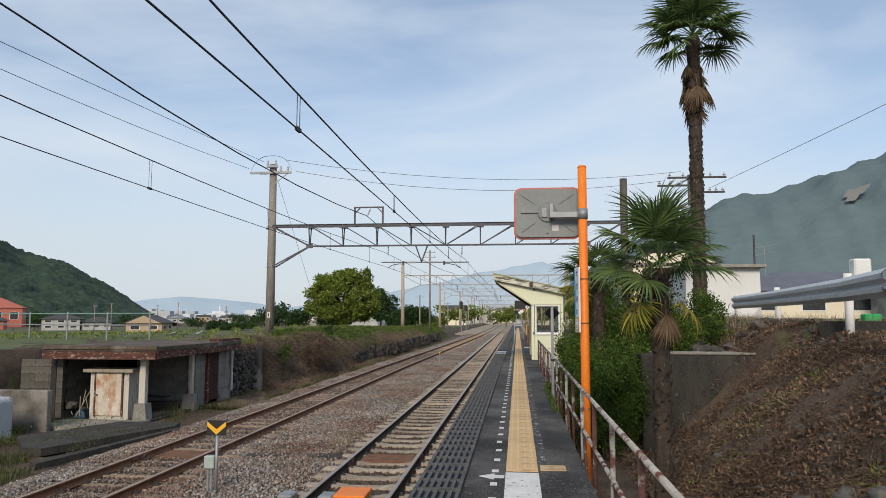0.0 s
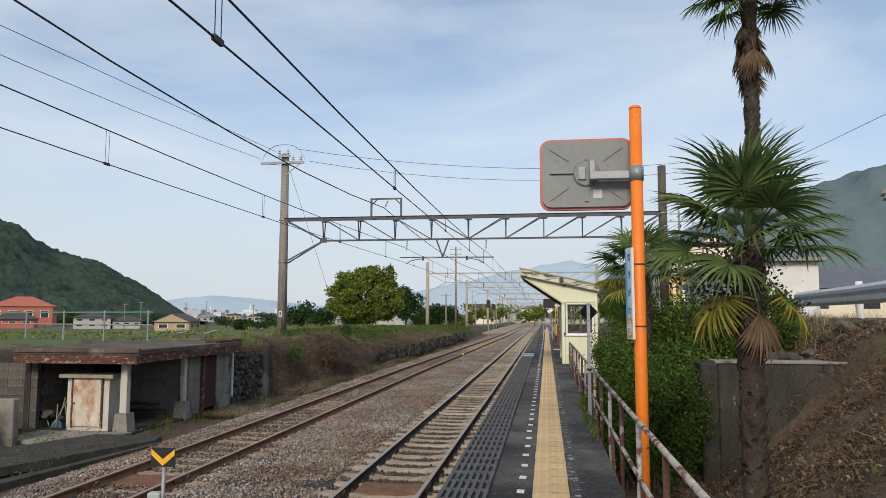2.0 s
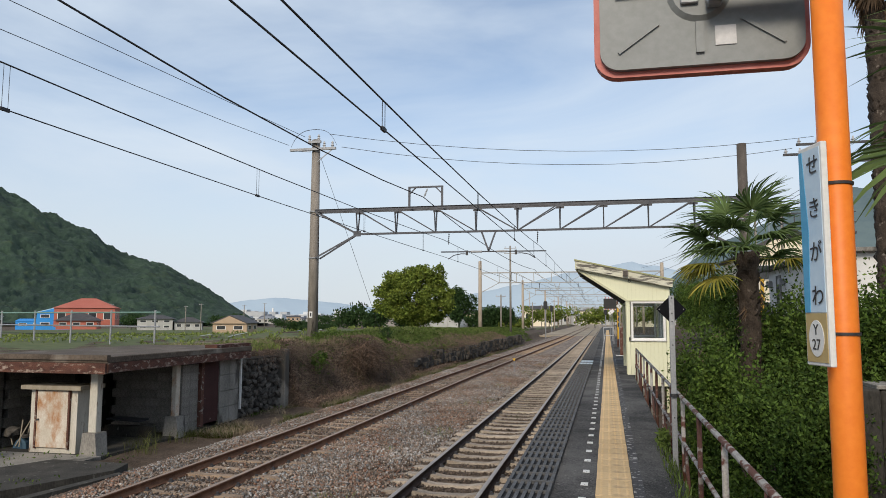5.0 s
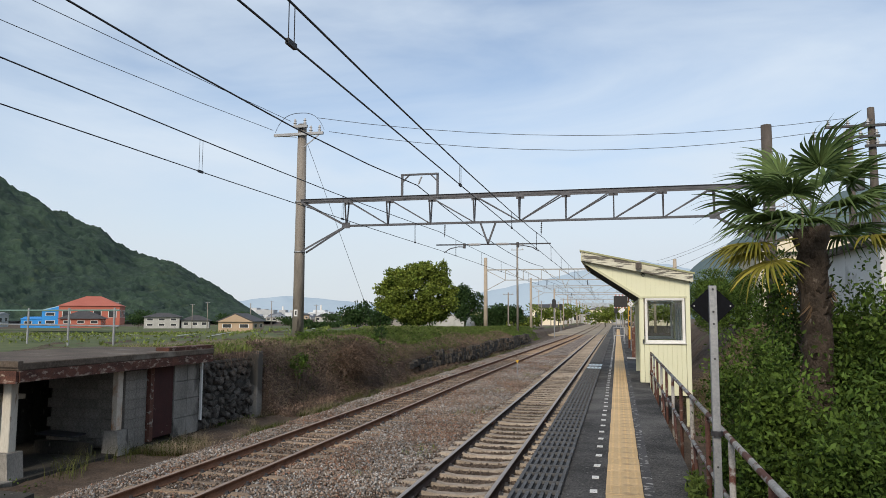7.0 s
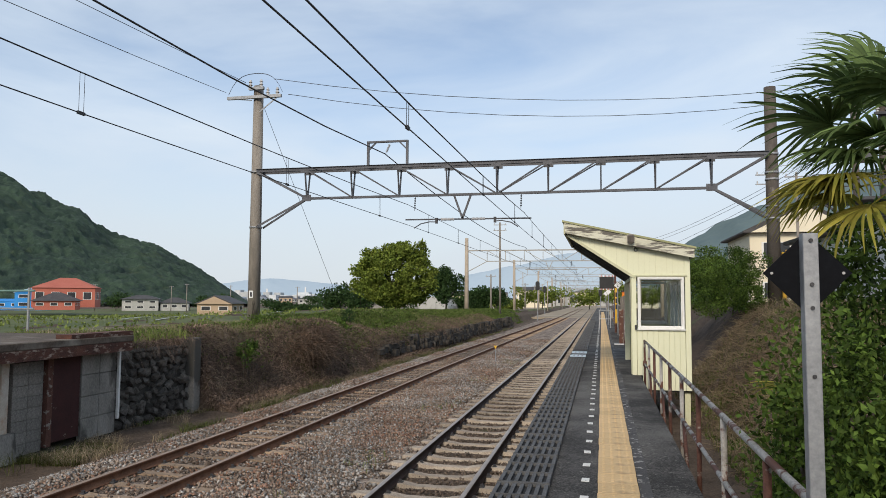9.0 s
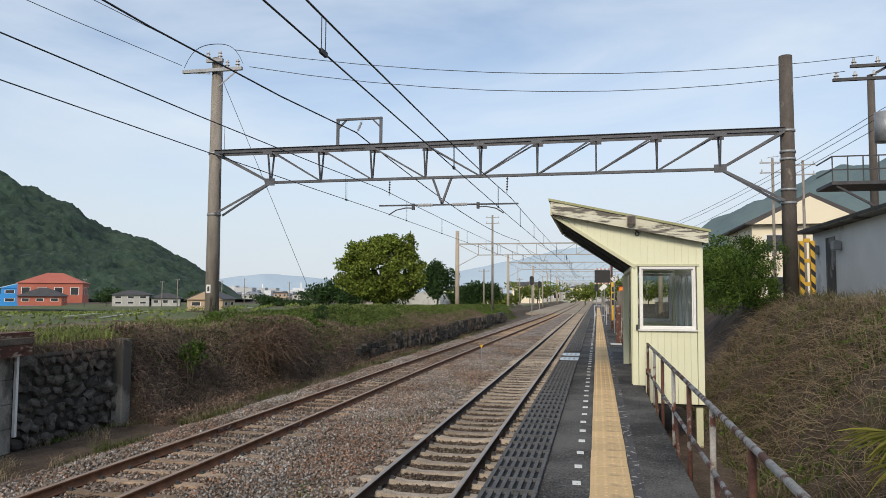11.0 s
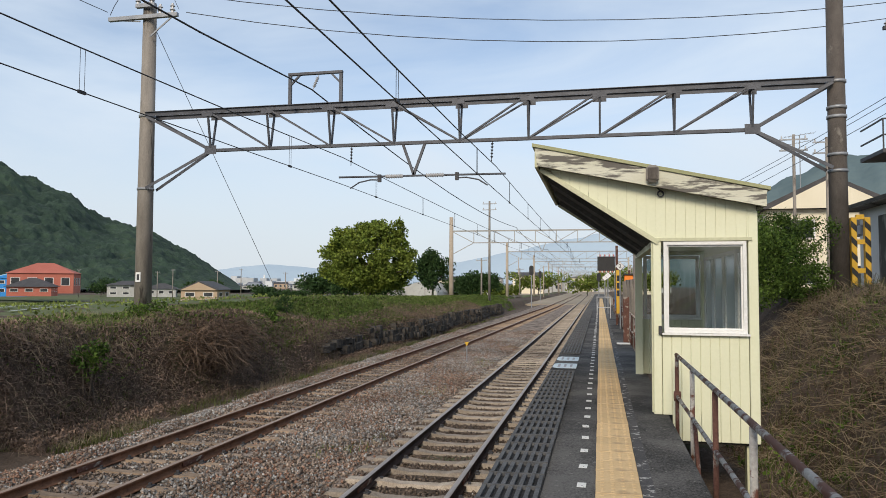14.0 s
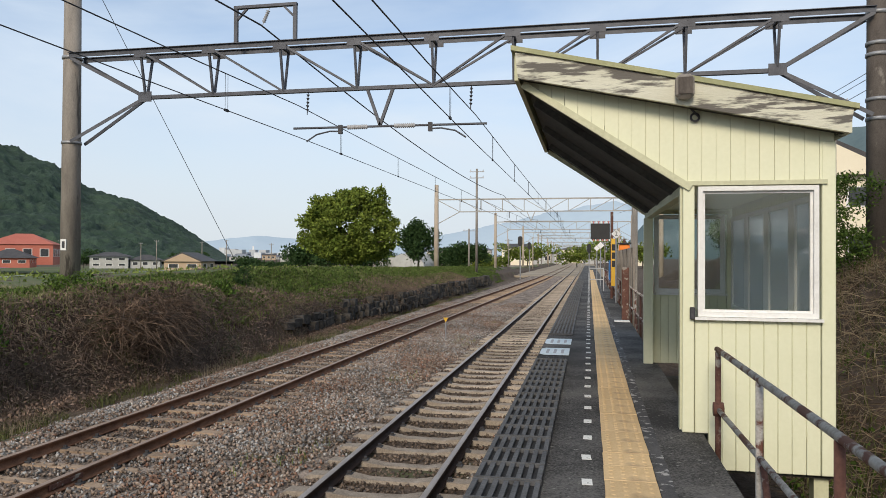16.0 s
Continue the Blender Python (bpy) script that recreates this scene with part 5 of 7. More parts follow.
def hut():
    x1, y0, y1 = -9.25, 17.8, 23.0
    x0 = -12.0
    h = thing("trackside_hut", (x1, y0, -0.2), "derelict open concrete-block hut with a rusty-edged flat roof", "hut")
    def B(name, a, b, c, d, e, f, m, label="", bev=0.0, parent=None):
        return part(name, box(bmesh.new(), a - x1, b - x1, c - y0, d - y0, e + 0.2, f + 0.2, bev), m, parent or h, label)
    rx = -9.06
    B("roof_slab", x0 - 0.12, rx, 17.5, 23.1, 1.60, 1.72, SLABROOF, "stained concrete roof slab with moss", 0.012)
    B("roof_kerb", x0 - 0.12, rx + 0.02, 17.46, 17.56, 1.655, 1.75, SLABROOF)
    B("roof_kerb", -9.40, -9.08, 21.4, 23.1, 1.722, 1.80, RUSTFASCIA, "rusty roof kerb")
    B("roof_fascia", x0 - 0.12, rx - 0.02, 17.47, 17.52, 1.40, 1.598, RUSTFASCIA, "flaking maroon fascia")
    B("roof_fascia", rx - 0.05, rx, 17.53, 23.06, 1.42, 1.598, RUSTFASCIA, "flaking maroon fascia")
    B("roof_beam", x0 - 0.05, rx - 0.06, 17.6, 17.8, 1.40, 1.598, DARK_CONC)
    # back and side walls of blocks
    bl = done(box(bmesh.new(), 0.002, 0.388, -0.06, 0.06, 0.002, 0.188, 0.003), "block", BLOCK)
    # stained blocks, darkened further in colour against the direct sun on these walls
    stained = done(box(bmesh.new(), 0.002, 0.388, -0.06, 0.06, 0.002, 0.188, 0.003), "darkened_block", BLOCK_DARKENED)
    for r in range(8):
        for c in range(6):
            piece("block", bl, h, (x0 - x1 + c * 0.39 + (0.19 if r % 2 else 0), 22.95 - y0, 0.05 + r * 0.19))
        for c in range(4):
            piece("block", bl, h, (-11.25 + c * 0.39 + (0.1 if r % 2 else 0) - x1, 20.62 - y0, 0.05 + r * 0.19))
        for c in range(2):
            piece("block", bl, h, (-9.46 - x1, 20.5 + c * 0.33 - y0, 0.05 + r * 0.19), radians(90), (0.84, 1, 1))
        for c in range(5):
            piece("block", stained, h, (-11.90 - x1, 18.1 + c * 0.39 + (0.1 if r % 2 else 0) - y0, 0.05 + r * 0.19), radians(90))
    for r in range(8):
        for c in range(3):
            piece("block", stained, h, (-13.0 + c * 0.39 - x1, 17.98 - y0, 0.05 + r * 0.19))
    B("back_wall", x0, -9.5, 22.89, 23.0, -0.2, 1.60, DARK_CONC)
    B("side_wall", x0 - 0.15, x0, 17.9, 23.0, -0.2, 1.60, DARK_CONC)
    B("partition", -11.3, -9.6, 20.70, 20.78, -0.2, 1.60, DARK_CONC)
    # maroon door leaf on the track side, posts on plinths
    B("maroon_door", -9.42, -9.36, 21.32, 22.0, -0.05, 1.42, MAROON, "dull maroon door with flaking paint")
    B("door_post", -9.45, -9.33, 21.18, 21.30, -0.1, 1.42, RUSTDARK)
    for k in range(2):
        for r in range(4):
            B("end_panel", -9.42, -9.345, 22.03 + k * 0.48, 22.50 + k * 0.48, -0.15 + r * 0.395, 0.235 + r * 0.395, CONCRETE, bev=0.004)
    B("conduit", -9.34, -9.29, 22.99, 23.04, 0.1, 1.5, WHITE)
    for px, py, m in ((-9.62, 17.95, WHITEPOST), (-9.46, 20.35, RUSTDOOR)):
        part("plinth", prism(bmesh.new(), [(px - x1 - 0.19, 0), (px - x1 + 0.19, 0), (px - x1 + 0.14, 0.46), (px - x1 - 0.14, 0.46)], "y", py - y0 - 0.16, py - y0 + 0.16), CONCRETE, h, "tapered concrete plinth")
        pw = 0.085 if py < 19 else 0.06
        B("post", px - pw, px + pw, py - 0.08, py + 0.08, 0.26, 1.42, m, "pale flaking post", 0.01)
    for k in range(14):
        xx, yy, s_ = rng.uniform(-11.75, -11.2), rng.uniform(18.1, 19.4), rng.uniform(0.15, 0.35)
        piece("rubble", ROCKS[k % 5], h, (xx - x1, yy - y0, s_ * 0.3 + 0.05 + (0.2 if k % 3 == 0 else 0)), rng.uniform(0, 3), (s_ * 1.2, s_, s_ * 0.7))
    for k in range(6):
        a = Vector((rng.uniform(-11.7, -11.2) - x1, 18.0 + rng.uniform(0, 0.5) - y0, 0.1))
        part("scrap_stick", rod(bmesh.new(), a, a + Vector((rng.normal() * 0.3, 0.2, rng.uniform(0.4, 0.8))), 0.012, n=6), WOODPOST, h)
    part("blue_tarp", prism(bmesh.new(), [(-11.6 - x1, 0.05), (-11.28 - x1, 0.05), (-11.3 - x1, 0.18), (-11.42 - x1, 0.27), (-11.52 - x1, 0.2)], "y", 0.3, 0.6), mat("faded_blue_tarp", (0.03, 0.07, 0.12), (0.07, 0.13, 0.18), 0.7, 6, 0.3, 30), h, "crumpled dull blue sheet")
    # small white cupboard with a rusty door
    B("cupboard", -11.05, -10.0, 17.92, 18.5, -0.16, 1.05, WHITEPOST, "whitewashed cupboard frame")
    B("cupboard_lintel", -11.2, -9.85, 17.80, 18.5, 1.05, 1.13, WOODPOST)
    cd = B("cupboard_door", -10.88, -10.18, 17.88, 17.915, -0.06, 1.02, RUSTDOOR, "white door streaked with orange rust", 0.006)
    B("door_trim", -10.92, -10.885, 17.87, 17.915, -0.08, 1.045, RUSTDARK)
    B("door_trim", -10.178, -10.14, 17.87, 17.915, -0.08, 1.045, RUSTDARK)
    part("door_knob", rod(bmesh.new(), (-10.83 - x1, 17.84 - y0, 0.67), (-10.83 - x1, 17.88 - y0, 0.67), 0.02, n=8), DARKSTEEL, cd)
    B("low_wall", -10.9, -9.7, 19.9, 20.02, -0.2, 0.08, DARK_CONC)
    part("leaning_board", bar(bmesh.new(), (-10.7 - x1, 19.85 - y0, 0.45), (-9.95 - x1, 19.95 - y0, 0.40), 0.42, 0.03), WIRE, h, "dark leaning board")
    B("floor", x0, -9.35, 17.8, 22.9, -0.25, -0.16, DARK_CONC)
    B("step", -11.6, -9.3, 16.5, 17.75, -0.25, -0.14, CONCRETE)
    return h
hut()
sl = solid("platform_slab", prism(bmesh.new(), [(-9.55, 13.35), (-9.15, 13.3), (-7.95, 16.35), (-8.1, 16.9), (-9.6, 16.9), (-10.6, 14.6)], "z", -0.2, -0.05), DARK_CONC, "dark cracked concrete slab bridging a drain", "slab")
solid("drain_kerb", prism(bmesh.new(), [(-8.6, 12.2), (-8.42, 12.1), (-7.75, 16.3), (-7.9, 16.4)], "z", -0.3, -0.09), DARK_CONC, "worn concrete kerb along the ballast", "kerb")
solid("low_wall", box(bmesh.new(), -12.6, -11.05, 16.2, 16.4, -0.25, 0.74, 0.02), BLOCK, "weathered low concrete wall beside the hut", "wall")
solid("water_tank", prism(bmesh.new(), rounded(1.3, 0.95, 0.12), "y", 14.6, 15.3), mat("pale_tank", (0.34, 0.37, 0.40), (0.50, 0.53, 0.56), 0.6, 2, 0.15, 30, c3=(0.2, 0.19, 0.18), s3=2, t3=0.6), "pale grey concrete tank with stains", "tank").location = (-11.9, 0, 0.22)

# stone retaining wall and pier beyond the hut
wall = thing("stone_wall", (-9.45, 23.1, -0.2), "dark rubble stone retaining wall", "wall", kind="structure")
part("core", box(bmesh.new(), -0.5, -0.12, 0, 2.7, 0, 1.52), DARK_CONC, wall)
for r_ in range(9):
    y = 0.05
    while y < 2.6:
        w = rng.uniform(0.10, 0.34)
        piece("stone", ROCKS[rng.integers(5)], wall, (-0.13 + rng.normal() * 0.035, y + w / 2, 0.10 + r_ * 0.165 + rng.normal() * 0.03), 0, (0.24, w * rng.uniform(0.9, 1.2), 0.19 * rng.uniform(0.75, 1.25)), rng.uniform(-0.8, 0.8), 0.0)
        y += w
part("coping", box(bmesh.new(), -0.55, -0.08, 0, 2.75, 1.50, 1.54, 0.015), DARK_CONC, wall)
pier = solid("concrete_pier", box(bmesh.new(), -9.75, -9.35, 25.75, 26.05, -0.25, 1.52, 0.02), CONCRETE, "weathered square concrete pier at the end of the stone wall", "pier")
rw = thing("wall_on_right", (2.13, 12.9, -0.2), "dark stained concrete retaining wall with lichen", "wall", kind="structure")
part("face", box(bmesh.new(), 0.24, 3.2, 0.02, 0.45, 0, 2.03, 0.015), DARK_CONC, rw)
part("end_pier", box(bmesh.new(), 0, 0.232, 0, 0.46, 0, 2.04, 0.02), DARK_CONC, rw, "square end pier streaked with lichen")
part("coping", box(bmesh.new(), 0.2, 3.2, 0.004, 0.46, 2.034, 2.075, 0.008), CONCRETE, rw, "thin worn coping")

# dry-stone facing of the bank further on
face = thing("bank_wall", (-9.0, 26, 0), "dark overgrown stone facing of the field bank", "wall", kind="structure")
BANKROCK = mat("dark_facing_stone", (0.018, 0.016, 0.014), (0.085, 0.077, 0.067), 0.92, 3, 0.8, 20, rnd=0.5, dist=0.05)
FACING = []
for k in range(4):
    r = np.random.default_rng(40 + k)
    bm = bmesh.new()
    bmesh.ops.create_cube(bm, size=1.0)
    bmesh.ops.subdivide_edges(bm, edges=bm.edges[:], cuts=1)
    for v in bm.verts:
        v.co = v.co * r.uniform(0.78, 1.08)
    FACING.append(done(bm, "stone", BANKROCK))
for r_ in range(3):
    y = 12.5 + 5.0 * (r_ == 2) + 2.0 * (r_ == 0)
    while y < 56:
        w = rng.uniform(0.22, 0.50)
        yy = 26 + y + w / 2
        zz = 0.10 + r_ * 0.24 + rng.normal() * 0.03
        toe = -8.75 + 0.2 * math.sin(yy * 0.4) + 0.35 * float(smooth01(yy, 42, 56)) - 1.0 * float(smooth01(yy, 60, 110))
        if rng.uniform() < 0.86 - 0.3 * (r_ == 2):
            piece("stone", FACING[rng.integers(4)], face, (toe - 0.16 - 0.10 * r_ + 9.0 + rng.normal() * 0.03, y + w / 2, zz), rng.uniform(-0.15, 0.15), (0.42, w * 0.98, 0.27 * rng.uniform(0.8, 1.15)), rng.uniform(-0.12, 0.12))
        y += w

# ---- palms ----
def frond_mesh(name, R, nseg, arc, fold, droop, material, petiole, seed):
    """A fan leaf: a petiole along +x, then narrow folded segments that spread round its end and droop at the tips."""
    r = np.random.default_rng(seed)
    v, f = [], []
    def strip(pts, widths, nrm, mid=0.0):
        base = len(v)
        for p, w, s in zip(pts, widths, nrm):
            v.extend([p - s * w, p + np.array([0, 0, mid * w]), p + s * w])
        for k in range(len(pts) - 1):
            a = base + 3 * k
            f.extend([(a, a + 1, a + 4, a + 3), (a + 1, a + 2, a + 5, a + 4)])
    side = np.array([0, 1.0, 0])
    n = 5
    pts = [np.array([petiole * k / n, 0, -0.10 * petiole * (k / n) ** 2]) for k in range(n + 1)]
    strip(pts, [0.014 - 0.006 * k / n for k in range(n + 1)], [side] * (n + 1), 0.8)
    hub = pts[-1]
    for i in range(nseg):
        a = radians(-arc / 2 + arc * i / (nseg - 1)) + r.normal() * 0.02
        L = R * (1 - 0.28 * abs(i / (nseg - 1) - 0.5) * 2) * r.uniform(0.9, 1.05)
        d = np.array([math.cos(a), math.sin(a), 0])
        sd = np.array([-math.sin(a), math.cos(a), 0])
        sd = sd * math.cos(0.5) + np.array([0, 0, math.sin(0.5) * (1 if i % 2 else -1)])
        m = 5
        dr = droop * r.uniform(0.5, 1.5)
        P = [hub + d * L * k / m + np.array([0, 0, fold * abs(math.sin(a)) * L * k / m - dr * L * max(0, k / m - 0.35) ** 2]) for k in range(m + 1)]
        W = [R * 0.029 * q for q in (0.35, 0.75, 1.0, 0.9, 0.6, 0.08)]
        strip(P, W, [sd] * (m + 1), 0.5)
    return np_mesh(name, np.array(v), np.array(f), material)

FRONDS = [frond_mesh("frond", 0.58, 32, 235, 0.12, 0.85, PALMGREEN, 0.55, s) for s in range(3)]
FRONDS_Y = [frond_mesh("frond", 0.55, 30, 200, 0.0, 0.9, PALMYELLOW, 0.55, s + 5) for s in range(2)]
FRONDS_D = [frond_mesh("frond", 0.48, 24, 90, -0.2, 0.5, PALMDEAD, 0.45, s + 9) for s in range(2)]

def palm(x, y, z0, ztop, r, scale, label, seed, lean=(0, 0), nf=26, dead=10, yellow=(), skirt=0.5, fruit=False, up=82, droop=-34, low=18):
    rr = np.random.default_rng(seed)
    p = thing("palm_tree", (x, y, z0), label, "palm tree", "fan palms")
    H = ztop - z0
    nz, na = int(H / 0.09), 18
    v, f = [], []
    for k in range(nz + 1):
        t = k / nz
        rad = r * (1.0 - 0.12 * t) * (1.10 if k % 2 else 0.95)
        if t > 0.9:
            rad *= 1 + 0.2 * (t - 0.9) / 0.1
        for a in range(na):
            q = rad * (1 + rr.normal() * 0.07)
            v.append((lean[0] * t * t + q * math.cos(2 * math.pi * a / na), lean[1] * t * t + q * math.sin(2 * math.pi * a / na), H * t + rr.normal() * 0.012))
    for k in range(nz):
        for a in range(na):
            b = (a + 1) % na
            f.append((k * na + a, k * na + b, (k + 1) * na + b, (k + 1) * na + a))
    part("trunk", np_mesh("trunk", np.array(v), np.array(f), PALMBARK), None, p, "dark fibrous trunk")
    # old leaf bases
    n = int(H * 90)
    th, hz = rr.uniform(0, 2 * np.pi, n), rr.uniform(0.1, H, n)
    tt = hz / H
    pos = np.stack([lean[0] * tt * tt + r * 0.92 * np.cos(th), lean[1] * tt * tt + r * 0.92 * np.sin(th), hz], -1)
    out = np.stack([np.cos(th), np.sin(th), np.zeros(n)], -1)
    tip = pos + out * (0.05 * rr.uniform(0.4, 1.2, n))[:, None] + np.array([0, 0, 1]) * (0.07 * rr.uniform(0.3, 1.3, n))[:, None]
    sd = np.stack([-np.sin(th), np.cos(th), np.zeros(n)], -1) * 0.022
    V = np.stack([pos - sd, pos + sd, tip + sd * 0.5, tip - sd * 0.5], 1).reshape(-1, 3)
    o = part("leaf_base_fibre", np_mesh("leaf_base_fibre", V, np.arange(4 * n).reshape(-1, 4), PALMBARK), None, p)
    tagged(o, kind="stuff")
    top = Vector((lean[0], lean[1], H))
    def put(me, az, el, s, dz=0.0, roll=0.0):
        ob = new("frond", me)
        ob.parent = p
        m = Matrix.Rotation(az, 4, "Z") @ Matrix.Rotation(-el, 4, "Y") @ Matrix.Rotation(roll, 4, "X")
        ob.matrix_local = Matrix.Translation(top + Vector((0, 0, dz))) @ m @ Matrix.Diagonal((s, s, s, 1))
    for k in range(nf):
        t = k / (nf - 1)
        put(FRONDS[k % 3], k * 2.39996 + rr.normal() * 0.15, radians(up - (up + low) * t ** 0.9 + rr.normal() * 6), scale * rr.uniform(0.85, 1.1), 0.12 * (1 - t), rr.normal() * 0.25)
    for k, az in enumerate(yellow):
        put(FRONDS_Y[k % 2], radians(az), radians(droop + rr.normal() * 8), scale * 0.95, -0.08)
    for k in range(dead):
        put(FRONDS_D[k % 2], rr.uniform(0, 6.28), radians(-72 + rr.normal() * 9), scale * rr.uniform(0.8, 1.15), -0.05 - skirt * rr.uniform(0, 1))
    if fruit:
        n = 900
        d = rr.normal(size=(n, 3)) * [0.17, 0.17, 0.16]
        d[:, 0] -= 0.16
        o = part("seed_head", leaves("seed_head", d + [lean[0], lean[1], H - 0.22], 0.035, PALMBARK, 0, 0.9), None, p, "hanging bunch of dark fruit stalks")
        tagged(o, kind="stuff")
    return p

palm(1.58, 8.28, 0.2, 3.02, 0.096, 0.78, "fan palm with dark fibrous trunk and green fan leaves", 3, (0.02, 0.03), 22, 3, (188, 204, 345), 0.1, True, 88, -42, 14)
palm(1.72, 16.7, 0.5, 1.8, 0.06, 0.62, "young low palm with yellow-green leaves on the slope", 31, (0.0, 0.0), 2, 1, (158, 176, 200), 0.1, False, 20, 8, 0)
palm(1.60, 14.62, 0.15, 3.22, 0.12, 0.84, "smaller fan palm among bushes with yellowing lower leaves", 11, (0.0, 0.0), 18, 3, (150, 172, 190, 206, 330), 0.1, False, 62, -2, 4)
palm(4.82, 19.7, 2.2, 10.15, 0.175, 1.45, "very tall fan palm with a skirt of dead leaves", 21, (0.05, 0.1), 30, 20, (), 1.2)

# ---- bushes ----
def in_blobs(blobs, n, shell=0.55):
    """Random points in ellipsoids (x, y, z, rx, ry, rz), mostly near their surface."""
    w = np.array([b[3] * b[4] * b[5] for b in blobs]) ** 0.67
    pick = rng.choice(len(blobs), n, p=w / w.sum())
    B = np.array(blobs, float)[pick]
    d = rng.normal(size=(n, 3)); d /= np.linalg.norm(d, axis=1)[:, None]
    rad = (shell + (1 - shell) * rng.uniform(0, 1, n) ** 0.5) * (1 + 0.34 * wob(d[:, 0] * 3 + B[:, 0], d[:, 1] * 3 + d[:, 2] * 4, 1.3, 1.0))
    return B[:, :3] + d * B[:, 3:] * rad[:, None]

def shrub(blobs, n, size, material, label, name="bush", stem=True, base=None):
    b = thing(name, base or (blobs[0][0], blobs[0][1], 0.1), label, "bush")
    o = Vector(b.location)
    lumps = []
    for q in blobs:
        for _ in range(14):
            d = rng.normal(size=3)
            d /= np.linalg.norm(d)
            k = rng.uniform(0.2, 0.42)
            lumps.append((*(np.array(q[:3]) + d * np.array(q[3:]) * rng.uniform(0.55, 0.95)), q[3] * k, q[4] * k, q[5] * k))
    pts = np.concatenate([in_blobs(blobs, n // 4), in_blobs(lumps, n - n // 4, 0.3)])
    g = ground_z(pts[:, 0], pts[:, 1])
    pts = pts[pts[:, 2] > g + 0.03]
    part("foliage", leaves("foliage", pts - np.array(o), size, material, 0.4, 0.5), None, b)
    if stem:
        bm = bmesh.new()
        for q in blobs:
            a = Vector((q[0], q[1], float(ground_z(q[0], q[1])))) - o
            for _ in range(4):
                rod(bm, a + Vector((rng.normal() * 0.1, rng.normal() * 0.1, 0)), Vector(q[:3]) - o + Vector((rng.normal() * q[3] * 0.4, rng.normal() * q[4] * 0.4, q[5] * 0.3)), 0.02, 0.008, 6)
        part("stem", bm, BARK, b)
    return b

shrub([(1.5, 12.5, 1.0, 0.55, 0.6, 0.8), (1.65, 13.2, 1.15, 0.8, 0.7, 0.95), (1.25, 13.4, 1.1, 0.5, 0.8, 1.05), (1.08, 14.6, 1.65, 0.42, 0.6, 0.85), (1.1, 13.6, 1.2, 0.35, 0.5, 0.95)], 85000, 0.042, LEAF_BUSH, "dense evergreen bush beside the platform handrail")
shrub([(2.6, 14.4, 1.9, 0.9, 0.7, 1.1), (1.75, 15.6, 2.0, 0.55, 0.6, 0.95), (2.5, 15.2, 1.8, 0.75, 0.7, 1.2), (3.4, 14.6, 2.2, 0.7, 0.6, 0.7), (2.1, 14.1, 1.1, 0.6, 0.5, 1.1), (2.1, 13.4, 1.2, 0.6, 0.5, 0.95)], 70000, 0.05, LEAF_BUSH, "tall evergreen bush round the smaller palm")
shrub([(1.5, 15.6, 0.9, 0.65, 0.8, 1.0), (2.5, 15.9, 1.2, 0.8, 0.7, 1.1)], 24000, 0.04, LEAF_BUSH, "low evergreen bush on the slope")
shrub([(0.98, 12.8, 0.75, 0.28, 0.5, 0.45), (0.95, 14.2, 0.7, 0.25, 0.5, 0.5)], 3000, 0.035, LEAF_BUSH, "small weedy shrub growing through the handrail")
hb = [(rng.uniform(2.5, 4.3), rng.uniform(31.0, 34.6), 0, 0.5, 0.55, 0.45) for _ in range(26)]
hb = [(a, b, 2.0 + 0.12 * (b - 31) + rng.uniform(0.2, 1.4), d, e_, f_) for a, b, c, d, e_, f_ in hb]
shrub(hb, 42000, 0.06, LEAF_BUSH, "dark overgrown hedge above the slope", "hedge", False)
shrub([(4.2, 34.9, 3.7, 0.3, 0.3, 0.5), (4.0, 34.8, 3.2, 0.35, 0.35, 0.4)], 2500, 0.07, LEAF_BUSH, "young green shrub beside the brown mast")
shrub([(-10.3, 31.6, 1.65, 0.7, 0.45, 0.35)], 1500, 0.07, LEAF_BUSH, "green weeds at the foot of the concrete mast")
shrub([(-9.9, 36.5, 1.35, 0.45, 0.4, 0.4)], 1100, 0.09, LEAF_BUSH, "green broad-leaved weed on the bank")
shrub([(-10.2, 38.5, 1.75, 0.3, 0.3, 0.32)], 900, 0.06, LEAF_DARK, "small round dark shrub on the bank")
shrub([(-9.25, 28.2, 1.0, 0.2, 0.4, 0.3)], 700, 0.08, LEAF_BUSH, "ivy patch hanging on the bank")
shrub([(-13.2, 15.6, 0.7, 0.5, 0.5, 0.5)], 1200, 0.08, LEAF_BUSH, "leafy weed by the low wall")

# dead bramble heap
hp = in_blobs([(-9.15, 32.0, 0.95, 0.6, 1.2, 0.6), (-9.3, 33.3, 1.15, 0.5, 0.8, 0.4)], 2000, 0.2)
stuff("bramble_heap", twigs("bramble_heap", hp, 0.66, 0.009, SLOPESTEM, 0.75), "heap of dead grey-brown bramble stems on the bank", "brambles")

# ---- rough growth ----
def on_ground(n, x0, x1, y0, y1, power=1.0):
    x = rng.uniform(x0, x1, n)
    y = y0 + (y1 - y0) * rng.uniform(0, 1, n) ** power
    return np.stack([x, y, ground_z(x, y) - 0.01], -1)

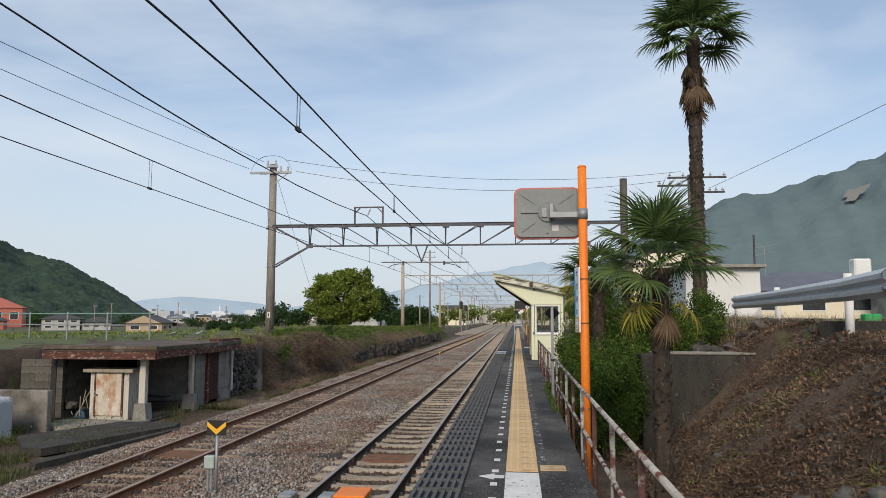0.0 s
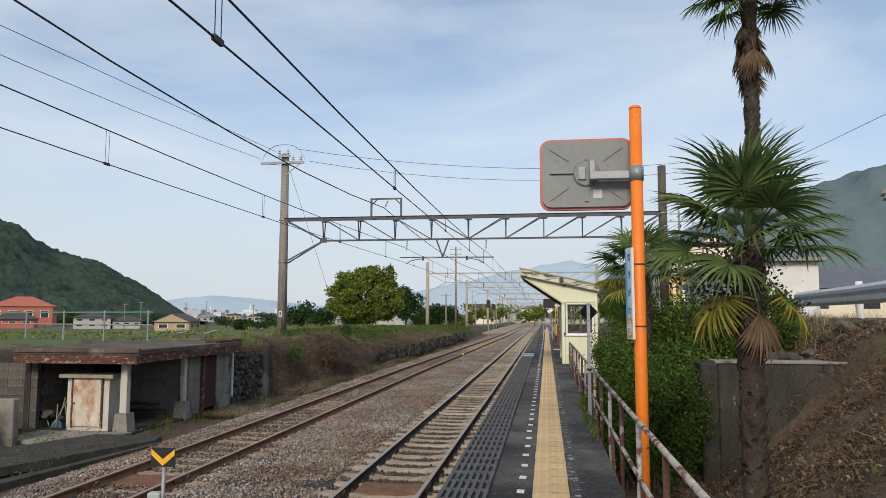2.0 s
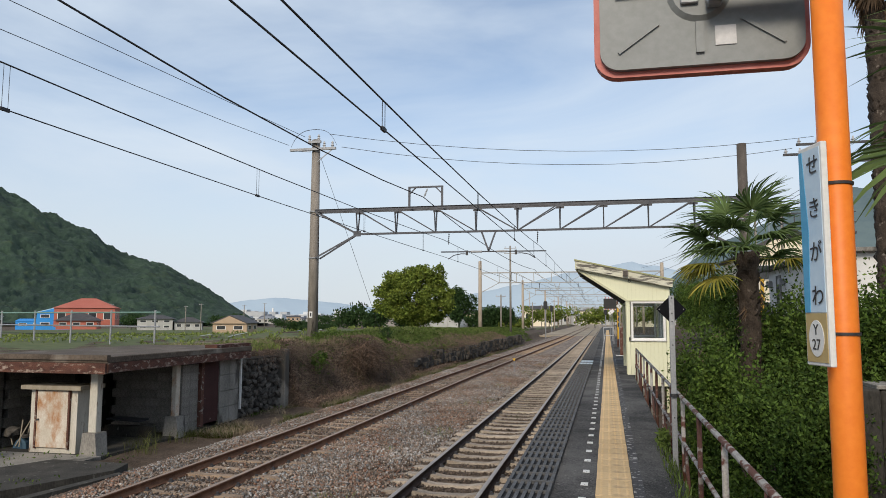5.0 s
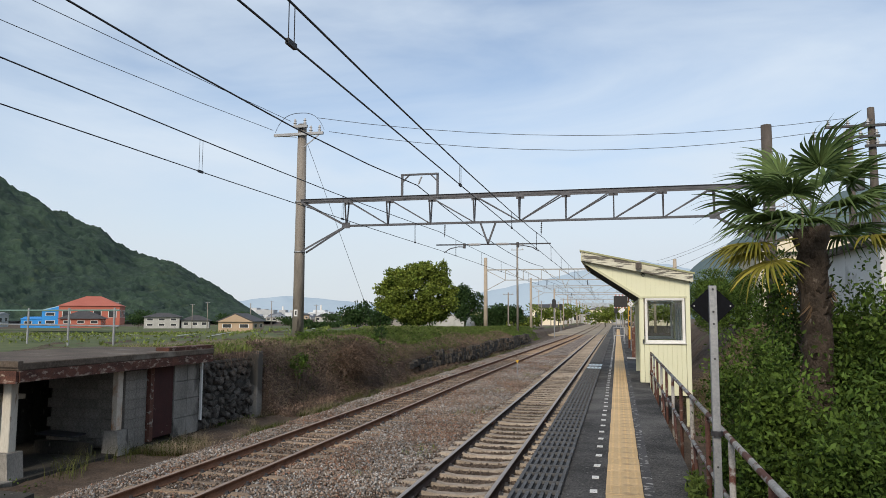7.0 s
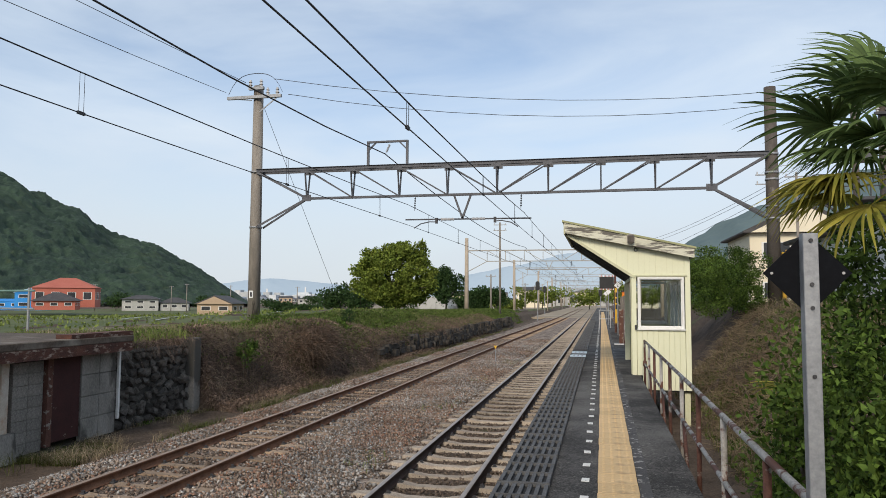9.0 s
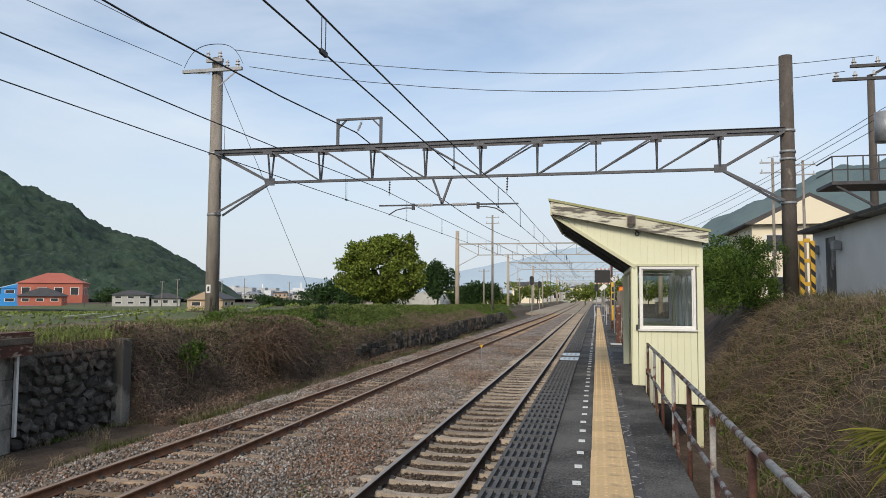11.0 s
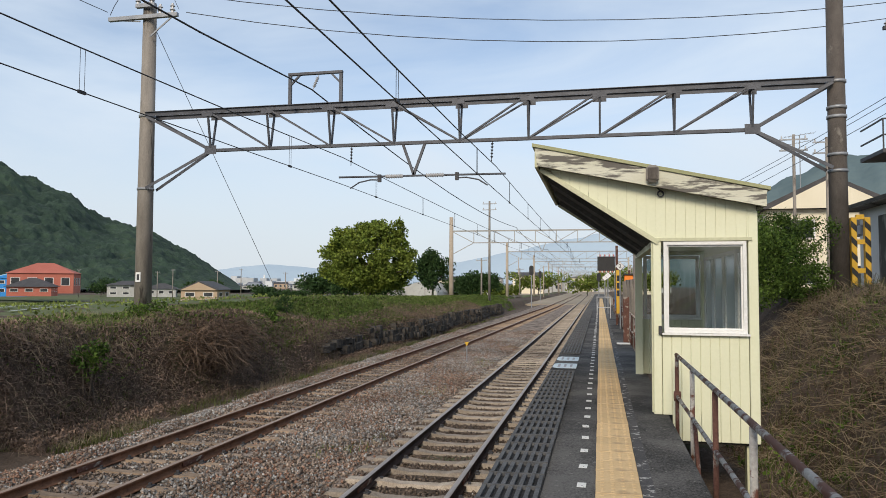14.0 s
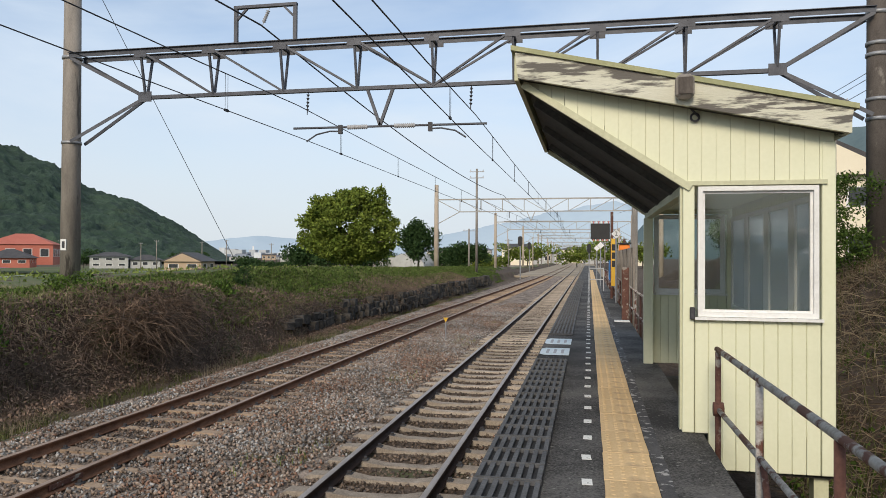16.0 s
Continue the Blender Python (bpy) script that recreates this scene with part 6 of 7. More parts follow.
P = on_ground(22000, -9.75, -8.4, 26.1, 70, 1.6)
stuff("bank_brambles", twigs("bank_brambles", P, 0.32, 0.0055, BRAMBLE, 0.6), "dead brown brambles covering the bank", "brambles")
P = on_ground(13000, -9.9, -8.5, 26.1, 72, 1.25)
m_ = wob(P[:, 0] * 0.5, P[:, 1] * 0.4, 1.0, 2.0) > -0.25
stuff("bank_straw", twigs("bank_straw", P[m_], 0.32, 0.0045, DRY, 0.75), "pale dry stems hanging down the bank", "brambles")
P = on_ground(34000, -9.9, -8.5, 26.1, 72, 1.5)
stuff("bank_leaves", leaves("bank_leaves", P + np.stack([0 * P[:, 0], 0 * P[:, 0], rng.uniform(0.02, 0.2, len(P))], -1), 0.06, BRAMBLE, 0.5, 0.5), "withered brown leaves on the bank", "brambles")
P = on_ground(30000, -11.2, -9.0, 26.1, 95, 1.2)
m_ = wob(P[:, 0] * 0.7, P[:, 1] * 0.35, 1.3, 7.0) + 0.5 * (P[:, 2] - 0.9) + 0.03 * (P[:, 1] - 40) > 0.10
stuff("bank_ivy", leaves("bank_ivy", P[m_] + [0, 0, 0.08], 0.085, LEAF_WEED, 0.5, 0.7), "patches of green ivy and weeds on the bank", "ivy")
P = on_ground(34000, -12.2, -9.4, 24, 95, 1.3)
m_ = wob(P[:, 0] * 0.8, P[:, 1] * 0.5, 1.1, 4.0) > -0.35
stuff("bank_weeds", leaves("bank_weeds", P[m_] + [0, 0, 0.04], 0.075, LEAF_WEED, 0.7, 0.6), "broad-leaved green weeds along the top of the bank", "weeds")
P = on_ground(30000, -12.5, -9.6, 23.5, 75, 1.5)
stuff("bank_grass", blades("bank_grass", P, 0.11, 0.015, GRASS, 0.8), "rough green grass along the top of the bank", "grass")
P = on_ground(12000, -12.0, -9.4, 23.5, 75, 1.4)
stuff("bank_top_straw", blades("bank_top_straw", P, 0.17, 0.010, DRY, 0.9), "dry straw along the top of the bank", "grass")
P = on_ground(22000, -9.3, -7.75, 20.5, 75, 1.6)
m_ = wob(P[:, 0], P[:, 1], 0.7) > 0.1
stuff("verge_grass", blades("verge_grass", P[m_], 0.13, 0.012, GRASS_DULL, 1.4, 0.9), "green weeds along the edge of the ballast", "grass")
P = on_ground(14000, -9.4, -8.0, 20.5, 70, 1.5)
m_ = wob(P[:, 0], P[:, 1], 0.8, 3.0) > 0.15
stuff("verge_straw", blades("verge_straw", P[m_], 0.20, 0.007, DRY, 1.6, 1.0), "dry straw along the edge of the ballast", "grass")
P = on_ground(46000, -11.6, -8.9, 34, 85, 1.2)
m_ = P[:, 2] > 0.55 + 0.35 * wob(P[:, 0], P[:, 1] * 0.5, 0.8, 6.0)
stuff("slope_turf", blades("slope_turf", P[m_], 0.12, 0.020, GRASS, 0.9), "green turf on the upper part of the bank", "grass")
P = on_ground(20000, -13, -8.2, 8.0, 17.3, 0.8)
m_ = (wob(P[:, 0], P[:, 1], 0.8, 1.0) > -0.1) & ~((P[:, 0] > -10.7) & (P[:, 0] < -7.8) & (P[:, 1] > 13.2))
stuff("yard_grass", blades("yard_grass", P[m_], 0.20, 0.011, GRASS_DULL, 1.1, 0.7), "weeds in front of the hut", "grass")
P = on_ground(330, -9.6, -8.6, 18.2, 20.6)
P = P[wob(P[:, 0] * 2, P[:, 1] * 2, 1.0, 3.0) > -0.1]
stuff("yard_straw", blades("yard_straw", P, 0.34, 0.009, GRASS_DULL, 1.0, 0.8), "tall dull green grass beside the hut", "grass")
# weeds between the tracks
P = on_ground(2600, -4.1, -3.3, 9, 45, 1.3)
P[:, 2] = -0.02
m_ = wob(P[:, 0] * 2, P[:, 1], 0.8, 5.0) > 0.42
stuff("track_weeds", blades("track_weeds", P[m_], 0.11, 0.008, GRASS, 0.8), "thin weeds between the two tracks", "grass")
# right slope
P = on_ground(56000, 1.7, 7.0, 3.5, 15.2) + [0, 0, 0.03]
stuff("slope_straw", twigs("slope_straw", P, 0.15, 0.0055, SLOPESTEM, 0.7), "matted dead brown stems on the slope", "brambles")
P = on_ground(54000, 1.7, 7.0, 3.5, 15.2)
DEADLEAF = leaf_mat("dead_brown_leaf", (0.065, 0.041, 0.027), (0.24, 0.160, 0.104), island=0.7, trans=0.1)
stuff("slope_litter", leaves("slope_litter", P + np.stack([0 * P[:, 0], 0 * P[:, 0], rng.uniform(0, 0.09, len(P))], -1), 0.05, DEADLEAF, 0.4, 0.5), "withered brown weeds and leaf litter on the slope", "grass")
P = on_ground(9000, 1.8, 7.0, 4, 12.8)
m_ = wob(P[:, 0], P[:, 1], 1.0, 2.5) > 0.3
stuff("slope_weeds", leaves("slope_weeds", P[m_] + [0, 0, 0.04], 0.055, GRASS, 0.8, 0.5), "small green weeds on the slope", "grass")
P = on_ground(15000, 1.7, 5.4, 16.5, 32.5)
stuff("slope_brush", twigs("slope_brush", P, 0.44, 0.0055, DRY, 0.45), "tangle of pale dry stems on the slope behind the shelter", "brambles")
P = on_ground(12000, 1.7, 5.2, 16.5, 32)
stuff("slope_brush_dark", twigs("slope_brush_dark", P, 0.30, 0.005, SLOPESTEM, 0.5), "dark dead brambles on the slope behind the shelter", "brambles")
P = on_ground(6000, 1.6, 4.2, 17, 30)
m_ = wob(P[:, 0], P[:, 1], 1.2) > 0.1
stuff("slope_green", leaves("slope_green", P[m_] + [0, 0, 0.08], 0.07, LEAF_BUSH, 0.5, 0.5), "green ground ivy behind the shelter", "ivy")
P = on_ground(4000, 3.5, 8.0, 13.4, 26)
stuff("lane_grass", blades("lane_grass", P, 0.16, 0.012, GRASS, 0.8), "tufts of grass beside the lane", "grass")
P = on_ground(3000, 3.0, 7.5, 13.4, 26)
stuff("lane_straw", blades("lane_straw", P, 0.28, 0.008, DRY, 0.9), "dry straw beside the lane", "grass")
# platform weeds
P = np.stack([rng.uniform(0.50, 0.62, 260), rng.uniform(11.0, 14.6, 260), np.full(260, PLAT)], -1)
stuff("platform_weeds", blades("platform_weeds", P, 0.08, 0.012, LEAF_WEED, 1.2), "weeds at the back edge of the platform", "grass")
P = np.stack([0.62 - np.abs(rng.normal(size=240)) * 0.04, rng.uniform(13.9, 14.5, 240), PLAT + rng.uniform(0, 0.14, 240)], -1)
stuff("platform_shrub", leaves("platform_shrub", P, 0.06, LEAF_WEED, 0.5, 0.5), "small green weed clump on the platform", "grass")

P = on_ground(5200, 1.6, 5.0, 16.5, 32)
stuff("slope_grass", blades("slope_grass", P, 0.28, 0.010, GRASS_DULL, 0.9), "thin green grass among the dry stems", "grass")
P = on_ground(9000, 1.7, 6.8, 3.8, 12.6)
m_ = wob(P[:, 0] * 0.8, P[:, 1] * 0.8, 1.0, 5.5) > 0.5
stuff("slope_tufts", blades("slope_tufts", P[m_], 0.10, 0.010, GRASS_DULL, 1.2), "tufts of low green grass on the slope", "grass")
P = on_ground(7000, 1.6, 6.8, 3.8, 12.6) + [0, 0, 0.03]
m_ = wob(P[:, 0] * 0.9, P[:, 1] * 0.9, 1.2, 8.5) > 0.35
stuff("slope_dry_stems", twigs("slope_dry_stems", P[m_], 0.3, 0.0045, DRY, 0.6), "pale dry stems lying on the slope", "brambles")
# clods of soil
x, y = rng.uniform(1.7, 6.8, 1300), rng.uniform(4.0, 12.7, 1300)
CLOD = mat("soil_clod", (0.03, 0.022, 0.016), (0.12, 0.09, 0.068), 0.95, 1.5, 0.6, 24, island=0.4)
stones("soil_clods", x, y, ground_z(x, y) + 0.02, 0.075, "loose brown clods of soil on the slope")
bpy.data.meshes["soil_clods"].materials[0] = CLOD
tagged(bpy.data.objects["soil_clods"], category="soil")
# grey rocks heaped on top of the retaining wall
for k in range(34):
    x, y, s = rng.uniform(3.2, 5.4), rng.uniform(13.2, 13.9), rng.uniform(0.10, 0.24)
    o = tagged(new("boulder", BOULDERS[k % 4]), "grey-brown rock heaped on the retaining wall", "rock", "rocks on the wall")
    o.location, o.scale, o.rotation_euler = (x, y, max(1.85, float(ground_z(x, y))) + s * 0.22), (s * 1.5, s, s * 0.7), (rng.uniform(-0.3, 0.3), rng.uniform(-0.3, 0.3), rng.uniform(0, 3))
P = np.stack([rng.uniform(-9.95, -9.4, 900), rng.uniform(23.1, 26.0, 900), rng.uniform(1.50, 1.56, 900)], -1)
stuff("wall_top_weeds", blades("wall_top_weeds", P[:450], 0.2, 0.012, GRASS, 1.0), "rough weeds on top of the stone wall", "grass")
stuff("wall_top_straw", twigs("wall_top_straw", P[450:], 0.45, 0.006, BRAMBLE, 0.95), "dry stems hanging over the stone wall", "brambles")
P = on_ground(2600, -12.2, -8.2, 12.0, 17.4)
P = P[(wob(P[:, 0], P[:, 1], 1.4, 1.0) > 0.0)]
P[:, 2] = np.maximum(P[:, 2], -0.06)
stuff("slab_weeds", leaves("slab_weeds", P[::2] + [0, 0, 0.04], 0.05, LEAF_WEED, 0.8, 0.5), "low weeds creeping over the broken slab", "weeds")
# boulders on the slope
for k in range(110):
    x, y = rng.uniform(2.0, 6.5), rng.uniform(4.5, 12.4)
    s = rng.uniform(0.14, 0.32) if x > 2.4 and y < 7.6 else rng.uniform(0.06, 0.17)
    o = tagged(new("boulder", BOULDERS[k % 4]), "grey-brown boulder half buried in the slope", "rock", "boulders on the slope")
    o.location, o.scale, o.rotation_euler = (x, y, float(ground_z(x, y)) + s * 0.05), (s * 1.3, s, s * 0.75), (rng.uniform(-0.4, 0.4), rng.uniform(-0.4, 0.4), rng.uniform(0, 3))

# ---- field ----
fx, fy = spread(-60, -10.6, 1.0, -160, -10.7, 1.2), spread(24, 120, 1.5, 14, 260, 1.1)
FXX, FYY = np.meshgrid(fx, fy, indexing="ij")
FZ = ground_z(FXX, FYY) + 0.03
ok = FXX < np.where(FYY < 23.3, -13.8, -10.6)
i = np.arange(FXX.size).reshape(FXX.shape)
qs = np.stack([i[:-1, :-1], i[1:, :-1], i[1:, 1:], i[:-1, 1:]], -1).reshape(-1, 4)
qs = qs[ok.ravel()[qs].all(1)]
FIELD = mat("field_soil", (0.05, 0.075, 0.022), (0.12, 0.135, 0.05), 0.95, 0.25, 0.4, 3.0, c3=(0.13, 0.11, 0.07), s3=0.12, t3=0.55)
stuff("field", np_mesh("field", np.stack([FXX, FYY, FZ], -1).reshape(-1, 3), qs, FIELD, True), "green vegetable field behind the bank", "field")
rows = []
sheet = bmesh.new()
for k in range(60):
    off = -6.0 - k * 1.25
    y0 = 25 if off < -14 else 30
    yy = rng.uniform(y0, 85, 560)
    xx = off - 0.4 * (yy - 40) + rng.normal(size=560) * 0.16
    m_ = xx < -11.5
    rows.append(np.stack([xx, yy, ground_z(xx, yy) + 0.03 + rng.uniform(0, 0.10, 560)], -1)[m_])
    if k % 3:
        seg = [(off - 0.4 * (y - 40) + 0.6, y) for y in range(26, 86, 3)]
        for (xa, ya), (xb, yb) in zip(seg, seg[1:]):
            if xa < -13.5 and xb < -13.5 and ya > 31:
                za, zb = float(ground_z(xa, ya)) + 0.08, float(ground_z(xb, yb)) + 0.08
                sheet.faces.new([sheet.verts.new(c) for c in ((xa - 0.07, ya, za), (xa + 0.07, ya, za), (xb + 0.07, yb, zb), (xb - 0.07, yb, zb))])
stuff("crop_rows", leaves("crop_rows", np.concatenate(rows), 0.11, GRASS, 0.9, 0.6), "rows of low green vegetables in the field", "crops")
stuff("mulch_sheet", done(sheet, "mulch_sheet", mat("dusty_plastic", (0.24, 0.27, 0.24), (0.42, 0.45, 0.42), 0.6, 0.6, 0.1, 5)), "strips of pale plastic mulch between the crop rows", "mulch")

# ---- trees ----
def tree(x, y, blobs, n, size, material, label, trunk_r=0.16, limbs=7, name="tree"):
    z0 = float(ground_z(x, y))
    t = thing(name, (x, y, z0), label, "tree")
    bm = bmesh.new()
    cz = np.mean([b[2] for b in blobs])
    rod(bm, (0, 0, -0.1), (0.05, 0, cz * 0.45), trunk_r, trunk_r * 0.7, 10)
    for k in range(limbs):
        b = blobs[k % len(blobs)]
        e = Vector((b[0] + rng.normal() * b[3] * 0.4, b[1] + rng.normal() * b[4] * 0.4, b[2] + rng.normal() * b[5] * 0.3))
        m0 = Vector((0.05, 0, cz * rng.uniform(0.3, 0.45)))
        md = m0.lerp(e, 0.5) + Vector((rng.normal() * 0.2, rng.normal() * 0.2, 0.25))
        rod(bm, m0, md, trunk_r * 0.5, trunk_r * 0.3, 7); rod(bm, md, e, trunk_r * 0.3, 0.02, 6)
    part("trunk", bm, BARK, t)
    part("crown", leaves("crown", in_blobs(blobs, n, 0.5), size, material, 0.2, 0.6), None, t)
    return t

cl = []
for k in range(110):
    a, c = rng.uniform(0, 2 * math.pi), rng.uniform(-1.0, 1.0)
    q = math.sqrt(max(0.0, 1 - c * c)) ** 0.8 * rng.uniform(0.7, 1.03)
    r = rng.uniform(0.32, 0.75)
    x = 2.8 * q * math.cos(a)
    cl.append((x, 2.1 * q * math.sin(a), 2.75 + 2.05 * c + 0.3 * math.sin(x * 2.1), r, r, r * 0.75))
for k in range(46):
    a, c = rng.uniform(0, 2 * math.pi), rng.uniform(-0.7, 1.0)
    q = math.sqrt(max(0.0, 1 - c * c)) ** 0.8 * rng.uniform(1.03, 1.16)
    r = rng.uniform(0.16, 0.32)
    cl.append((2.85 * q * math.cos(a), 2.1 * q * math.sin(a), 2.75 + 2.2 * c, r, r, r))
cl += [(2.1, 0, 4.7, 0.6, 0.6, 0.6), (2.2, -0.2, 5.15, 0.35, 0.35, 0.35), (-0.2, -0.3, 4.9, 0.7, 0.7, 0.4), (-2.9, 0, 3.2, 0.7, 0.6, 0.5), (-3.1, 0, 2.0, 0.5, 0.5, 0.6), (0, 0.2, 2.9, 2.1, 1.5, 1.5)]
tree(-15.7, 64, cl, 36000, 0.2, LEAF_TREE, "broad bright green tree at the edge of the field", 0.2, 16)
def simple_tree(x, y, w, h, material, label, n=2600, lift=0.1):
    k = [(rng.normal() * w * 0.28, rng.normal() * w * 0.2, h * rng.uniform(0.35, 0.82), w * 0.24, w * 0.24, h * 0.2) for _ in range(9)]
    return tree(x, y, k + [(0, 0, h * 0.55, w * 0.38, w * 0.34, h * 0.36)], n, max(0.22, w * 0.075), material, label, 0.12, 5)
simple_tree(-17.2, 90, 3.4, 5.4, LEAF_DARK, "round green tree beyond the field", 6500)
for x, w, h in ((-21.2, 4.5, 4.3), (-18.5, 5.0, 4.6), (-15.8, 4.2, 3.8)):
    simple_tree(x, 120, w, h, LEAF_DARK, "dark spreading tree beyond the field")
for x, y, w, h in ((-37.5, 110, 5.5, 5.0), (-33.5, 108, 5.0, 4.2), (-30, 112, 5.0, 3.4), (-56, 130, 5, 2.6), (-50, 128, 5, 2.2)):
    simple_tree(x, y, w, h, LEAF_DARK, "dark green tree behind the broad tree", 1800)
for x, y, w, h in ((-12, 160, 7, 4.5), (-20, 165, 8, 4.0), (-28, 175, 9, 5.0), (-3, 190, 8, 5.5), (4, 170, 8, 6.0), (9, 150, 7, 5), (-45, 200, 9, 4.5)):
    simple_tree(x, y, w, h, LEAF_TREE, "distant green tree near the town", 1500)
for k in range(14):
    simple_tree(-150 + k * 8 + rng.normal() * 3, 225 + rng.normal() * 12, 7, 4 + rng.uniform(0, 2), LEAF_DARK, "distant dark tree at the foot of the hill", 900)

# ---- buildings and street things on the right ----
SHEDWALL = mat("white_shed_plaster", (0.60, 0.60, 0.58), (0.76, 0.76, 0.74), 0.85, 0.8, 0.15, 30, c3=(0.48, 0.475, 0.455), s3=0.6, t3=0.6)
PLASTER = mat("grey_white_plaster", (0.34, 0.34, 0.325), (0.48, 0.48, 0.46), 0.85, 0.8, 0.15, 30, c3=(0.28, 0.275, 0.26), s3=0.6, t3=0.6)
CREAMWALL = mat("cream_house_wall", (0.70, 0.63, 0.47), (0.78, 0.71, 0.55), 0.8, 0.5, 0.1, 20)
TILEBLUE = mat("blue_roof_tile", (0.085, 0.09, 0.115), (0.15, 0.155, 0.19), 0.6, 1.0, 0.3, 12)
TILEDARK = mat("dark_roof_tile", (0.04, 0.038, 0.04), (0.085, 0.08, 0.08), 0.7, 1.0, 0.3, 12)
REDWALL = mat("terracotta_wall", (0.36, 0.10, 0.07), (0.46, 0.15, 0.105), 0.8, 0.2, 0.1, 4)
BLUEWALL = mat("bright_blue_wall", (0.02, 0.22, 0.62), (0.04, 0.30, 0.72), 0.7, 0.2, 0.1, 4)
TANWALL = mat("tan_wall", (0.38, 0.28, 0.19), (0.46, 0.345, 0.24), 0.85, 0.3, 0.1, 6)
STRIPE_Y = mat("hazard_yellow", (0.62, 0.36, 0.03), (0.72, 0.44, 0.05), 0.6, 4, 0.05, 30)
BLACK = mat("black_paint", (0.012, 0.012, 0.014), (0.03, 0.03, 0.03), 0.6, 4, 0.05, 30)
WINDOWDARK = mat("dark_window", (0.02, 0.022, 0.026), (0.06, 0.065, 0.07), 0.15, 0.5, 0, 10)

def house(x, y, w, d, h, roof_h, wall_m, roof_m, label, rz=0.0, hip=False, eave=0.4, storeys=1, wins=3, base=None, along="x", group=""):
    """A house with a pitched or hipped roof, sills and windows on the two faces that look at the line."""
    z0 = float(ground_z(x, y)) if base is None else base
    t = thing("house", (x, y, z0 - 0.3), label, "house", group)
    t.rotation_euler = (0, 0, rz)
    part("wall", box(bmesh.new(), -w / 2, w / 2, -d / 2, d / 2, 0, h + 0.3), wall_m, t)
    bm = bmesh.new()
    W, D, z = w / 2 + eave, d / 2 + eave, h + 0.3
    if hip:
        k = min(W, D) * 0.9
        rx = max(W - k, 0.02) if along == "x" else 0.02
        ry = max(D - k, 0.02) if along != "x" else 0.02
        v = [bm.verts.new(c) for c in ((-W, -D, z), (W, -D, z), (W, D, z), (-W, D, z))]
        if along == "x":
            a, b = bm.verts.new((-rx, 0, z + roof_h)), bm.verts.new((rx, 0, z + roof_h))
            for f in ((v[0], v[1], b, a), (v[2], v[3], a, b), (v[3], v[0], a), (v[1], v[2], b), (v[3], v[2], v[1], v[0])):
                bm.faces.new(f)
        else:
            a, b = bm.verts.new((0, -ry, z + roof_h)), bm.verts.new((0, ry, z + roof_h))
            for f in ((v[0], v[1], a), (v[1], v[2], b, a), (v[2], v[3], b), (v[3], v[0], a, b), (v[3], v[2], v[1], v[0])):
                bm.faces.new(f)
    elif along == "x":
        prism(bm, [(-D, z), (D, z), (D, z + 0.12), (0, z + roof_h + 0.12), (-D, z + 0.12)], "x", -W, W)
    else:
        prism(bm, [(-W, z), (W, z), (W, z + 0.12), (0, z + roof_h + 0.12), (-W, z + 0.12)], "y", -D, D)
    bmesh.ops.recalc_face_normals(bm, faces=bm.faces)
    part("roof", bm, roof_m, t)
    if not hip and along != "x":
        part("gable", prism(bmesh.new(), [(-w / 2, z), (w / 2, z), (0, z + roof_h * 0.93)], "y", -d / 2 - eave - 0.012, -d / 2 + 0.01), wall_m, t)
    for s in range(storeys):
        zz = 0.3 + h * (s + 0.35) / storeys
        for k in range(wins):
            xx = -w / 2 + w * (k + 0.5) / wins
            wf = part("window", box(bmesh.new(), xx - w / wins * 0.28, xx + w / wins * 0.28, -d / 2 - 0.03, -d / 2 + 0.02, zz, zz + h / storeys * 0.42), WHITE, t)
            part("pane", box(bmesh.new(), xx - w / wins * 0.24, xx + w / wins * 0.24, -d / 2 - 0.045, -d / 2 - 0.032, zz + 0.06, zz + h / storeys * 0.42 - 0.06), WINDOWDARK, wf)
            yy = -d / 2 + d * (k + 0.5) / wins
            wf = part("window", box(bmesh.new(), w / 2 - 0.02, w / 2 + 0.03, yy - d / wins * 0.25, yy + d / wins * 0.25, zz, zz + h / storeys * 0.42), WHITE, t)
            part("pane", box(bmesh.new(), w / 2 + 0.032, w / 2 + 0.045, yy - d / wins * 0.21, yy + d / wins * 0.21, zz + 0.06, zz + h / storeys * 0.42 - 0.06), WINDOWDARK, wf)
    return t

# white shed by the lane
sh = thing("white_shed", (6.2, 27.4, 2.2), "low white-plastered shed with a flat overhanging roof", "shed")
part("wall", box(bmesh.new(), 0, 2.65, 0, 8.6, -0.3, 2.08), SHEDWALL, sh)
part("roof", box(bmesh.new(), -0.33, 2.82, -0.28, 8.95, 2.09, 2.21, 0.015), CONCRETE, sh, "thin grey concrete roof slab")
part("drip_edge", box(bmesh.new(), -0.345, -0.332, -0.28, 8.95, 2.12, 2.20), SOFFIT, sh)
dr = part("door", box(bmesh.new(), -0.03, 0.02, 6.55, 7.3, 0.2, 1.85), CONCRETE, sh, "grey door")
part("door_handle", box(bmesh.new(), -0.06, -0.032, 6.62, 6.66, 0.95, 1.1), STEEL, dr)
for y in (6.0, 7.95):
    part("vent_hood", box(bmesh.new(), -0.2, -0.003, y, y + 0.28, 1.45, 1.7, 0.03), STEEL, sh)
part("pipe", rod(bmesh.new(), (0.4, -0.05, -0.2), (0.4, -0.05, 2.05), 0.04, n=8), MASTC, sh)
house(13.65, 69, 7.0, 9.0, 5.6, 1.95, CREAMWALL, TILEDARK, "cream two-storey gabled house with a dark tiled roof", 0.0, False, 0.5, 2, 2, 1.6, "y")
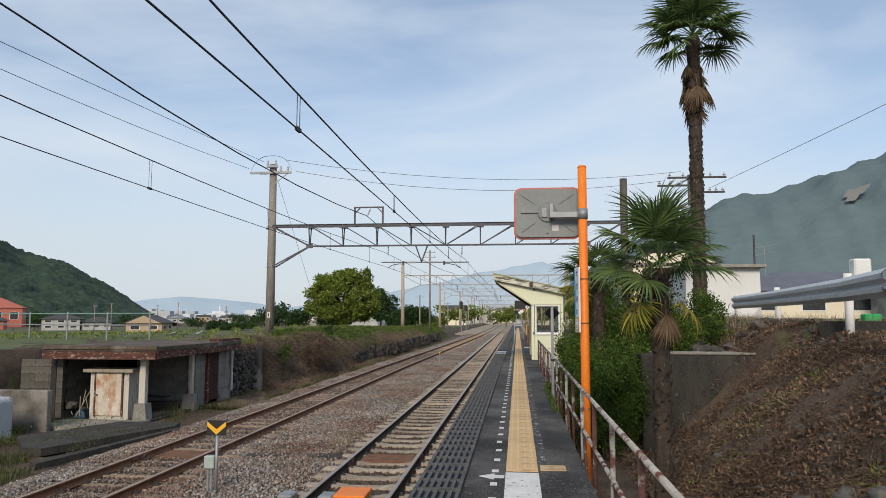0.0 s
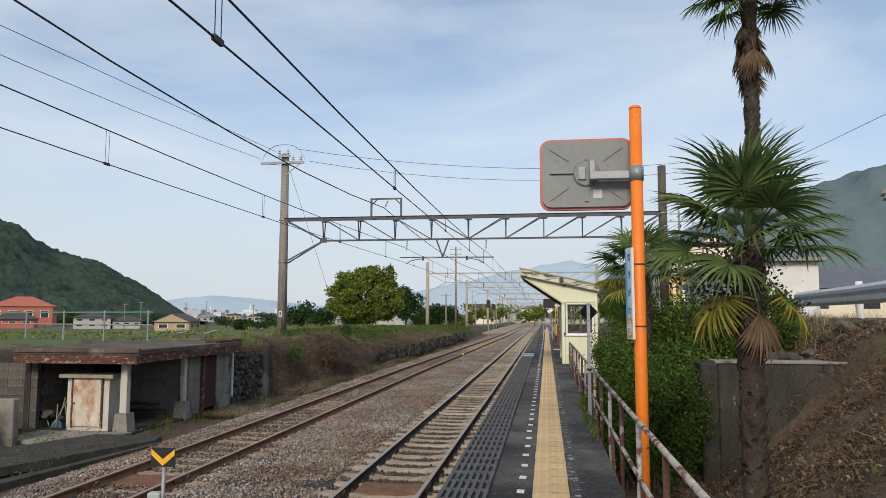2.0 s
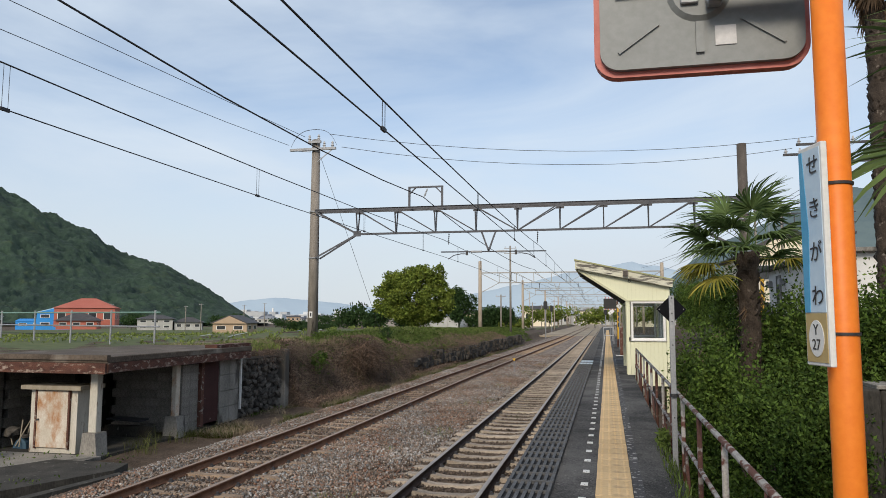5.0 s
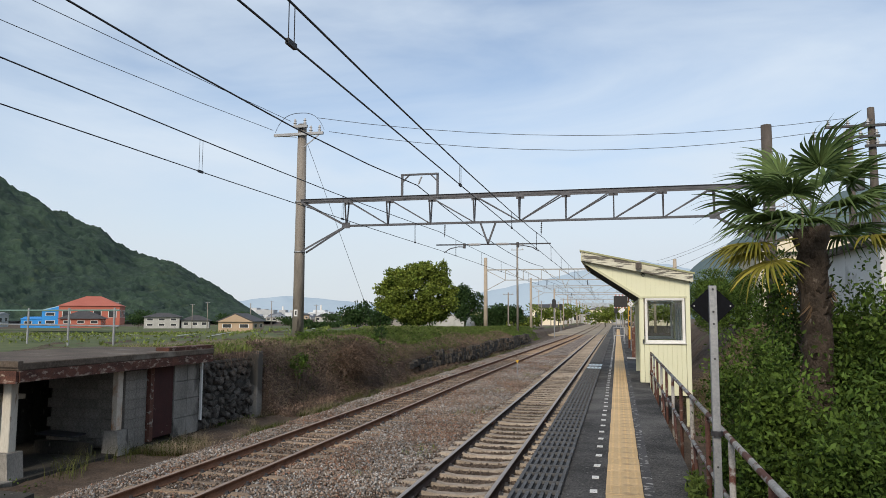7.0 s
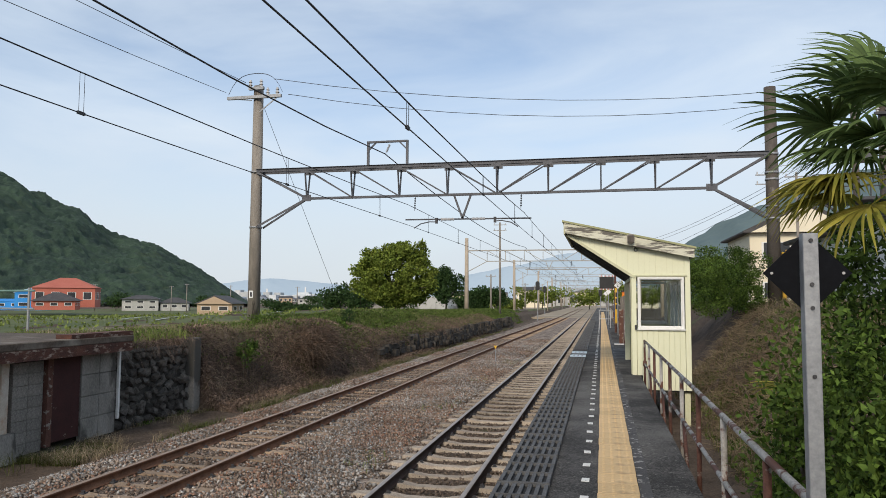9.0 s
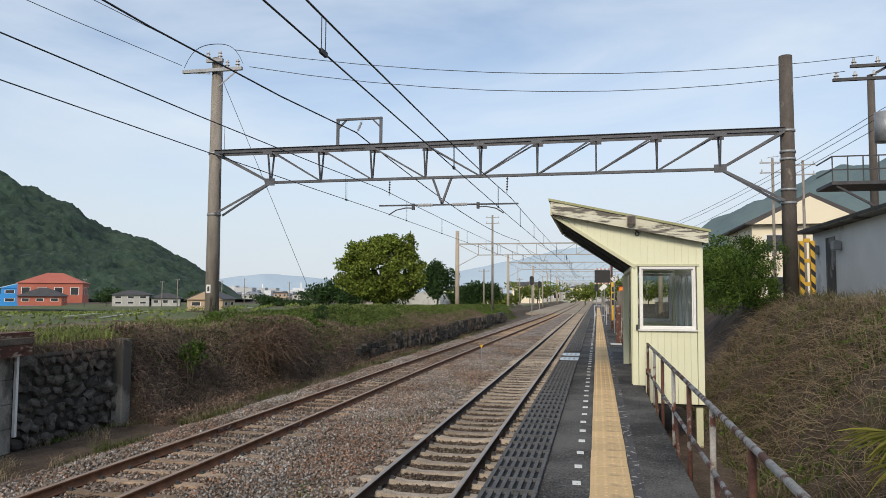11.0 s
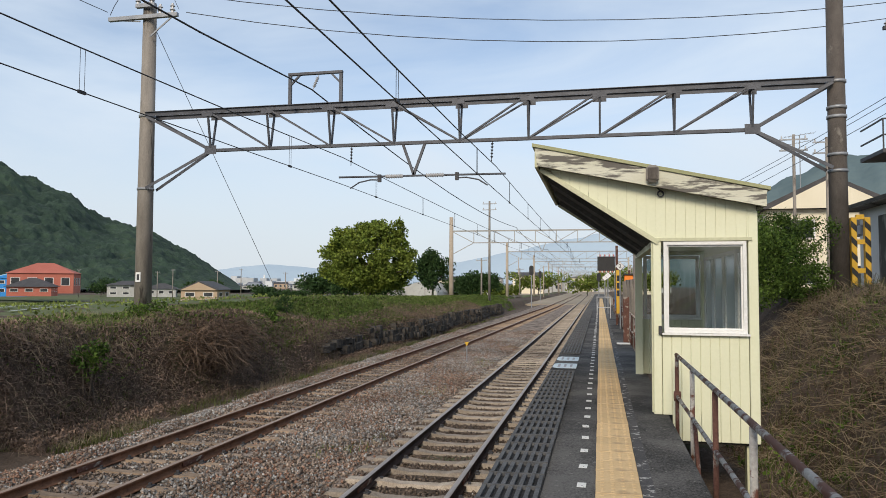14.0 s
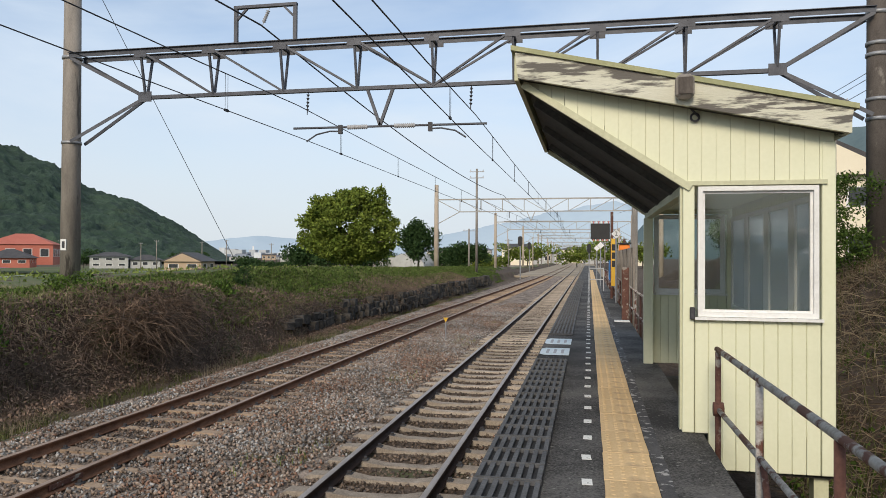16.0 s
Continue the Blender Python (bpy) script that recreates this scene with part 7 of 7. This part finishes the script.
house(19.5, 50, 11, 7, 1.9, 1.35, CREAMWALL, TILEBLUE, "low house with a blue-grey tiled hip roof", 0.0, True, 0.7, 1, 4, 2.2, "x")
house(26, 46, 9, 7, 1.9, 1.3, PLASTER, TILEBLUE, "low white house with a blue-grey tiled roof", 0.1, True, 0.7, 1, 4, 2.2, "x")

# striped guard post by the mast
yb = thing("hazard_post", (5.22, 32.95, 2.2), "yellow and black striped steel guard post", "guard post")
for x in (-0.13, 0.13):
    lg = part("leg", box(bmesh.new(), x - 0.055, x + 0.055, -0.06, 0.06, 0, 1.66, 0.006), STRIPE_Y, yb)
    for k in range(5):
        z = 0.06 + k * 0.32
        part("stripe", prism(bmesh.new(), [(x - 0.056, z + 0.12), (x + 0.056, z), (x + 0.056, z + 0.14), (x - 0.056, z + 0.26)], "y", -0.0635, -0.0605), BLACK, lg)
for z in (0.5, 1.1, 1.62):
    part("rung", box(bmesh.new(), -0.075, 0.075, -0.04, 0.04, z, z + 0.1), STRIPE_Y, yb)

# power pole with cross arms and transformer
pp = thing("power_pole", (9.15, 36.8, 2.2), "concrete power pole with cross arms, insulators and a transformer", "power pole")
part("shaft", rod(bmesh.new(), (0, 0, -0.2), (0, 0, 7.95), 0.17, 0.12, 14), MASTB, pp, smooth=True)
part("shaft", rod(bmesh.new(), (0.6, 4.6, -0.2), (0.6, 4.6, 8.3), 0.15, 0.12, 14), MASTB, pp, smooth=True)
for z, x0, x1 in ((7.2, -1.6, 1.25), (6.8, -2.1, 0.2), (6.45, -0.3, 1.15)):
    arm = part("cross_arm", box(bmesh.new(), x0, x1, -0.24, -0.14, z, z + 0.09), DARKSTEEL, pp)
    for k in range(5):
        x = x0 + 0.1 + (x1 - x0 - 0.2) * k / 4
        bm = bmesh.new()
        rod(bm, (x, -0.19, z + 0.09), (x, -0.19, z + 0.3), 0.05, 0.03, 10)
        rod(bm, (x, -0.19, z + 0.16), (x, -0.19, z + 0.2), 0.085, 0.05, 12)
        part("insulator", bm, PORCELAIN, arm)
part("transformer", rod(bmesh.new(), (-0.65, -0.1, 4.9), (-0.65, -0.1, 5.8), 0.30, n=16), STEEL, pp, "grey transformer drum", smooth=True)
part("stay_arm", bar(bmesh.new(), (-1.2, -0.1, 6.85), (0.0, -0.1, 7.5), 0.07), DARKSTEEL, pp)
for k, (z0, e) in enumerate(((8.9, (26, -6, 16.0)), (8.4, (3.5, 75, 7.5)), (8.2, (3.2, 76, 7.2)), (7.9, (2.5, 90, 6.6)))):
    wire("service_wire", [(9.6 if k == 0 else 8.9, 36.6, z0), e], 0.010, "black service wire from the power pole", "service wires", sag=0.5)
# steel platform on a frame
bp = thing("steel_balcony", (7.85, 36.9, 2.2), "dark steel access platform with a railing on a post", "balcony")
part("deck", box(bmesh.new(), -1.05, 1.6, -0.8, 0.8, 3.55, 3.65), DARKSTEEL, bp)
part("brace", bar(bmesh.new(), (-0.95, -0.7, 3.55), (1.1, -0.7, 2.3), 0.06), DARKSTEEL, bp)
part("post", box(bmesh.new(), 1.05, 1.2, -0.1, 0.1, -0.2, 3.55), DARKSTEEL, bp)
for k in range(7):
    part("rail_post", bar(bmesh.new(), (-1.03 + k * 0.42, -0.78, 3.65), (-1.03 + k * 0.42, -0.78, 4.4), 0.03), DARKSTEEL, bp)
for z in (4.0, 4.4):
    part("rail", bar(bmesh.new(), (-1.05, -0.78, z), (1.6, -0.78, z), 0.035), DARKSTEEL, bp)
for z in (4.0, 4.4):
    part("rail", bar(bmesh.new(), (-1.03, -0.78, z), (-1.03, 0.78, z), 0.035), DARKSTEEL, bp)

def thin_pole(x, y, z0, h, label, arms=1, r=0.09, m=MASTC):
    t = thing("utility_pole", (x, y, z0), label, "utility pole", "utility poles")
    part("shaft", rod(bmesh.new(), (0, 0, -0.3), (0, 0, h), r, r * 0.75, 10), m, t, smooth=True)
    for k in range(arms):
        z = h - 0.25 - k * 0.55
        part("cross_arm", bar(bmesh.new(), (-0.65, 0, z), (0.65, 0, z), 0.07), STEEL, t)
        for x_ in (-0.55, 0.0, 0.55):
            part("insulator", rod(bmesh.new(), (x_, 0, z), (x_, 0, z + 0.2), 0.05, 0.03, 8), PORCELAIN, t)
    return t
def antenna(x, y, z0, h):
    t = thing("antenna_mast", (x, y, z0), "thin mast with television antennas", "antenna")
    part("mast", rod(bmesh.new(), (0, 0, 0), (0, 0, h), 0.03, n=8), STEEL, t)
    for z, L in ((h, 0.9), (h - 0.5, 0.7)):
        part("boom", bar(bmesh.new(), (-L, 0, z - 0.1), (L, 0.1, z + 0.15), 0.03), STEEL, t)
        for k in range(7):
            xx = -L + 2 * L * k / 6
            part("element", bar(bmesh.new(), (xx, -0.3, z - 0.1 + 0.125 * k / 3), (xx, 0.3, z - 0.1 + 0.125 * k / 3), 0.015), STEEL, t)
antenna(12.6, 66.5, 7.4, 4.8)
thin_pole(9.4, 55, 1.8, 8.2, "pale concrete utility pole by the cream house", 2)
thin_pole(11.2, 56, 1.8, 8.2, "pale concrete utility pole by the cream house", 2)
thin_pole(15.2, 48, 2.2, 5.6, "slim dark utility pole behind the lane", 0, 0.08, DARKSTEEL)
antenna(16.5, 50, 4.2, 3.0)
thin_pole(-9.9, 81.5, 1.0, 9.1, "thin concrete utility pole beside the far track", 2, 0.12)
thin_pole(0.95, 38.2, 0.2, 3.9, "plain grey concrete pole behind the platform fence", 0, 0.10)

# guard rail along the lane
gr = thing("guard_rail", (5.3, 15.9, 2.38), "white-painted steel guard rail beside the lane", "guard rail")
pts = [(0.6, 4.6, 0.0), (0.2, 0.3, 0.0), (-0.55, -4.8, 0.0), (-1.05, -7.1, 0.0)]
for x, y, z in pts:
    part("post", rod(bmesh.new(), (x + 0.07, y, -0.35), (x + 0.07, y, 0.74), 0.06, n=12), WHITE, gr, smooth=True)
for a, b in zip(pts, pts[1:]):
    bm = bmesh.new()
    sec = [(0.33, 0.0), (0.39, -0.06), (0.45, -0.06), (0.50, 0.0), (0.55, -0.06), (0.61, -0.06), (0.67, 0.0)]
    out = [[bm.verts.new((p[0] + dy + o, p[1], p[2] + dz)) for dz, dy in sec] for o in (0.0, 0.015) for p in (a, b)]
    for k in range(6):
        bm.faces.new((out[0][k], out[1][k], out[1][k + 1], out[0][k + 1]))
        bm.faces.new((out[2][k], out[2][k + 1], out[3][k + 1], out[3][k]))
    part("beam", bm, PORCELAIN, gr, "corrugated white beam")
part("reflector_box", box(bmesh.new(), -0.42, -0.18, -4.9, -4.7, 0.6, 0.95, 0.02), WHITE, gr)
solid("lane_edge", prism(bmesh.new(), [(4.6, 11.6), (9, 9.5), (9, 10.1), (4.9, 12.1)], "z", 1.9, 2.42), DARK_CONC, "dark broken concrete edge of the lane", "kerb")
for x, y in ((6.9, 15.2), (7.4, 15.0)):
    solid("green_crate", box(bmesh.new(), x, x + 0.32, y, y + 0.25, 2.35, 2.55, 0.03), mat("green_plastic", (0.02, 0.30, 0.08), (0.04, 0.40, 0.12), 0.5, 3, 0, 20), "bright green plastic crate beside the lane", "crate", group="green crates")
lane = solid("lane", box(bmesh.new(), 8.2, 12.0, 6, 40, 2.2, 2.44), ASPHALT, "grey asphalt lane above the slope", "lane", kind="structure")

# ---- platform beyond the shelter ----
solid("brown_post", box(bmesh.new(), 0.46, 0.60, 34.2, 34.35, PLAT, 2.15, 0.01), RUSTDARK, "brown-painted steel post on the platform", "post")
solid("ramp_plate", box(bmesh.new(), 0.3, 0.6, 33.8, 34.1, PLAT + 0.002, PLAT + 0.02), WORNWHITE, "small worn plate at the foot of the post", "plate")
m2 = thing("traffic_mirror", (0.5, 42.3, PLAT), "platform mirror with a striped hood seen along the line", "traffic mirror")
part("post", rod(bmesh.new(), (0, 0, 0), (0, 0, 2.75), 0.045, n=12), RUSTDARK, m2)
mb = part("mirror_box", box(bmesh.new(), -0.66, -0.06, 0.0, 0.12, 1.86, 2.38, 0.01), BLACK, m2, "dark mirror in a frame")
for k in range(8):
    part("hood_stripe", box(bmesh.new(), -0.66 + k * 0.077, -0.66 + k * 0.077 + 0.04, -0.05, 0.13, 2.385, 2.45), REDTRIM if k % 2 else WHITE, mb)
for k in range(9):
    part("sill_stripe", box(bmesh.new(), -0.66 + k * 0.07, -0.66 + k * 0.07 + 0.04, -0.015, -0.003, 1.82, 1.88), REDTRIM if k % 2 else WHITE, mb)
part("hazard_plate", box(bmesh.new(), -0.02, 0.12, -0.06, -0.046, 0.4, 1.9), STRIPE_Y, m2)
for k in range(3):
    part("bar_mark", box(bmesh.new(), 0.0, 0.10, -0.066, -0.062, 1.0 + k * 0.26, 1.2 + k * 0.26), BLACK, m2)
def diamond_mark(x, y, z, s, txt=None):
    t = thing("stop_marker", (x, y, PLAT), "white diamond stop marker on a pole", "sign", "stop markers")
    part("pole", rod(bmesh.new(), (0, 0.03, 0), (0, 0.03, z - PLAT + s), 0.025, n=8), STEEL, t)
    p = part("plate", prism(bmesh.new(), [(-s, z - PLAT), (0, z - PLAT - s), (s, z - PLAT), (0, z - PLAT + s)], "y", -0.006, 0.0), WHITE, t)
    part("border", prism(bmesh.new(), [(-s * 1.08, z - PLAT), (0, z - PLAT - s * 1.08), (s * 1.08, z - PLAT), (0, z - PLAT + s * 1.08)], "y", 0.001, 0.005), BLACK, t)
    if txt:
        c = bpy.data.curves.new("numeral", "FONT")
        c.body, c.size, c.align_x, c.align_y, c.extrude = txt, s * 1.25, "CENTER", "CENTER", 0.001
        c.materials.append(BLACK)
        o = new("numeral", c)
        o.parent, o.location, o.rotation_euler = t, (0, -0.009, z - PLAT), (radians(90), 0, 0)
    return t
diamond_mark(0.55, 40.0, 3.03, 0.14, "2")
diamond_mark(0.3, 52.0, 2.9, 0.16)
diamond_mark(0.2, 58.0, 2.85, 0.16)
for k, y in enumerate((36.0, 38.5, 40.8, 43.5)):
    f = thing("sheet_fence", (0.86, y, 0.4), "tall pale weathered sheet fence panel behind the handrail", "fence", "sheet fence")
    part("panel", box(bmesh.new(), -0.02, 0.02, 0, 2.2, 0.6, 2.0 + (k % 2) * 0.15), (CONCRETE, MASTC)[k % 2], f)
    for j in (0.05, 1.1, 2.1):
        part("post", box(bmesh.new(), -0.07, -0.022, j, j + 0.07, 0, 2.2), MASTC, f)
ob = thing("barrier", (0.35, 47.5, PLAT), "white pipe barrier at the far part of the platform", "barrier")
for x in (-0.55, 0.0):
    part("post", rod(bmesh.new(), (x, 0, 0), (x, 0, 0.9), 0.016, n=8), PORCELAIN, ob)
for z in (0.45, 0.88):
    part("rail", rod(bmesh.new(), (-0.55, 0, z), (0.0, 0, z), 0.016, n=8), PORCELAIN, ob)
solid("blue_panel", box(bmesh.new(), 0.50, 0.53, 44.5, 46.0, PLAT + 0.5, PLAT + 1.2), BLUEWALL, "bright blue panel on the platform fence", "panel")
sg = thing("orange_signal_box", (1.1, 47.0, PLAT), "orange and black equipment on a pole behind the fence", "signal")
part("pole", rod(bmesh.new(), (0, 0, -0.8), (0, 0, 2.0), 0.05, n=10), RUSTDARK, sg)
part("head", box(bmesh.new(), -0.2, 0.2, -0.12, 0.12, 1.3, 1.8, 0.03), ORANGE, sg)
part("hood", box(bmesh.new(), -0.25, 0.25, -0.18, 0.18, 1.802, 1.86), BLACK, sg)
part("stripe", box(bmesh.new(), -0.15, 0.15, -0.128, -0.122, 1.45, 1.6), BLACK, sg)
def signal(x, y, z):
    t = thing("railway_signal", (x, y, 0), "railway signal with a black oval head on a post", "signal", "railway signals")
    part("post", rod(bmesh.new(), (0, 0, -0.2), (0, 0, z), 0.06, n=10), STEEL, t)
    hd = part("head", prism(bmesh.new(), rounded(0.5, 1.1, 0.24), "y", -0.14, -0.07), BLACK, t)
    hd.location = (0, 0, z - 0.5)
    for dz in (-0.25, 0.0, 0.25):
        part("lens", rod(bmesh.new(), (0, -0.20, dz), (0, -0.145, dz), 0.085, n=12), WINDOWDARK, hd)
signal(-7.6, 98, 4.6); signal(-0.2, 112, 4.0); signal(-9.2, 130, 4.6)
mk_ = thing("track_marker", (-4.2, 39, -0.1), "small yellow marker post between the tracks", "marker")
part("post", rod(bmesh.new(), (0, 0, 0), (0, 0, 0.7), 0.02, n=8), STEEL, mk_)
part("head", prism(bmesh.new(), [(-0.07, 0.72), (0, 0.58), (0.07, 0.72)], "y", -0.02, 0.02), STRIPE_Y, mk_)

# ---- fence and houses on the left ----
fn = thing("pipe_fence", (-13.25, 25.0, 1.55), "galvanised two-rail pipe fence at the edge of the field", "fence")
fd = Vector((-2.05, 0.70, 0))
for k in range(7):
    part("post", rod(bmesh.new(), fd * k + Vector((0, 0, -0.1)), fd * k + Vector((0, 0, 1.12)), 0.03, n=8), STEEL, fn)
for z in (0.62, 1.05):
    part("rail", rod(bmesh.new(), fd * -0.1 + Vector((0, 0, z)), fd * 6.3 + Vector((0, 0, z)), 0.024, n=8), mat("faded_green_pipe", (0.10, 0.20, 0.17), (0.2, 0.3, 0.27), 0.6, 3, 0, 20) if z > 1 else STEEL, fn)

house(-113.3, 146, 12, 10, 3.8, 2.2, REDWALL, REDWALL, "large terracotta-red house with a red roof", 0.55, True, 0.3, 1, 4, 0.6, "x")
house(-107.3, 136, 7.5, 7, 1.5, 1.7, REDWALL, TILEDARK, "red house wing with a dark hip roof", 0.55, True, 0.5, 1, 3, 0.2, "x")
house(-125.5, 151, 7, 8, 3.6, 1.0, BLUEWALL, mat("pale_blue_roof", (0.30, 0.50, 0.66), (0.40, 0.58, 0.70), 0.6, 0.5, 0.1, 5), "bright blue house with a pale blue roof", 0.5, False, 0.2, 2, 2, -0.2, "y")
house(-131, 150, 6, 7, 1.6, 0.5, BLUEWALL, BLUEWALL, "low bright blue annex", 0.5, False, 0.1, 1, 2, -0.2, "x")
house(-146, 150, 7, 8, 2.6, 0.5, PLASTER, STEEL, "pale grey shed with a metal roof", 0.5, False, 0.2, 1, 2, -0.2, "x")
house(-88.5, 167, 8, 11, 2.2, 1.9, TANWALL, TILEDARK, "tan gabled house with a dark roof", 0.25, False, 0.5, 1, 2, -1.2, "y")
house(-135, 203, 10, 8, 3.2, 1.3, PLASTER, TILEDARK, "two-storey white house with a dark hip roof", 0.5, True, 0.7, 2, 3, -1.3, "x")
house(-127, 208, 8, 7, 2.2, 1.6, PLASTER, TILEDARK, "white house with a brown tiled roof", 0.5, True, 0.6, 1, 3, -1.3, "x")
for k in range(26):
    az = radians(-27.5 + k * 0.93 + rng.normal() * 0.3)
    r = rng.uniform(430, 700)
    house(r * math.sin(az), r * math.cos(az), rng.uniform(7, 14), 8, rng.uniform(2.2, 3.6), rng.uniform(0.8, 1.8), (PLASTER, CREAMWALL, PLASTER, TANWALL)[k % 4], (TILEDARK, TILEBLUE, STEEL)[k % 3], "distant small house in the town", rng.uniform(-0.4, 0.4), k % 2 == 0, 0.4, 1, 3, None, "x", "distant houses")
for x, y, h in ((-60, 175, 6), (-96, 185, 7), (-112, 190, 7.5), (-120, 195, 7), (-141, 190, 7.5), (-74, 178, 6.5), (-100, 205, 8)):
    thin_pole(x, y, -1.2, h, "distant concrete utility pole by the houses", 1, 0.13)
for x, y, w, h, m in ((-30, 205, 10, 4.2, PLASTER), (-21, 232, 9, 5.0, CREAMWALL), (-14, 262, 11, 3.6, PLASTER), (-41, 228, 12, 3.8, CREAMWALL), (9, 196, 8, 4.6, CREAMWALL), (14, 240, 12, 5.6, PLASTER), (3, 290, 10, 5.0, PLASTER), (-6, 320, 12, 5.5, CREAMWALL)):
    house(x, y, w, 8, h, 1.2, m, (TILEDARK, TILEBLUE, STEEL)[int(w) % 3], "pale house beside the railway yard ahead", 0.1, w > 9, 0.4, 1, 3, 0.0, "x", "houses by the yard")
for k in range(9):
    y = 150 + k * 16
    thin_pole(float(track_x(y, False)) + (-8.2, 7.5, -15.0)[k % 3] + rng.normal() * 1.2, y, 0.0, rng.uniform(6, 9), "pole beside the railway yard, tinted as if sunlit", 1, 0.11, SUNLIT_MAST)
gh = thing("greenhouse", (-24, 118, 0.8), "pale plastic-covered greenhouse tunnel", "greenhouse")
part("cover", prism(bmesh.new(), [(2.4 * math.cos(a * math.pi / 10), 2.0 * math.sin(a * math.pi / 10)) for a in range(11)], "y", -6, 6), PLASTER, gh)
gh2 = thing("greenhouse", (-27.5, 122, 0.6), "pale plastic-covered greenhouse tunnel", "greenhouse")
part("cover", prism(bmesh.new(), [(2.2 * math.cos(a * math.pi / 10), 1.6 * math.sin(a * math.pi / 10)) for a in range(11)], "y", -6, 6), PLASTER, gh2)
tk = thing("truck", (-25.5, 140, 0.2), "small white truck parked beside the line", "truck")
part("cab", box(bmesh.new(), -0.9, 0.9, -1.0, 0.8, 0.4, 2.2, 0.08), WHITE, tk)
part("windscreen", box(bmesh.new(), -0.75, 0.75, -1.03, -1.002, 1.3, 1.95), WINDOWDARK, tk)
part("bed", box(bmesh.new(), -0.9, 0.9, 0.85, 3.2, 0.5, 1.2), STEEL, tk)
for y in (-0.3, 2.4):
    part("wheel", rod(bmesh.new(), (-0.92, y, 0.35), (0.92, y, 0.35), 0.35, n=14), BLACK, tk)
# far line clutter
for k in range(14):
    y = 100 + k * 17 + rng.normal() * 4
    thin_pole(float(track_x(y, False)) + (5.5 if k % 2 else -11) + rng.normal() * 1.5, y, 0.0, rng.uniform(5, 8), "distant pole beside the railway", k % 2 + 1, 0.11)

# bare earth scar on the mountain side, its brown muted by haze in the colour
sa, sr = np.meshgrid(np.linspace(0, 2 * np.pi, 33), np.linspace(0, 1, 7), indexing="ij")
sr = sr * (1 + 0.22 * np.sin(3 * sa + 1) + 0.12 * np.sin(7 * sa))
A, R = np.radians(24.2 + 0.75 * sr * np.cos(sa)), 0.555 + 0.028 * sr * np.sin(sa) + 0.012 * sr * np.cos(sa)
rad = 1300 + 1000 * R
el = np.interp(np.degrees(A), [21, 25.7], [9.6, 10.9])
h = np.tan(np.radians(el)) * 2300 * smooth01(R, 0, 1) ** 0.85 * 1.03 + 6
i = np.arange(A.size).reshape(A.shape)
tagged(new("earth_scar", np_mesh("earth_scar", np.stack([rad * np.sin(A), rad * np.cos(A), h], -1).reshape(-1, 3), np.stack([i[:-1, :-1], i[1:, :-1], i[1:, 1:], i[:-1, 1:]], -1).reshape(-1, 4), mat("haze_muted_earth", (0.15, 0.175, 0.17), (0.225, 0.205, 0.18), 0.95, 0.03, 0.2, 0.15), True)), "bare brown earth scar on the mountain, muted by haze in its colour", "hill", kind="structure")

# added gravel sheet where the line widens ahead; its pale colour stands for sunlight
bm = bmesh.new()
prism(bm, [(-34, 112), (16, 108), (22, 420), (-130, 420)], "z", -0.3, 0.02)
solid("goods_yard", bm, mat("sunlit_tint_gravel", (0.22, 0.18, 0.13), (0.38, 0.32, 0.24), 0.95, 0.15, 0.4, 3.0), "gravel sheet ahead along the line with warm sunlight in its colour", "yard", kind="structure")

# ---- pale town and chimneys across the plain ----
bm = bmesh.new()
for k in range(130):
    az, r = radians(rng.uniform(-29, -16)), rng.uniform(900, 1500)
    w_, h_ = rng.uniform(8, 26), rng.uniform(3, 9) + (8 if k % 17 == 0 else 0)
    x, y = r * math.sin(az), r * math.cos(az)
    box(bm, x - w_ / 2, x + w_ / 2, y - 6, y + 6, -3, h_ * 0.9)
# wall colour paled and blued to carry the distance haze
stuff("distant_town", done(bm, "distant_town", mat("haze_tinted_wall", (0.42, 0.46, 0.50), (0.60, 0.62, 0.63), 0.9, 0.02, 0, 0.2, island=0.2)), "pale buildings of a far town with haze in their colour", "town")
for az, e in ((-25.95, 0.72), (-23.05, 0.86)):
    r = 1700
    ch = thing("chimney", (r * math.sin(radians(az)), r * math.cos(radians(az)), 0), "tall thin white chimney far across the plain", "chimney", "far chimneys")
    part("stack", rod(bmesh.new(), (0, 0, -2), (0, 0, r * math.tan(radians(e)) + 2.4), 2.6, 1.7, 12), WHITE, ch, smooth=True)

# lush weeds on the easier upper slope of the bank
P = on_ground(36000, -12.0, -9.3, 35, 110, 1.3)
m_ = (P[:, 2] > 0.75 + 0.22 * wob(P[:, 0], P[:, 1] * 0.4, 0.9, 3.0)) & (wob(P[:, 0] * 0.6, P[:, 1] * 0.5, 1.0, 9.0) > -0.45)
stuff("bank_green", leaves("bank_green", P[m_] + [0, 0, 0.06], 0.10, LEAF_WEED, 0.7, 0.6), "lush green weeds on the upper slope of the bank", "weeds")
P = on_ground(9000, -10.2, -8.9, 26.1, 44, 1.1)
m_ = P[:, 2] > 1.15
stuff("bank_edge_straw", twigs("bank_edge_straw", P[m_] + [0, 0, 0.04], 0.36, 0.005, DRY, 0.9), "pale straw hanging over the edge of the bank", "brambles")
P = on_ground(9000, -9.3, -8.15, 26.2, 62, 1.3)
m_ = wob(P[:, 0] * 1.5, P[:, 1] * 0.7, 1.0, 11.0) > 0.12
stuff("verge_tufts", blades("verge_tufts", P[m_], 0.17, 0.010, GRASS_DULL, 1.2, 0.8), "olive grass tufts at the foot of the bank", "grass")
